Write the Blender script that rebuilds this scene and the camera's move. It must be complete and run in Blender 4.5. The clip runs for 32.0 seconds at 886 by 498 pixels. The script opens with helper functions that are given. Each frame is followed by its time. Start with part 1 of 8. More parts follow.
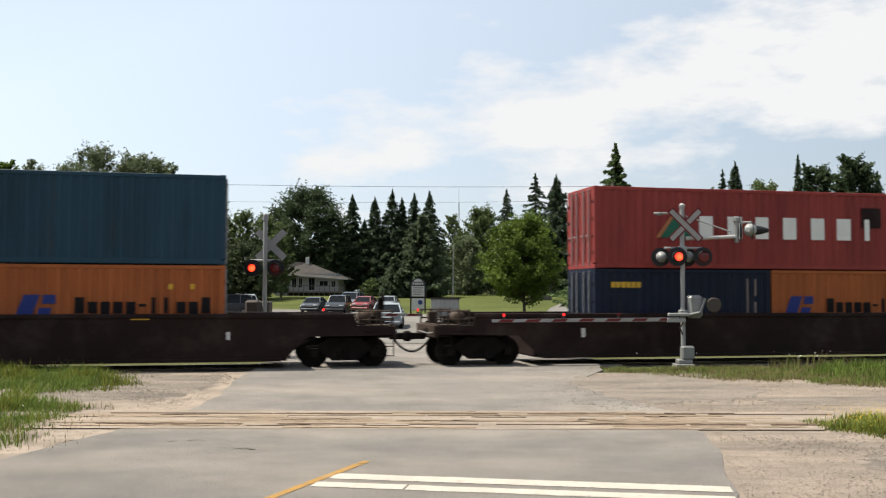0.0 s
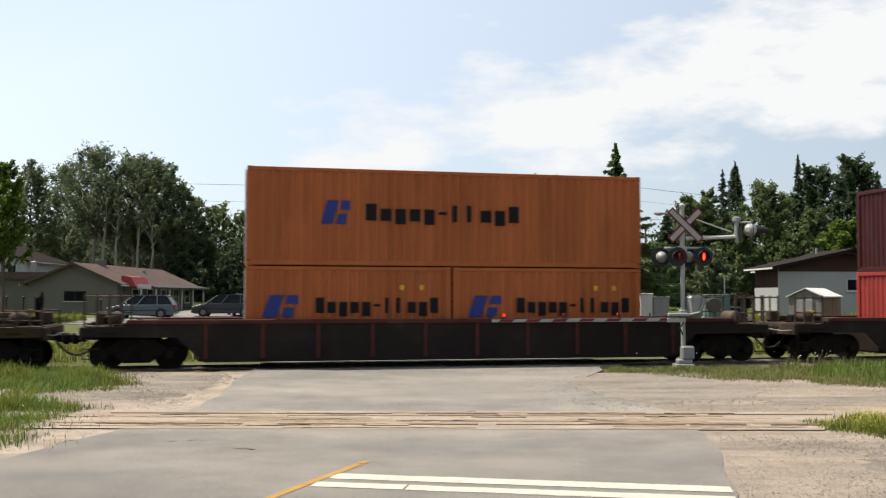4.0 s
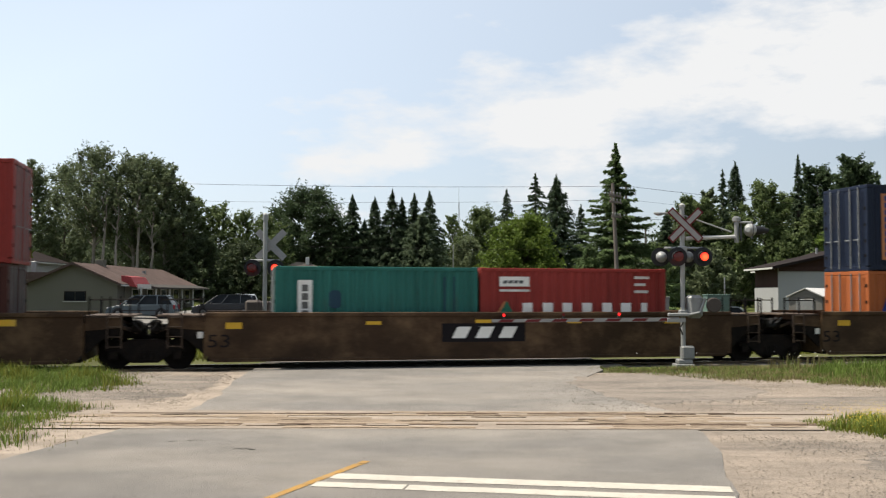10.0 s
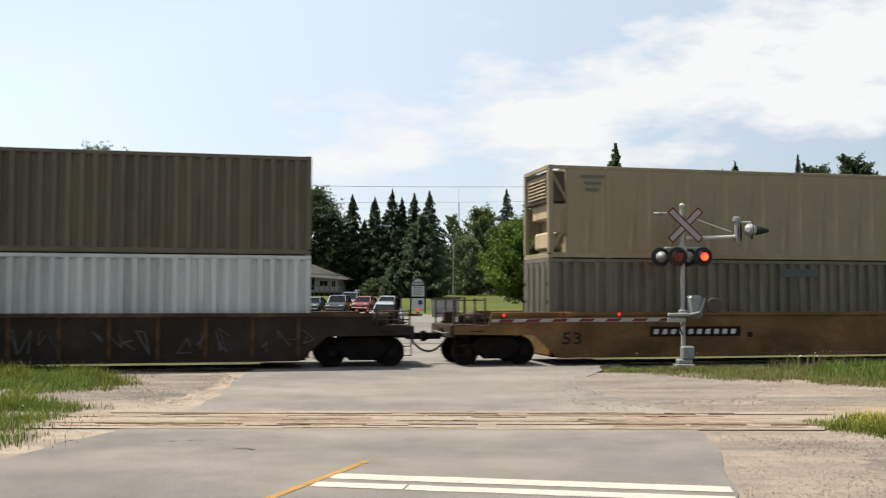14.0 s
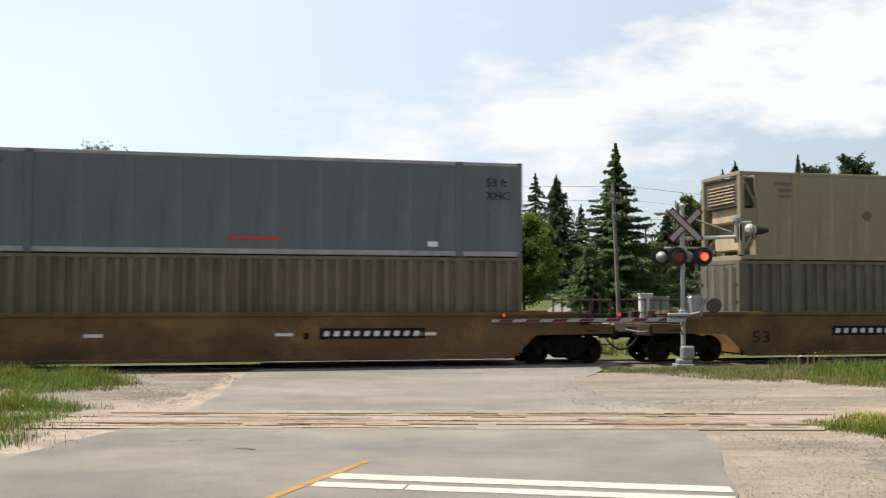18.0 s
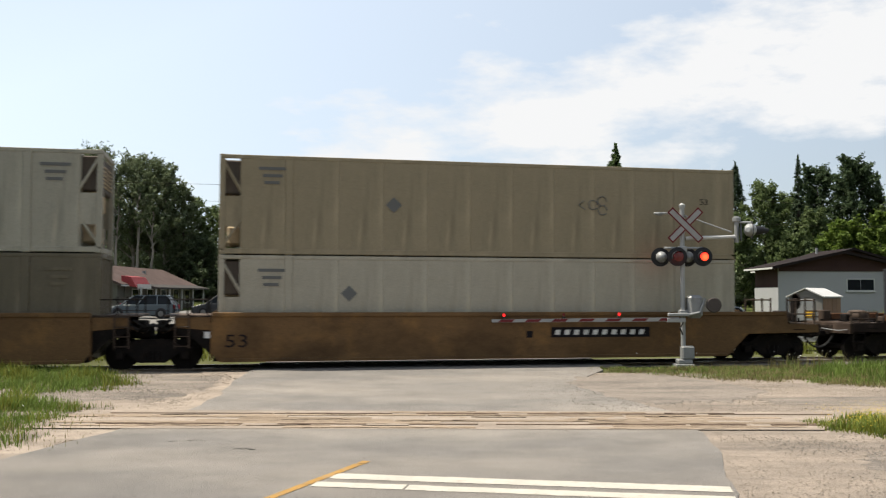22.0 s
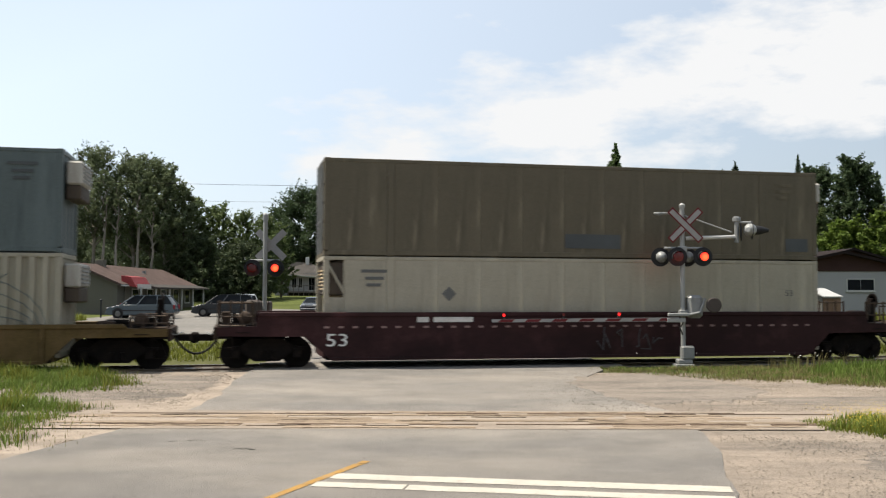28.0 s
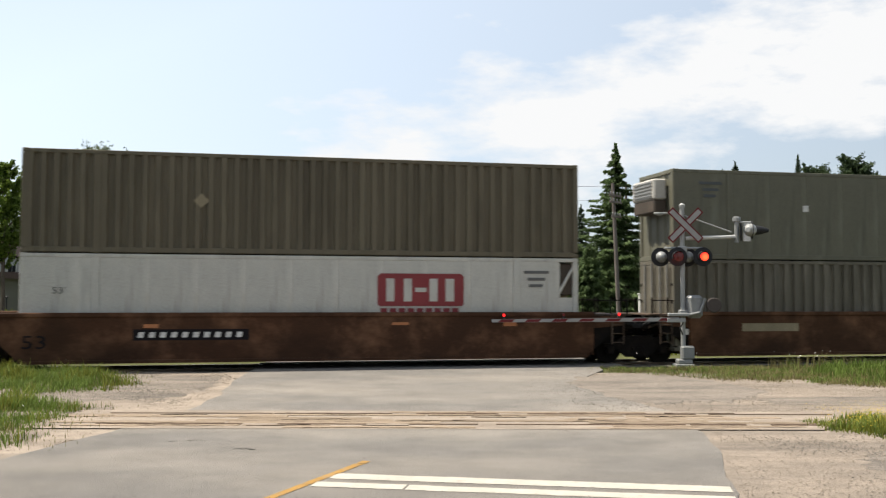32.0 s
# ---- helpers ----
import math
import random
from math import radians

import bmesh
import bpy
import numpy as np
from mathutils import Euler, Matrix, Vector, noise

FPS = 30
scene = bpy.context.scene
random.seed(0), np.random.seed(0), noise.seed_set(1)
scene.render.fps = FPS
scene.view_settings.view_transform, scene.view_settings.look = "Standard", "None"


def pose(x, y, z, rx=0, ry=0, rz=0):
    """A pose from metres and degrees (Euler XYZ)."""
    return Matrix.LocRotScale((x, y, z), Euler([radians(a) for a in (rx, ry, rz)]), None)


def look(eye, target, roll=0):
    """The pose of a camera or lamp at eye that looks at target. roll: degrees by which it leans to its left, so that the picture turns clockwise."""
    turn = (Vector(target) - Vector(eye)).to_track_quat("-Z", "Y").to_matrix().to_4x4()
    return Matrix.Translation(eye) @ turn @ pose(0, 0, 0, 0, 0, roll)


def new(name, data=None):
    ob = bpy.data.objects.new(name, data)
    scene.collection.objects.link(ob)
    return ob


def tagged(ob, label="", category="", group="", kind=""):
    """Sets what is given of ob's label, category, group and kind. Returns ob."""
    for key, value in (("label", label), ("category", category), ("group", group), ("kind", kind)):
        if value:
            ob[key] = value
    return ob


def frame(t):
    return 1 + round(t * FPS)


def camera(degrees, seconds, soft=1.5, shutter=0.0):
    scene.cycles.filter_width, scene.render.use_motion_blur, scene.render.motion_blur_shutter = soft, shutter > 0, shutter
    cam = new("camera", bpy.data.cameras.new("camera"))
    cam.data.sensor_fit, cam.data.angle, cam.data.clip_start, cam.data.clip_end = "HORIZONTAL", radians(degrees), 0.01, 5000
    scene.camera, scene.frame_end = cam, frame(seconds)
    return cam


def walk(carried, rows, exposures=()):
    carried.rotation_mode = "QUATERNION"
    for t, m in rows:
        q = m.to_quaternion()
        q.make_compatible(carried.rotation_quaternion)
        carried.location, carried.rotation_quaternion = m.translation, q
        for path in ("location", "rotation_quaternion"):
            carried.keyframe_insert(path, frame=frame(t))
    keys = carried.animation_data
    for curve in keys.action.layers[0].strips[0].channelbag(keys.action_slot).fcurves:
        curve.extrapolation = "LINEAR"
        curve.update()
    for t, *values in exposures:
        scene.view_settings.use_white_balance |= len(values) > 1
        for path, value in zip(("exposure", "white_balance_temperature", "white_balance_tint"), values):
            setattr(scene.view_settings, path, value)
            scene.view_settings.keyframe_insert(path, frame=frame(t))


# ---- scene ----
# The eye stands by the road, 2.2 m above the rails, and does not move.
cam = camera(49.86, 32.0, soft=1.24, shutter=0.18)
EYE = look((0, 0, 2.155), (0, 10, 2.155 + 10 * math.tan(radians(2.72))), 0.136)
walk(cam, [(0.0, EYE), (32.0, EYE)], [(0.0, 0.73), (1.5, 0.73), (3.0, 0.78), (9.0, 0.79), (10.0, 0.70), (11.0, 0.74), (12.0, 0.80), (14.0, 0.77), (18.0, 0.82), (19.0, 0.73), (20.0, 0.80), (22.0, 0.76), (23.0, 0.74), (24.0, 0.62), (25.0, 0.65), (27.5, 0.75), (28.0, 0.76), (29.0, 0.85), (30.0, 0.78), (32.0, 0.80)])

# ---- light: a high summer sun behind the train and towards its head, thin cloud ----
TURN = 12.25                       # degrees by which the track swings away from the picture plane
CT, ST_ = math.cos(radians(TURN)), math.sin(radians(TURN))
TRACK_Y = 29.94


def on_track(s, off=0.0, z=0.0):
    """A place s metres along the track and off metres beyond its centre line."""
    return Vector((s * CT - off * ST_, TRACK_Y + s * ST_ + off * CT, z))


to_sun = (on_track(-2.8, 1.03, 6.18) - on_track(0, 0, 0)).normalized()
sun = new("sun", bpy.data.lights.new("sun", "SUN"))
sun.data.energy, sun.data.angle, sun.data.color = 5.4, radians(0.6), (1.0, 0.925, 0.80)
sun.matrix_world = look(to_sun * 100, (0, 0, 0))

world = bpy.data.worlds.new("sky")
scene.world = world
world.use_nodes = True
wn, wl = world.node_tree.nodes, world.node_tree.links
wn.clear()
w_out, w_bg, w_sky = wn.new("ShaderNodeOutputWorld"), wn.new("ShaderNodeBackground"), wn.new("ShaderNodeTexSky")
w_sky.sky_type, w_sky.sun_disc = "NISHITA", False
w_sky.sun_elevation, w_sky.sun_rotation = math.asin(to_sun.z), math.atan2(to_sun.x, to_sun.y)
w_sky.air_density, w_sky.dust_density, w_sky.ozone_density = 1.0, 1.2, 1.0
# a thin high veil, brighter towards the sun and towards the horizon, with a drift of ragged white cloud
w_bg.inputs["Strength"].default_value = 0.0576
w_co = wn.new("ShaderNodeTexCoord")
w_dot, w_glow, w_xyz, w_low, w_veil = (wn.new("ShaderNodeVectorMath"), wn.new("ShaderNodeMapRange"), wn.new("ShaderNodeSeparateXYZ"), wn.new("ShaderNodeMapRange"),
                                       wn.new("ShaderNodeMath"))
w_dot.operation = "DOT_PRODUCT"
w_dot.inputs[1].default_value = to_sun
for node, a, c, d, e in ((w_glow, 0.0, 0.4, 0.54, 0.98), (w_low, 0.0, 0.45, 1.0, 0.75)):
    for key, value in zip(("From Min", "From Max", "To Min", "To Max"), (a, c, d, e)):
        node.inputs[key].default_value = value
w_veil.operation = "MULTIPLY"
wl.new(w_co.outputs["Generated"], w_dot.inputs[0])
wl.new(w_dot.outputs["Value"], w_glow.inputs["Value"])
wl.new(w_co.outputs["Generated"], w_xyz.inputs["Vector"])
wl.new(w_xyz.outputs["Z"], w_low.inputs["Value"])
wl.new(w_glow.outputs["Result"], w_veil.inputs[0])
wl.new(w_low.outputs["Result"], w_veil.inputs[1])
w_tint, w_sum, w_dim = wn.new("ShaderNodeVectorMath"), wn.new("ShaderNodeVectorMath"), wn.new("ShaderNodeVectorMath")
w_tint.operation, w_sum.operation, w_dim.operation = "SCALE", "ADD", "SCALE"
w_tint.inputs[0].default_value = (7.9, 8.7, 9.55)
w_dim.inputs["Scale"].default_value = 0.55
wl.new(w_veil.outputs[0], w_tint.inputs["Scale"])
wl.new(w_sky.outputs["Color"], w_dim.inputs[0])
wl.new(w_tint.outputs["Vector"], w_sum.inputs[0])
wl.new(w_dim.outputs["Vector"], w_sum.inputs[1])
w_map, w_n1, w_ramp, w_mix = wn.new("ShaderNodeMapping"), wn.new("ShaderNodeTexNoise"), wn.new("ShaderNodeValToRGB"), wn.new("ShaderNodeMix")
w_map.inputs["Rotation"].default_value = (0.0, radians(12), 0.0)
w_map.inputs["Scale"].default_value = (1.5, 1.5, 4.2)
w_n1.inputs["Scale"].default_value, w_n1.inputs["Detail"].default_value, w_n1.inputs["Roughness"].default_value = 4.6, 12, 0.58


def w_math(op, a, c):
    """A math node of the sky; a and c are sockets or numbers."""
    node = wn.new("ShaderNodeMath")
    node.operation = op
    for k, v in ((0, a), (1, c)):
        if isinstance(v, (int, float)):
            node.inputs[k].default_value = v
        else:
            wl.new(v, node.inputs[k])
    return node.outputs[0]


# the drift rises to the right: its middle lies at z = 0.158 + 0.2 x, and it thins out to the left
slope = w_math("MULTIPLY", w_xyz.outputs["X"], 0.2)
dist = w_math("ABSOLUTE", w_math("SUBTRACT", w_xyz.outputs["Z"], w_math("ADD", slope, 0.158)), 0.0)
edge = w_math("MULTIPLY", w_math("MAXIMUM", w_math("SUBTRACT", 0.06, w_xyz.outputs["X"]), 0.0), 1.0)
lean = w_math("SUBTRACT", w_math("SUBTRACT", 0.33, w_math("MULTIPLY", dist, 5.0)), edge)
ragged = w_math("SUBTRACT", w_math("MULTIPLY", w_n1.outputs["Fac"], 2.0), 0.5)
wl.new(w_math("ADD", ragged, lean), w_ramp.inputs["Fac"])
w_ramp.color_ramp.elements[0].position, w_ramp.color_ramp.elements[1].position = 0.46, 0.80
w_mix.data_type, w_mix.clamp_factor = "RGBA", True
w_mix.inputs["B"].default_value = (9.5, 9.55, 9.6, 1)
wl.new(w_co.outputs["Generated"], w_map.inputs["Vector"])
wl.new(w_map.outputs["Vector"], w_n1.inputs["Vector"])
wl.new(w_ramp.outputs["Color"], w_mix.inputs["Factor"])
wl.new(w_sum.outputs["Vector"], w_mix.inputs["A"])
wl.new(w_mix.outputs["Result"], w_bg.inputs["Color"])
wl.new(w_bg.outputs["Background"], w_out.inputs["Surface"])

# ---- materials ----
MATS = {}


def mat(name, col, rough=0.6, metal=0.0, var=0.18, big=0.6, fine=30.0, bump=0.12, dirt=None, dirty=0.0, stretch=(1, 1, 1), per=0.0,
        emit=None, power=0.0, leaf=False, spec=None, island=False, soot=None):
    """A surface: base colour, a broad stain, a fine grain, relief, an optional dirt colour drawn by stretched noise."""
    if name in MATS:
        return MATS[name]
    m = bpy.data.materials.new(name)
    m.use_nodes = True
    MATS[name] = m
    n, l = m.node_tree.nodes, m.node_tree.links
    bsdf = n["Principled BSDF"]
    bsdf.inputs["Roughness"].default_value, bsdf.inputs["Metallic"].default_value = rough, metal
    bsdf.inputs["Specular IOR Level"].default_value = (0.5 if rough < 0.45 else 0.16 if rough < 0.84 else 0.06) if spec is None else spec
    co = n.new("ShaderNodeTexCoord")
    mp = n.new("ShaderNodeMapping")
    mp.inputs["Scale"].default_value = stretch
    l.new(co.outputs["Object"], mp.inputs["Vector"])
    n1, n2 = n.new("ShaderNodeTexNoise"), n.new("ShaderNodeTexNoise")
    n1.inputs["Scale"].default_value, n1.inputs["Detail"].default_value = big, 5
    n2.inputs["Scale"].default_value, n2.inputs["Detail"].default_value = fine, 4
    l.new(mp.outputs["Vector"], n1.inputs["Vector"])
    l.new(co.outputs["Object"], n2.inputs["Vector"])
    ad = n.new("ShaderNodeMath")
    ad.operation = "ADD"
    l.new(n1.outputs["Fac"], ad.inputs[0])
    l.new(n2.outputs["Fac"], ad.inputs[1])
    last = ad
    if per:
        info, mu = n.new("ShaderNodeObjectInfo"), n.new("ShaderNodeMath")
        geo = n.new("ShaderNodeNewGeometry")
        mu.operation, mu.inputs[1].default_value = "MULTIPLY_ADD", per
        l.new((geo.outputs["Random Per Island"] if leaf or island else info.outputs["Random"]), mu.inputs[0])
        l.new(ad.outputs[0], mu.inputs[2])
        last = mu
    rng = n.new("ShaderNodeMapRange")
    rng.inputs["From Min"].default_value, rng.inputs["From Max"].default_value = 0.74, 1.26 + per
    rng.inputs["To Min"].default_value, rng.inputs["To Max"].default_value = 1.0 - var, 1.0 + var
    l.new(last.outputs[0], rng.inputs["Value"])
    mul = n.new("ShaderNodeVectorMath")
    mul.operation = "SCALE"
    mul.inputs[0].default_value = col
    l.new(rng.outputs["Result"], mul.inputs["Scale"])
    out = mul.outputs["Vector"]
    if dirt:
        n3, rp, mx = n.new("ShaderNodeTexNoise"), n.new("ShaderNodeMapRange"), n.new("ShaderNodeMix")
        n3.inputs["Scale"].default_value, n3.inputs["Detail"].default_value, n3.inputs["Roughness"].default_value = big * 2.3, 8, 0.65
        l.new(mp.outputs["Vector"], n3.inputs["Vector"])
        rp.inputs["From Min"].default_value, rp.inputs["From Max"].default_value = 0.62 - 0.3 * dirty, 0.78 - 0.1 * dirty
        rp.inputs["To Max"].default_value = min(1.0, 0.55 + 0.5 * dirty)
        l.new(n3.outputs["Fac"], rp.inputs["Value"])
        mx.data_type = "RGBA"
        mx.inputs["B"].default_value = (*dirt, 1)
        l.new(rp.outputs["Result"], mx.inputs["Factor"])
        l.new(out, mx.inputs["A"])
        out = mx.outputs["Result"]
    if soot:                                       # broad grime: scale, stretch, threshold, depth, colour
        n4, mp4, rp4, mx4 = n.new("ShaderNodeTexNoise"), n.new("ShaderNodeMapping"), n.new("ShaderNodeMapRange"), n.new("ShaderNodeMix")
        mp4.inputs["Scale"].default_value = soot[1]
        n4.inputs["Scale"].default_value, n4.inputs["Detail"].default_value, n4.inputs["Roughness"].default_value = soot[0], 7, 0.62
        rp4.inputs["From Min"].default_value, rp4.inputs["From Max"].default_value, rp4.inputs["To Max"].default_value = soot[2], soot[2] + 0.22, soot[3]
        l.new(co.outputs["Object"], mp4.inputs["Vector"])
        l.new(mp4.outputs["Vector"], n4.inputs["Vector"])
        l.new(n4.outputs["Fac"], rp4.inputs["Value"])
        mx4.data_type = "RGBA"
        mx4.inputs["B"].default_value = (*soot[4], 1)
        l.new(rp4.outputs["Result"], mx4.inputs["Factor"])
        l.new(out, mx4.inputs["A"])
        out = mx4.outputs["Result"]
    l.new(out, bsdf.inputs["Base Color"])
    if bump:
        bp = n.new("ShaderNodeBump")
        bp.inputs["Strength"].default_value, bp.inputs["Distance"].default_value = bump, 0.02
        l.new(n2.outputs["Fac"], bp.inputs["Height"])
        l.new(bp.outputs["Normal"], bsdf.inputs["Normal"])
    if leaf:
        bsdf.inputs["Specular IOR Level"].default_value = 0.12
        tr, mixs = n.new("ShaderNodeBsdfTranslucent"), n.new("ShaderNodeMixShader")
        l.new(out, tr.inputs["Color"])
        mixs.inputs["Fac"].default_value = 0.35
        l.new(bsdf.outputs["BSDF"], mixs.inputs[1])
        l.new(tr.outputs["BSDF"], mixs.inputs[2])
        l.new(mixs.outputs["Shader"], n["Material Output"].inputs["Surface"])
    if emit:
        bsdf.inputs["Emission Color"].default_value = (*emit, 1)
        bsdf.inputs["Emission Strength"].default_value = power
    return m


RUST = (0.10, 0.045, 0.025)
GRIME = (0.045, 0.036, 0.03)


def paint(name, col, dirty=0.25, dirt=GRIME, rough=0.5, var=0.2, stains=False):
    """Weathered paint on steel with streaks that run down."""
    dark = tuple(c * 0.42 for c in col)
    if stains:                                     # broad blotches instead of streaks
        return mat(name, col, rough, 0.0, 0.3, 0.45, 30, 0.08, dirt, dirty, (0.8, 0.8, 0.9), soot=(0.55, (0.6, 0.6, 1.3), 0.46, 0.85, dark))
    return mat(name, col, rough, 0.0, var, 0.5, 45, 0.05, dirt, dirty, (2.2, 2.2, 0.35), soot=(1.3, (1.6, 1.6, 0.22), 0.52, 0.5, dark))


def soil(name, one, two, grit, patch=0.5, cut=(0.45, 0.62), fine=38.0, grain=0.3, bump=0.5, band=None, streak=(0.6, 1, 1)):
    """Loose or worn ground: two tones in ragged patches, a strong grain, sparse grit, and an optional drift of the second tone along a line y."""
    m = bpy.data.materials.new(name)
    m.use_nodes = True
    n, l = m.node_tree.nodes, m.node_tree.links
    bsdf = n["Principled BSDF"]
    bsdf.inputs["Roughness"].default_value, bsdf.inputs["Specular IOR Level"].default_value = 0.95, 0.05
    co = n.new("ShaderNodeTexCoord")

    def noisy(scale, detail=6, rough=0.6, stretch=(1, 1, 1)):
        mp, t = n.new("ShaderNodeMapping"), n.new("ShaderNodeTexNoise")
        mp.inputs["Scale"].default_value = stretch
        t.inputs["Scale"].default_value, t.inputs["Detail"].default_value, t.inputs["Roughness"].default_value = scale, detail, rough
        l.new(co.outputs["Object"], mp.inputs["Vector"])
        l.new(mp.outputs["Vector"], t.inputs["Vector"])
        return t.outputs["Fac"]

    def ranged(v, a, c, d=0.0, e=1.0):
        r = n.new("ShaderNodeMapRange")
        for key, q in zip(("From Min", "From Max", "To Min", "To Max"), (a, c, d, e)):
            r.inputs[key].default_value = q
        l.new(v, r.inputs["Value"])
        return r.outputs["Result"]

    def calc(op, a, c):
        q = n.new("ShaderNodeMath")
        q.operation = op
        for k, v in ((0, a), (1, c)):
            if isinstance(v, (int, float)):
                q.inputs[k].default_value = v
            else:
                l.new(v, q.inputs[k])
        return q.outputs[0]

    def blend(f, a, c):
        q = n.new("ShaderNodeMix")
        q.data_type = "RGBA"
        l.new(f, q.inputs["Factor"])
        for key, v in (("A", a), ("B", c)):
            if isinstance(v, tuple):
                q.inputs[key].default_value = (*v, 1)
            else:
                l.new(v, q.inputs[key])
        return q.outputs["Result"]

    where = noisy(patch, 8, 0.62, streak)
    if band:
        xyz = n.new("ShaderNodeSeparateXYZ")
        l.new(co.outputs["Object"], xyz.inputs["Vector"])
        near = ranged(calc("ABSOLUTE", calc("SUBTRACT", xyz.outputs["Y"], band[0]), 0.0), 0.0, band[1], band[2], 0.0)
        where = calc("ADD", where, near)
    col = blend(ranged(where, *cut), one, two)
    col = blend(ranged(noisy(fine * 0.6, 3, 0.7), 0.62, 0.68), col, grit)
    q = n.new("ShaderNodeVectorMath")
    q.operation = "SCALE"
    l.new(col, q.inputs[0])
    l.new(calc("MULTIPLY", ranged(noisy(fine, 5, 0.75), 0.3, 0.7, 0.8 * (1 - grain), 0.8 * (1 + grain)), ranged(noisy(patch * 2.7, 5), 0.3, 0.7, 0.88, 1.12)), q.inputs["Scale"])
    l.new(q.outputs["Vector"], bsdf.inputs["Base Color"])
    bp = n.new("ShaderNodeBump")
    bp.inputs["Strength"].default_value, bp.inputs["Distance"].default_value = bump, 0.02
    l.new(noisy(fine, 5, 0.75), bp.inputs["Height"])
    l.new(bp.outputs["Normal"], bsdf.inputs["Normal"])
    return m


ASPHALT = soil("asphalt", (0.194, 0.181, 0.167), (0.3, 0.27, 0.234), (0.13, 0.12, 0.11), 0.35, (0.42, 0.74), 60, 0.58, 1.0, (16.6, 2.2, 0.2), (0.5, 0.9, 1))
ASPHALT_FAR = mat("far_asphalt", (0.1376, 0.1307, 0.1204), 0.9, 0, 0.15, 0.15, 30, 0.3, (0.3096, 0.2838, 0.2494), 0.2)
GRAVEL = soil("sandy_gravel", (0.29, 0.242, 0.197), (0.18, 0.154, 0.131), (0.1204, 0.1032, 0.08772), 0.7, (0.42, 0.64), 46, 0.36, 0.9, None, (0.25, 1.2, 1))
GREY_GRAVEL = soil("grey_gravel", (0.2451, 0.2107, 0.1789), (0.1591, 0.1402, 0.123), (0.0946, 0.08342, 0.0731), 1.0, (0.42, 0.66), 40, 0.5, 1.0, None, (0.4, 1.2, 1))
SAND = soil("pale_sand", (0.32, 0.267, 0.216), (0.23, 0.193, 0.159), (0.1462, 0.1135, 0.08772), 1.1, (0.42, 0.66), 55, 0.24, 0.6, None, (0.3, 1.4, 1))
GRASS_Y = mat("yellow_green_weeds", (0.1419, 0.1548, 0.02752), 0.7, 0, 0.4, 0.4, 3, 0, per=0.8, leaf=True)
SOIL = mat("grassy_soil", (0.06536, 0.0688, 0.02752), 0.95, 0, 0.3, 0.3, 9, 0.6, (0.172, 0.1462, 0.0774), 0.15)
LAWN = mat("lawn", (0.06054, 0.07224, 0.02064), 0.95, 0, 0.25, 0.09, 2.0, 0.3, (0.1032, 0.1032, 0.03612), 0.3)
BALLAST = mat("ballast", (0.1101, 0.09976, 0.08944), 0.95, 0, 0.35, 1.0, 22, 1.0, (0.086, 0.0731, 0.0602), 0.4)
DARK_STONE = mat("dark_stone_chip", (0.15, 0.132, 0.113), 0.9, 0, 0.35, 0.5, 30, 0.3, per=1.4, island=True)
STONE = mat("stone_chip", (0.1858, 0.1569, 0.1252), 0.9, 0, 0.35, 0.5, 30, 0.3, per=1.2, island=True)
TIMBER = mat("weathered_timber", (0.225, 0.178, 0.132), 0.95, 0, 0.45, 1.4, 40, 0.9, (0.1376, 0.0989, 0.0688), 0.6, (0.45, 11, 3), per=0.4)
TIE = mat("creosoted_tie", (0.0602, 0.0473, 0.0387), 0.9, 0, 0.3, 2, 30, 0.5, per=0.4)
WHITE_LINE = mat("road_white", (0.344, 0.3199, 0.2752), 0.8, 0, 0.12, 3.0, 60, 0.3, (0.2064, 0.1849, 0.1591), 0.25)
YELLOW_LINE = mat("road_yellow", (0.2614, 0.1479, 0.03784), 0.8, 0, 0.15, 3.0, 60, 0.3, (0.1892, 0.1591, 0.1204), 0.5)
RAIL = mat("rail_steel", (0.129, 0.0946, 0.0731), 0.55, 0.6, 0.2, 2, 40, 0.1)
RAIL_TOP = mat("polished_rail_head", (0.55, 0.53, 0.5), 0.25, 1.0, 0.1, 2, 40, 0.03)
STEEL_DARK = mat("oily_dark_steel", (0.0085, 0.0072, 0.0065), 0.75, 0.0, 0.4, 1.5, 25, 0.2, (0.022, 0.015, 0.011), 0.4, spec=0.06)
WHEEL = mat("wheel_steel", (0.0095, 0.008, 0.007), 0.7, 0.0, 0.3, 2, 30, 0.1, spec=0.08)
RUBBER = mat("black_rubber", (0.02, 0.02, 0.02), 0.8, 0, 0.2, 3, 40, 0.1)
BLACK = mat("black_paint", (0.022, 0.022, 0.024), 0.55, 0, 0.25, 1.5, 40, 0.05)
GALV = mat("galvanised_steel", (0.2119, 0.2157, 0.2119), 0.5, 0.25, 0.12, 2.0, 60, 0.05, (0.3096, 0.301, 0.2838), 0.2)
ALU = mat("aluminium_paint", (0.269, 0.273, 0.2651), 0.45, 0.2, 0.1, 1.5, 60, 0.04, (0.3612, 0.344, 0.3182), 0.15)
SIGN_WHITE = mat("sign_white", (0.4128, 0.4042, 0.387), 0.5, 0, 0.06, 2, 60, 0.02)
SIGN_RED = mat("sign_red", (0.2236, 0.01892, 0.0258), 0.5, 0, 0.1, 2, 60, 0.02)


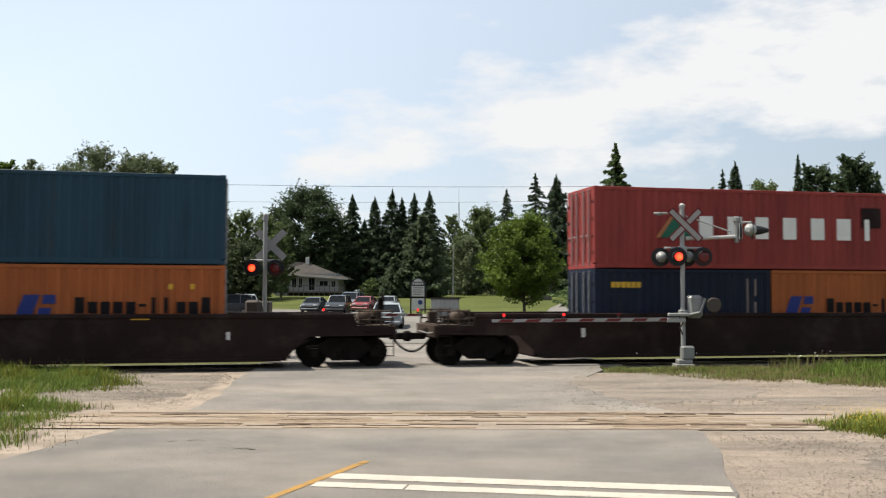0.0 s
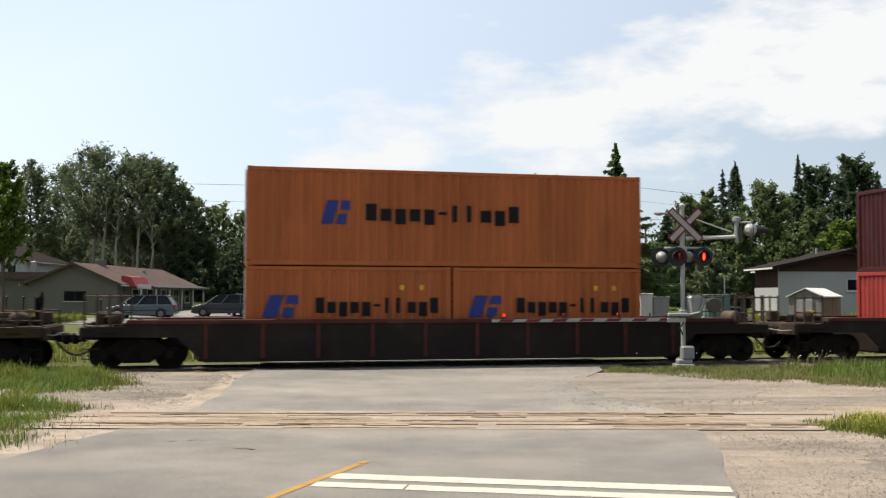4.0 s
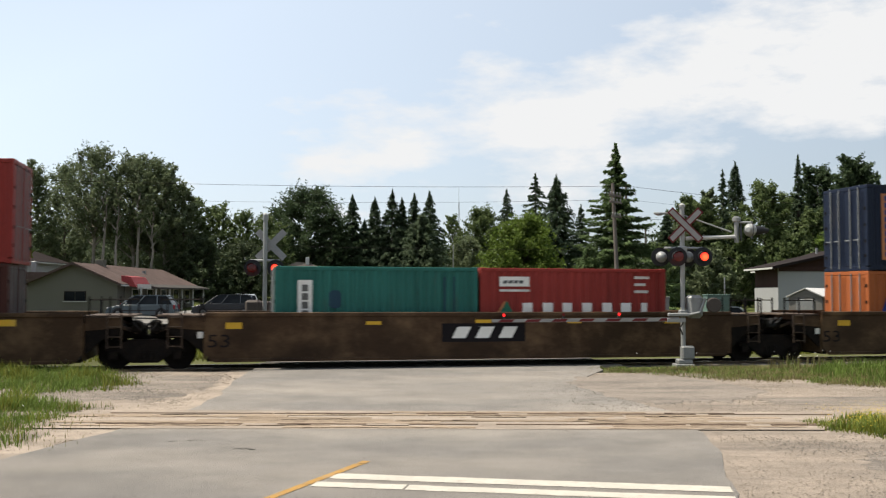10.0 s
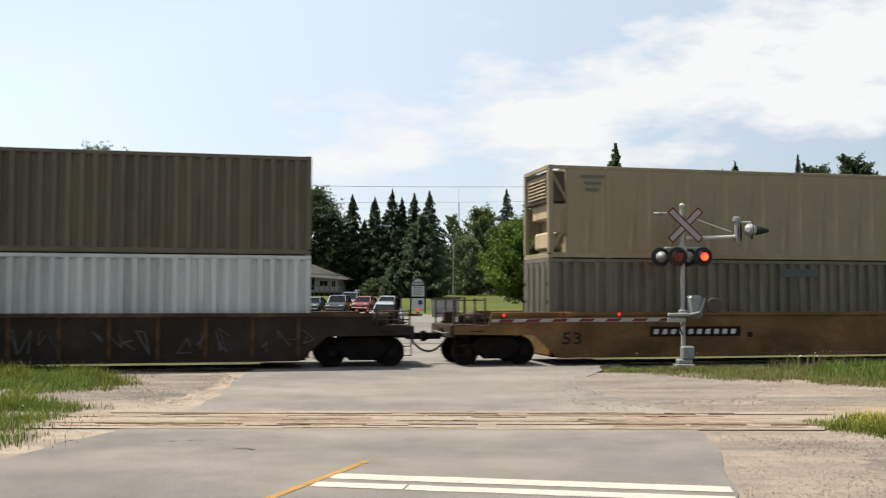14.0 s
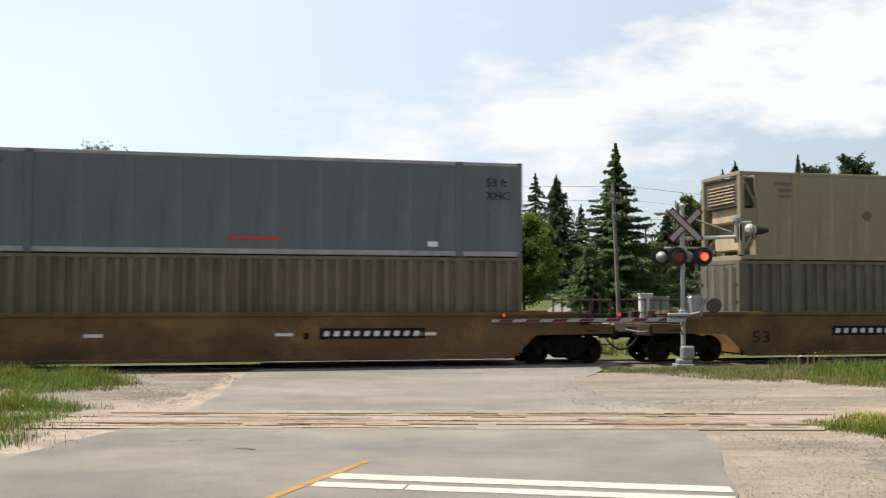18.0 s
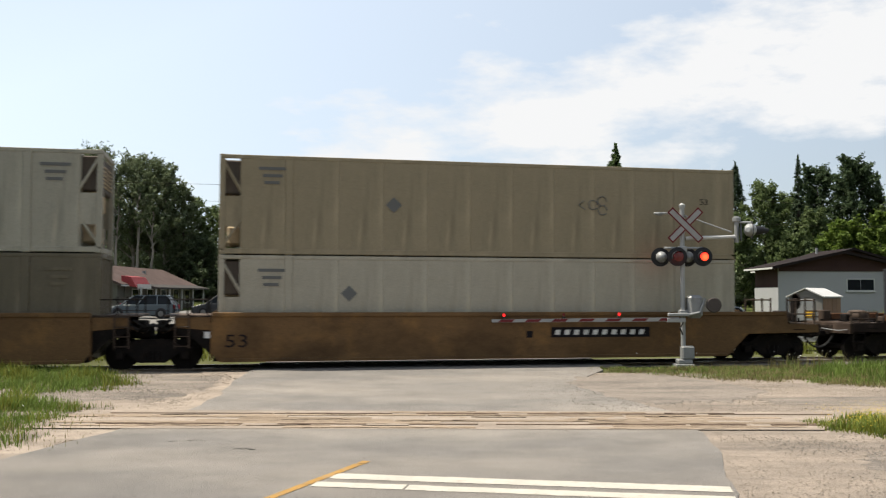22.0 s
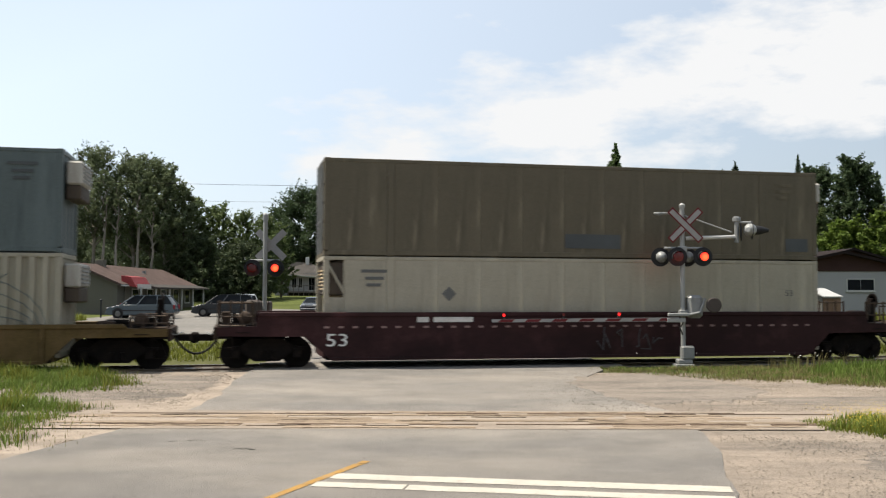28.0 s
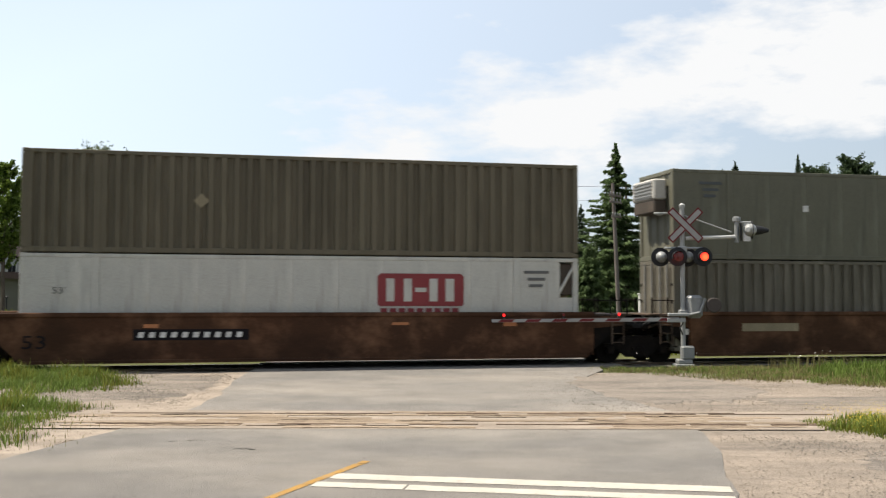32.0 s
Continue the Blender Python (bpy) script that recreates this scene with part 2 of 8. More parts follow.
def lens_glow(name, core, rim, radius, power):
    """A lit lens, hottest at the bulb and deep red towards its rim."""
    m = mat(name, (0.5, 0.02, 0.01), 0.3, 0, 0.05, 2, 60, 0, emit=rim, power=power)
    n, l = m.node_tree.nodes, m.node_tree.links
    co, mp, gr, rp = n.new("ShaderNodeTexCoord"), n.new("ShaderNodeMapping"), n.new("ShaderNodeTexGradient"), n.new("ShaderNodeValToRGB")
    mp.inputs["Scale"].default_value = (1 / radius, 0.0, 1 / radius)
    mp.inputs["Location"].default_value = (-0.12, 0.0, 0.1)
    gr.gradient_type = "SPHERICAL"
    rp.color_ramp.elements[0].color, rp.color_ramp.elements[1].color = (*rim, 1), (*core, 1)
    rp.color_ramp.elements[0].position, rp.color_ramp.elements[1].position = 0.1, 0.75
    l.new(co.outputs["Object"], mp.inputs["Vector"])
    l.new(mp.outputs["Vector"], gr.inputs["Vector"])
    l.new(gr.outputs["Fac"], rp.inputs["Fac"])
    l.new(rp.outputs["Color"], n["Principled BSDF"].inputs["Emission Color"])
    return m


LAMP_ON = lens_glow("lit_red_lens", (1.0, 0.058, 0.016), (0.16, 0.003, 0.002), 0.165, 2.7)
LAMP_SMALL = mat("lit_red_marker", (0.6, 0.02, 0.02), 0.3, 0, 0.05, 2, 60, 0, emit=(1.0, 0.012, 0.012), power=1.0)
LAMP_OFF = mat("dark_red_lens", (0.10, 0.006, 0.006), 0.25, 0, 0.1, 4, 60, 0)
WOOD_POLE = mat("grey_pole_wood", (0.129, 0.1118, 0.0989), 0.9, 0, 0.25, 2, 30, 0.5, (0.1032, 0.086, 0.0731), 0.4, (4, 4, 0.3))
BARK = mat("bark", (0.086, 0.07052, 0.0559), 0.95, 0, 0.35, 2, 14, 0.8, stretch=(3, 3, 0.5))
BARK_PALE = mat("pale_bark", (0.2064, 0.1806, 0.1548), 0.95, 0, 0.3, 2, 14, 0.8, stretch=(3, 3, 0.5))
LEAF_BRIGHT = mat("maple_leaves", (0.09288, 0.1359, 0.02322), 0.6, 0, 0.45, 0.25, 3, 0, per=0.7, leaf=True)
LEAF_MID = mat("broad_leaves", (0.092, 0.122, 0.046), 0.6, 0, 0.45, 0.25, 3, 0, per=0.7, leaf=True)
# darker leaf copy: the shade inside the woods is put into its colour
LEAF_DARK = mat("shade_darkened_leaves", (0.062, 0.081, 0.041), 0.65, 0, 0.45, 0.25, 3, 0, per=0.7, leaf=True)
LEAF_DULL = mat("dull_leaves", (0.118, 0.143, 0.075), 0.65, 0, 0.45, 0.25, 3, 0, per=0.7, leaf=True)
NEEDLE = mat("spruce_needles", (0.05, 0.073, 0.039), 0.65, 0, 0.4, 0.3, 3, 0, per=0.6, leaf=True)
NEEDLE_PINE = mat("pine_needles", (0.04696, 0.06966, 0.03182), 0.65, 0, 0.45, 0.3, 3, 0, per=0.6, leaf=True)
NEEDLE_SOFT = mat("soft_pine_needles", (0.0903, 0.1204, 0.06708), 0.65, 0, 0.4, 0.3, 3, 0, per=0.6, leaf=True)
NEEDLE_NEAR = mat("fresh_spruce_needles", (0.086, 0.1247, 0.0473), 0.65, 0, 0.45, 0.3, 3, 0, per=0.6, leaf=True)
GRASS = mat("grass_blades", (0.1075, 0.1531, 0.03096), 0.7, 0, 0.4, 0.4, 3, 0, per=0.8, leaf=True)
GRASS_DRY = mat("dry_grass", (0.1551, 0.1375, 0.05994), 0.8, 0, 0.4, 0.4, 3, 0, per=0.8, leaf=True)
PETAL_Y = mat("yellow_petals", (0.3612, 0.258, 0.01892), 0.7, 0, 0.3, 2, 3, 0)
PETAL_W = mat("white_petals", (0.4838, 0.4773, 0.4515), 0.7, 0, 0.2, 2, 3, 0)
GLASS = mat("dark_glass", (0.008, 0.010, 0.012), 0.06, 0, 0.1, 2, 20, 0)
GLASS.node_tree.nodes["Principled BSDF"].inputs["Specular IOR Level"].default_value = 0.08
BOOM_WHITE = mat("boom_white", (0.2565, 0.2517, 0.2422), 0.6, 0, 0.1, 2, 60, 0.02)
BOOM_RED = mat("boom_red", (0.114, 0.019, 0.0209), 0.6, 0, 0.1, 2, 60, 0.02)


# ---- mesh building ----
class Build:
    """Collects vertices and faces of one mesh."""

    def __init__(self):
        self.v, self.f = [], []

    def add(self, verts, faces):
        k = len(self.v)
        self.v += [tuple(p) for p in verts]
        self.f += [tuple(k + i for i in q) for q in faces]
        return self

    def box(self, x0, x1, y0, y1, z0, z1, c=0.0):
        if c <= 0:
            vs = [(x, y, z) for z in (z0, z1) for y in (y0, y1) for x in (x0, x1)]
            return self.add(vs, [(0, 2, 3, 1), (4, 5, 7, 6), (0, 1, 5, 4), (2, 6, 7, 3), (0, 4, 6, 2), (1, 3, 7, 5)])
        bm = bmesh.new()
        bmesh.ops.create_cube(bm, size=1)
        bmesh.ops.scale(bm, vec=(x1 - x0, y1 - y0, z1 - z0), verts=bm.verts)
        bmesh.ops.translate(bm, vec=((x0 + x1) / 2, (y0 + y1) / 2, (z0 + z1) / 2), verts=bm.verts)
        bmesh.ops.bevel(bm, geom=bm.edges[:], offset=c, segments=1, affect="EDGES")
        bm.verts.index_update()
        self.add([p.co for p in bm.verts], [[p.index for p in q.verts] for q in bm.faces])
        bm.free()
        return self

    def prism(self, poly, lo, hi, axis="y"):
        """Extrudes a polygon: axis y takes (x, z), axis x takes (y, z), axis z takes (x, y)."""
        n = len(poly)
        put = {"y": lambda a, b, h: (a, h, b), "x": lambda a, b, h: (h, a, b), "z": lambda a, b, h: (a, b, h)}[axis]
        vs = [put(a, b, lo) for a, b in poly] + [put(a, b, hi) for a, b in poly]
        return self.add(vs, [tuple(range(n)), tuple(range(2 * n - 1, n - 1, -1))] + [(i, i + n, (i + 1) % n + n, (i + 1) % n) for i in range(n)])

    def rod(self, p, q, r, n=8, r2=None):
        p, q = Vector(p), Vector(q)
        r2 = r if r2 is None else r2
        d = (q - p).normalized()
        a = d.orthogonal().normalized()
        b = d.cross(a)
        vs = []
        for c, rr in ((p, r), (q, r2)):
            vs += [c + (a * math.cos(2 * math.pi * i / n) + b * math.sin(2 * math.pi * i / n)) * rr for i in range(n)]
        return self.add(vs, [(i, (i + 1) % n, (i + 1) % n + n, i + n) for i in range(n)] + [tuple(range(n - 1, -1, -1)), tuple(range(n, 2 * n))])

    def tube(self, pts, r, n=6):
        """One continuous bent tube along the points."""
        pts = [Vector(p) for p in pts]
        vs, m = [], len(pts)
        for k, p in enumerate(pts):
            d = (pts[min(k + 1, m - 1)] - pts[max(k - 1, 0)]).normalized()
            a = d.cross(Vector((0.31, 0.95, 0.07))).normalized()
            c = d.cross(a)
            vs += [p + (a * math.cos(2 * math.pi * i / n) + c * math.sin(2 * math.pi * i / n)) * r for i in range(n)]
        fs = [(k * n + i, k * n + (i + 1) % n, (k + 1) * n + (i + 1) % n, (k + 1) * n + i) for k in range(m - 1) for i in range(n)]
        return self.add(vs, fs + [tuple(range(n - 1, -1, -1)), tuple(range((m - 1) * n, m * n))])

    def bevel(self, offset, segments=2):
        """Rounds all edges of what has been built so far."""
        bm = bmesh.new()
        vs = [bm.verts.new(p) for p in self.v]
        for q in self.f:
            bm.faces.new([vs[i] for i in q])
        bmesh.ops.recalc_face_normals(bm, faces=bm.faces[:])
        bmesh.ops.bevel(bm, geom=bm.edges[:], offset=offset, segments=segments, affect="EDGES", clamp_overlap=True)
        bm.verts.index_update()
        self.v, self.f = [tuple(p.co) for p in bm.verts], [tuple(p.index for p in q.verts) for q in bm.faces]
        bm.free()
        return self

    def lathe(self, prof, axis_o, axis_d, n=16):
        """Turns a profile of (distance along, radius) round an axis."""
        o, d = Vector(axis_o), Vector(axis_d).normalized()
        a = d.orthogonal().normalized()
        b = d.cross(a)
        vs, fs = [], []
        for h, r in prof:
            vs += [o + d * h + (a * math.cos(2 * math.pi * i / n) + b * math.sin(2 * math.pi * i / n)) * r for i in range(n)]
        for k in range(len(prof) - 1):
            fs += [(k * n + i, k * n + (i + 1) % n, (k + 1) * n + (i + 1) % n, (k + 1) * n + i) for i in range(n)]
        fs += [tuple(range(n - 1, -1, -1)), tuple(range((len(prof) - 1) * n, len(prof) * n))]
        return self.add(vs, fs)

    def mesh(self, name, material, smooth=False):
        me = bpy.data.meshes.new(name)
        me.from_pydata(self.v, [], self.f)
        me.materials.append(material)
        if smooth:
            me.shade_smooth()
            me.set_sharp_from_angle(angle=radians(40))
        me.update()
        return me


def part(name, b, material, parent, label="", smooth=False, m=None):
    """One mesh object under a thing or under a part."""
    me = b if isinstance(b, bpy.types.Mesh) else b.mesh(name, material, smooth)
    ob = new(name, me)
    ob.parent = parent
    if m is not None:
        ob.matrix_basis = m
    if label:
        tagged(ob, label)
    return ob


def thing(name, label, category, m=None, group="", kind="", b=None, material=None, smooth=False):
    """A top-level thing: an Empty at its base, or one mesh."""
    ob = new(name, b.mesh(name, material, smooth) if b else None)
    if m is not None:
        ob.matrix_basis = m
    return tagged(ob, label, category, group, kind)


TEXTS = {}


def lettering(text, height, depth=0.004):
    """Flat raised letters in the built-in font, on the x and z axes, facing -y, baseline at the origin."""
    key = (text, height)
    if key not in TEXTS:
        cu = bpy.data.curves.new("letters", "FONT")
        cu.body, cu.size, cu.extrude, cu.resolution_u = text, height / 0.69, depth / 2, 2
        ob = bpy.data.objects.new("letters", cu)
        scene.collection.objects.link(ob)
        dg = bpy.context.evaluated_depsgraph_get()
        me = bpy.data.meshes.new_from_object(ob.evaluated_get(dg))
        bpy.data.objects.remove(ob)
        me.transform(Matrix.Rotation(radians(90), 4, "X"))
        TEXTS[key] = me
    return TEXTS[key].copy()


def letters(name, text, height, x, y, z, material, parent, stretch=1.0, label=""):
    me = lettering(text, height)
    me.transform(Matrix.Translation((x, y, z)) @ Matrix.Diagonal((stretch, 1, 1, 1)))
    me.materials.clear()
    me.materials.append(material)
    return part(name, me, material, parent, label)

# ---- ground ----
def rise(x, y):
    """Height of the ground: level as far as the tracks, then a gentle rise."""
    def ease(a, b, v):
        u = min(1.0, max(0.0, (v - a) / (b - a)))
        return u * u * (3 - 2 * u)
    dip = 0.42 * math.exp(-((x + 10) / 7) ** 2 - ((y - 82) / 12) ** 2)
    dip += 0.3 * math.exp(-((x + 22) / 7) ** 2 - ((y - 67) / 8) ** 2)
    return -0.07 - dip + 0.62 * ease(38, 72, y) + 1.5 * ease(78, 150, y) + 3.0 * ease(150, 420, y) + 25.0 * ease(500, 2400, y)


def axis_steps(lim, fine, n):
    v = [i * fine for i in range(n + 1)]
    while v[-1] < lim:
        v.append(v[-1] * 1.22)
    return v


def sheet(name, xs, ys, height, material, label, category="ground", kind="structure"):
    vs = [(x, y, height(x, y)) for y in ys for x in xs]
    n = len(xs)
    b = Build().add(vs, [(j * n + i, j * n + i + 1, (j + 1) * n + i + 1, (j + 1) * n + i) for j in range(len(ys) - 1) for i in range(n - 1)])
    return thing(name, label, category, kind=kind, b=b, material=material, smooth=True)


gx = axis_steps(2600, 4.0, 30)
sheet("ground", [-v for v in gx[:0:-1]] + gx, [-v for v in axis_steps(400, 10, 4)[:0:-1]] + axis_steps(2600, 4.0, 45), rise, SOIL, "grassy ground that rises gently behind the tracks")
sheet("lawn_ground", [-60 + 4 * i for i in range(41)], [58 + 4 * i for i in range(36)], lambda x, y: rise(x, y) + 0.02, LAWN, "mown lawn sloping up to the trees", "lawn")


def strip(name, left, right, z, material, label, category, ragged=0.12, thick=0.05, seed=1, sub=0.35):
    """A sheet between two rows of (x, y) that share their y values, with ragged edges and a small thickness."""
    rnd = random.Random(seed)
    y0, y1 = left[0][1], left[-1][1]
    n = max(2, int((y1 - y0) / sub))
    at = lambda row, y: float(np.interp(y, [p[1] for p in row], [p[0] for p in row]))
    ys = [y0 + (y1 - y0) * i / n for i in range(n + 1)]
    cols = 6
    vs, fs = [], []
    for y in ys:
        a = at(left, y) + ragged * (noise.noise((y * 0.9, seed, 0)) * 1.6 + rnd.uniform(-0.35, 0.35))
        c = at(right, y) + ragged * (noise.noise((y * 0.9, seed, 9)) * 1.6 + rnd.uniform(-0.35, 0.35))
        vs.append((a, y, z(a, y) - thick))
        for k in range(cols + 1):
            x = a + (c - a) * k / cols
            vs.append((x, y, z(x, y)))
        vs.append((c, y, z(c, y) - thick))
    m = cols + 3
    for j in range(n):
        fs += [(j * m + i, j * m + i + 1, (j + 1) * m + i + 1, (j + 1) * m + i) for i in range(m - 1)]
    return thing(name, label, category, kind="structure", b=Build().add(vs, fs), material=material)


flat = lambda h: (lambda x, y: h)
strip("gravel_verge", [(-30, -30), (-14, 8), (-7.2, 13.0), (-9.0, 16), (-11.0, 20), (-13.5, 24), (-13.0, 26.6)], [(30, -30), (26, 8), (24, 13), (24, 16), (24, 20), (21, 24.5), (5.6, 26.6)],
      flat(-0.014), GRAVEL, "sandy gravel verge beside the road", "gravel", 0.5, 0.04, 3)
strip("road", [(-5.6, -30), (-5.9, 8), (-5.75, 12.5), (-5.2, 15.0), (-4.75, 17.6), (-4.7, 19.8), (-5.2, 24), (-5.35, 26.2), (-5.6, 30), (-6.2, 36), (-8.0, 42)],
      [(2.0, -30), (2.6, 8), (3.27, 10.9), (3.9, 13.5), (4.1, 15.4), (4.3, 17.6), (3.5, 20.5), (3.45, 23.0), (3.9, 25.5), (4.6, 27.6), (5.0, 31), (5.2, 36), (5.4, 42)],
      lambda x, y: 0.0 if y < 36 else (y - 36) / 6 * (rise(0, 42) + 0.03), ASPHALT, "worn grey asphalt road over the level crossing", "road", 0.07, 0.04, 5, 0.3)
strip("far_road", [(-8.0, 42), (-14, 50), (-24.0, 60), (-26, 66), (-24, 84), (-20, 93)], [(5.4, 42), (9, 50), (11, 58), (4, 66), (-4, 84), (-5, 93)], lambda x, y: rise(x, y) + 0.05, ASPHALT_FAR,
      "pale asphalt of the street and car park behind the tracks", "road", 0.1, 0.05, 6, 1.0)
strip("drive", [(5.0, 64), (8.6, 80), (10.6, 95), (13.4, 108), (15, 116)], [(9.0, 64), (11.6, 80), (13.8, 95), (16.8, 106), (19, 116)], lambda x, y: rise(x, y) + 0.05, ASPHALT_FAR, "pale gravel drive that curves up the lawn", "drive", 0.1, 0.05, 7, 1.0)


def slab_line(name, a, c, w, material, label, seed):
    """A painted road line from a to c, worn at the edges."""
    rnd = random.Random(seed)
    a, c = Vector(a), Vector(c)
    d = (c - a).normalized()
    q = Vector((-d.y, d.x))
    n = int((c - a).length / 0.03)
    b = Build()
    vs = []
    for i in range(n + 1):
        p = a + (c - a) * i / n
        wear = 0.1 * noise.noise((i * 0.05, seed, 0)), 0.1 * noise.noise((i * 0.05, seed, 5))
        e1, e2 = w / 2 * (1 + wear[0] + rnd.uniform(-0.07, 0.03)), w / 2 * (1 + wear[1] + rnd.uniform(-0.09, 0.03))
        vs += [(p.x + q.x * e1, p.y + q.y * e1, 0.006), (p.x - q.x * e2, p.y - q.y * e2, 0.006)]
    b.add(vs, [(2 * i, 2 * i + 1, 2 * i + 3, 2 * i + 2) for i in range(n) if rnd.random() > 0.006])
    return thing(name, label, "road marking", kind="structure", b=b, material=material)


slab_line("stop_line", (-1.3, 11.4), (3.2, 10.66), 0.33, WHITE_LINE, "white painted stop line on the asphalt", 1)
slab_line("stop_line", (-1.46, 10.92), (3.1, 10.15), 0.28, WHITE_LINE, "white painted stop line on the asphalt", 2)
slab_line("centre_line", (-0.98, 12.4), (-4.1, 4.2), 0.115, YELLOW_LINE, "worn yellow centre line", 3)



def drift(name, cx, cy, rx, ry, z, material, label, seed):
    """A thin spread of loose ground with a ragged outline."""
    k, vs = 160, [(cx, cy, z)]
    for ring in (0.55, 0.94, 1.0):
        for i in range(k):
            a = 2 * math.pi * i / k
            c, d = math.cos(a), math.sin(a)
            r = ring * (1 + 0.22 * noise.noise((c * 1.7 + seed, d * 1.7, 0)) + 0.14 * noise.noise((c * 6 + seed, d * 6, 3)) + 0.1 * noise.noise((c * 19, d * 19, seed)))
            vs.append((cx + rx * r * c, cy + ry * r * d, z - (0.035 if ring == 1.0 else 0.0)))
    fs = [(0, 1 + i, 1 + (i + 1) % k) for i in range(k)] + [(1 + q * k + i, 1 + k + q * k + i, 1 + k + q * k + (i + 1) % k, 1 + q * k + (i + 1) % k) for q in (0, 1) for i in range(k)]
    return thing(name, label, "gravel", kind="structure", b=Build().add(vs, fs), material=material)


drift("grey_gravel_left", -8.6, 22.3, 3.4, 4.0, -0.006, GREY_GRAVEL, "grey stony gravel beside the crossing", 1)
drift("grey_gravel_right", 5.1, 22.6, 1.9, 3.6, 0.009, GREY_GRAVEL, "grey stony gravel spilling on to the crossing", 2)
drift("stony_patch", 7.4, 12.2, 2.3, 1.6, -0.007, GREY_GRAVEL, "darker stony patch in the sandy verge", 3)
drift("stony_patch", 10.5, 19.6, 4.0, 1.1, -0.006, GREY_GRAVEL, "darker stony patch in the sandy verge", 4)
strip("sand_fringe_left", [(-7.0, 10.0), (-6.45, 12.5), (-6.1, 14.0), (-6.0, 15.2)], [(-5.8, 10.0), (-5.65, 12.5), (-5.4, 14.0), (-5.1, 15.2)], flat(-0.006), SAND, "pale sandy edge of the asphalt", "dirt", 0.2, 0.03, 33, 0.12)
strip("sand_fringe_left", [(-6.3, 17.5), (-5.75, 19.0), (-5.35, 21.0), (-5.3, 23.0), (-5.9, 26.4)], [(-4.6, 17.5), (-4.6, 19.0), (-4.65, 21.0), (-4.8, 23.0), (-5.3, 26.4)], flat(-0.004), SAND, "pale sandy edge of the asphalt", "dirt", 0.2, 0.03, 34, 0.12)
# the old siding, its rails sunk between long timbers and buried in sandy dirt
strip("siding_bed", [(-6.9, 15.35), (-6.7, 16.5), (-6.5, 17.7)], [(6.1, 15.35), (7.0, 16.5), (7.4, 17.7)], flat(0.006), SAND, "sandy dirt round a disused sunken track", "dirt", 0.35, 0.016, 11, 0.08)
rnd = random.Random(4)
siding = thing("siding_crossing", "weathered splintered timber planks of a disused siding crossing", "timber crossing", kind="structure")
SUNK = mat("rusty_sunken_rail", (0.0946, 0.0645, 0.0473), 0.85, 0, 0.3, 2, 40, 0.2)
# dirt colour with the shadow of narrow gaps painted in
FLANGEWAY = mat("shadow_toned_dirt", (0.085, 0.066, 0.05), 0.95, 0, 0.4, 3, 30, 0.5)


def splintered(x0, x1, y0, y1, top, bottom=-0.02, rough=0.004):
    """A worn plank with frayed long edges, broken ends and an uneven top."""
    k = max(3, int((x1 - x0) / 0.13))
    vs = []
    for i in range(k + 1):
        x = x0 + (x1 - x0) * i / k + rnd.uniform(-0.03, 0.03)
        ya, yb = y0 + rnd.uniform(-0.015, 0.02), y1 + rnd.uniform(-0.02, 0.015)
        za, zm, zb = (top + rnd.uniform(-rough, rough) for _ in range(3))
        vs += [(x, ya, bottom), (x, ya, za), (x, (ya + yb) / 2, zm), (x, yb, zb), (x, yb, bottom)]
    fs = [(5 * i + c, 5 * i + 5 + c, 5 * i + 6 + c, 5 * i + 1 + c) for i in range(k) for c in range(4)]
    return Build().add(vs, fs + [(0, 1, 2, 3, 4), tuple(5 * k + c for c in (4, 3, 2, 1, 0))])


for y0, y1, keep in ((15.42, 15.58, 0.45), (15.6, 15.78, 0.75), (15.97, 16.2, 0.85), (16.21, 16.45, 0.7), (16.47, 16.7, 0.6), (16.72, 16.94, 0.7), (16.96, 17.16, 0.85), (17.36, 17.54, 0.7)):
    x = -6.7 + rnd.uniform(0, 0.8)
    end = 5.4 + rnd.uniform(-0.8, 1.4)
    while x < end:
        n = rnd.uniform(1.4, 3.6)
        if rnd.random() < keep:
            part("plank", splintered(x, min(x + n - 0.03, end + 0.3), y0, y1, 0.009 + rnd.uniform(-0.005, 0.008)), TIMBER, siding)
            for k in range(rnd.randint(0, 2)):            # long splits in the grain, laid on as strips in a shadow colour
                a, yy = x + rnd.uniform(0, n * 0.5), rnd.uniform(y0 + 0.03, y1 - 0.03)
                part("split", splintered(a, a + rnd.uniform(0.3, n * 0.45), yy, yy + rnd.uniform(0.004, 0.012), 0.0165, 0.0), FLANGEWAY, siding)
        x += n
for y in (15.87, 17.27):
    x = -6.6 + rnd.random()
    while x < 6.6:
        n = rnd.uniform(0.8, 3.2)
        part("sunken_rail", Build().box(x, min(x + n, 7.0), y - 0.035, y + 0.03 + rnd.uniform(0, 0.01), -0.05, 0.016), SUNK, siding)
        if rnd.random() < 0.55:
            part("flangeway", splintered(x + rnd.uniform(0, 0.3), min(x + n * rnd.uniform(0.7, 1.0), 6.9), y + 0.04, y + 0.04 + rnd.uniform(0.03, 0.07), 0.0085, -0.03), FLANGEWAY, siding)
        x += n + rnd.uniform(0.0, 0.9)

# cracks are flat strips on the road; their shadow is this colour
CRACK = mat("crack_shadow", (0.043, 0.03956, 0.03612), 0.95, 0, 0.2, 2, 40, 0.2)


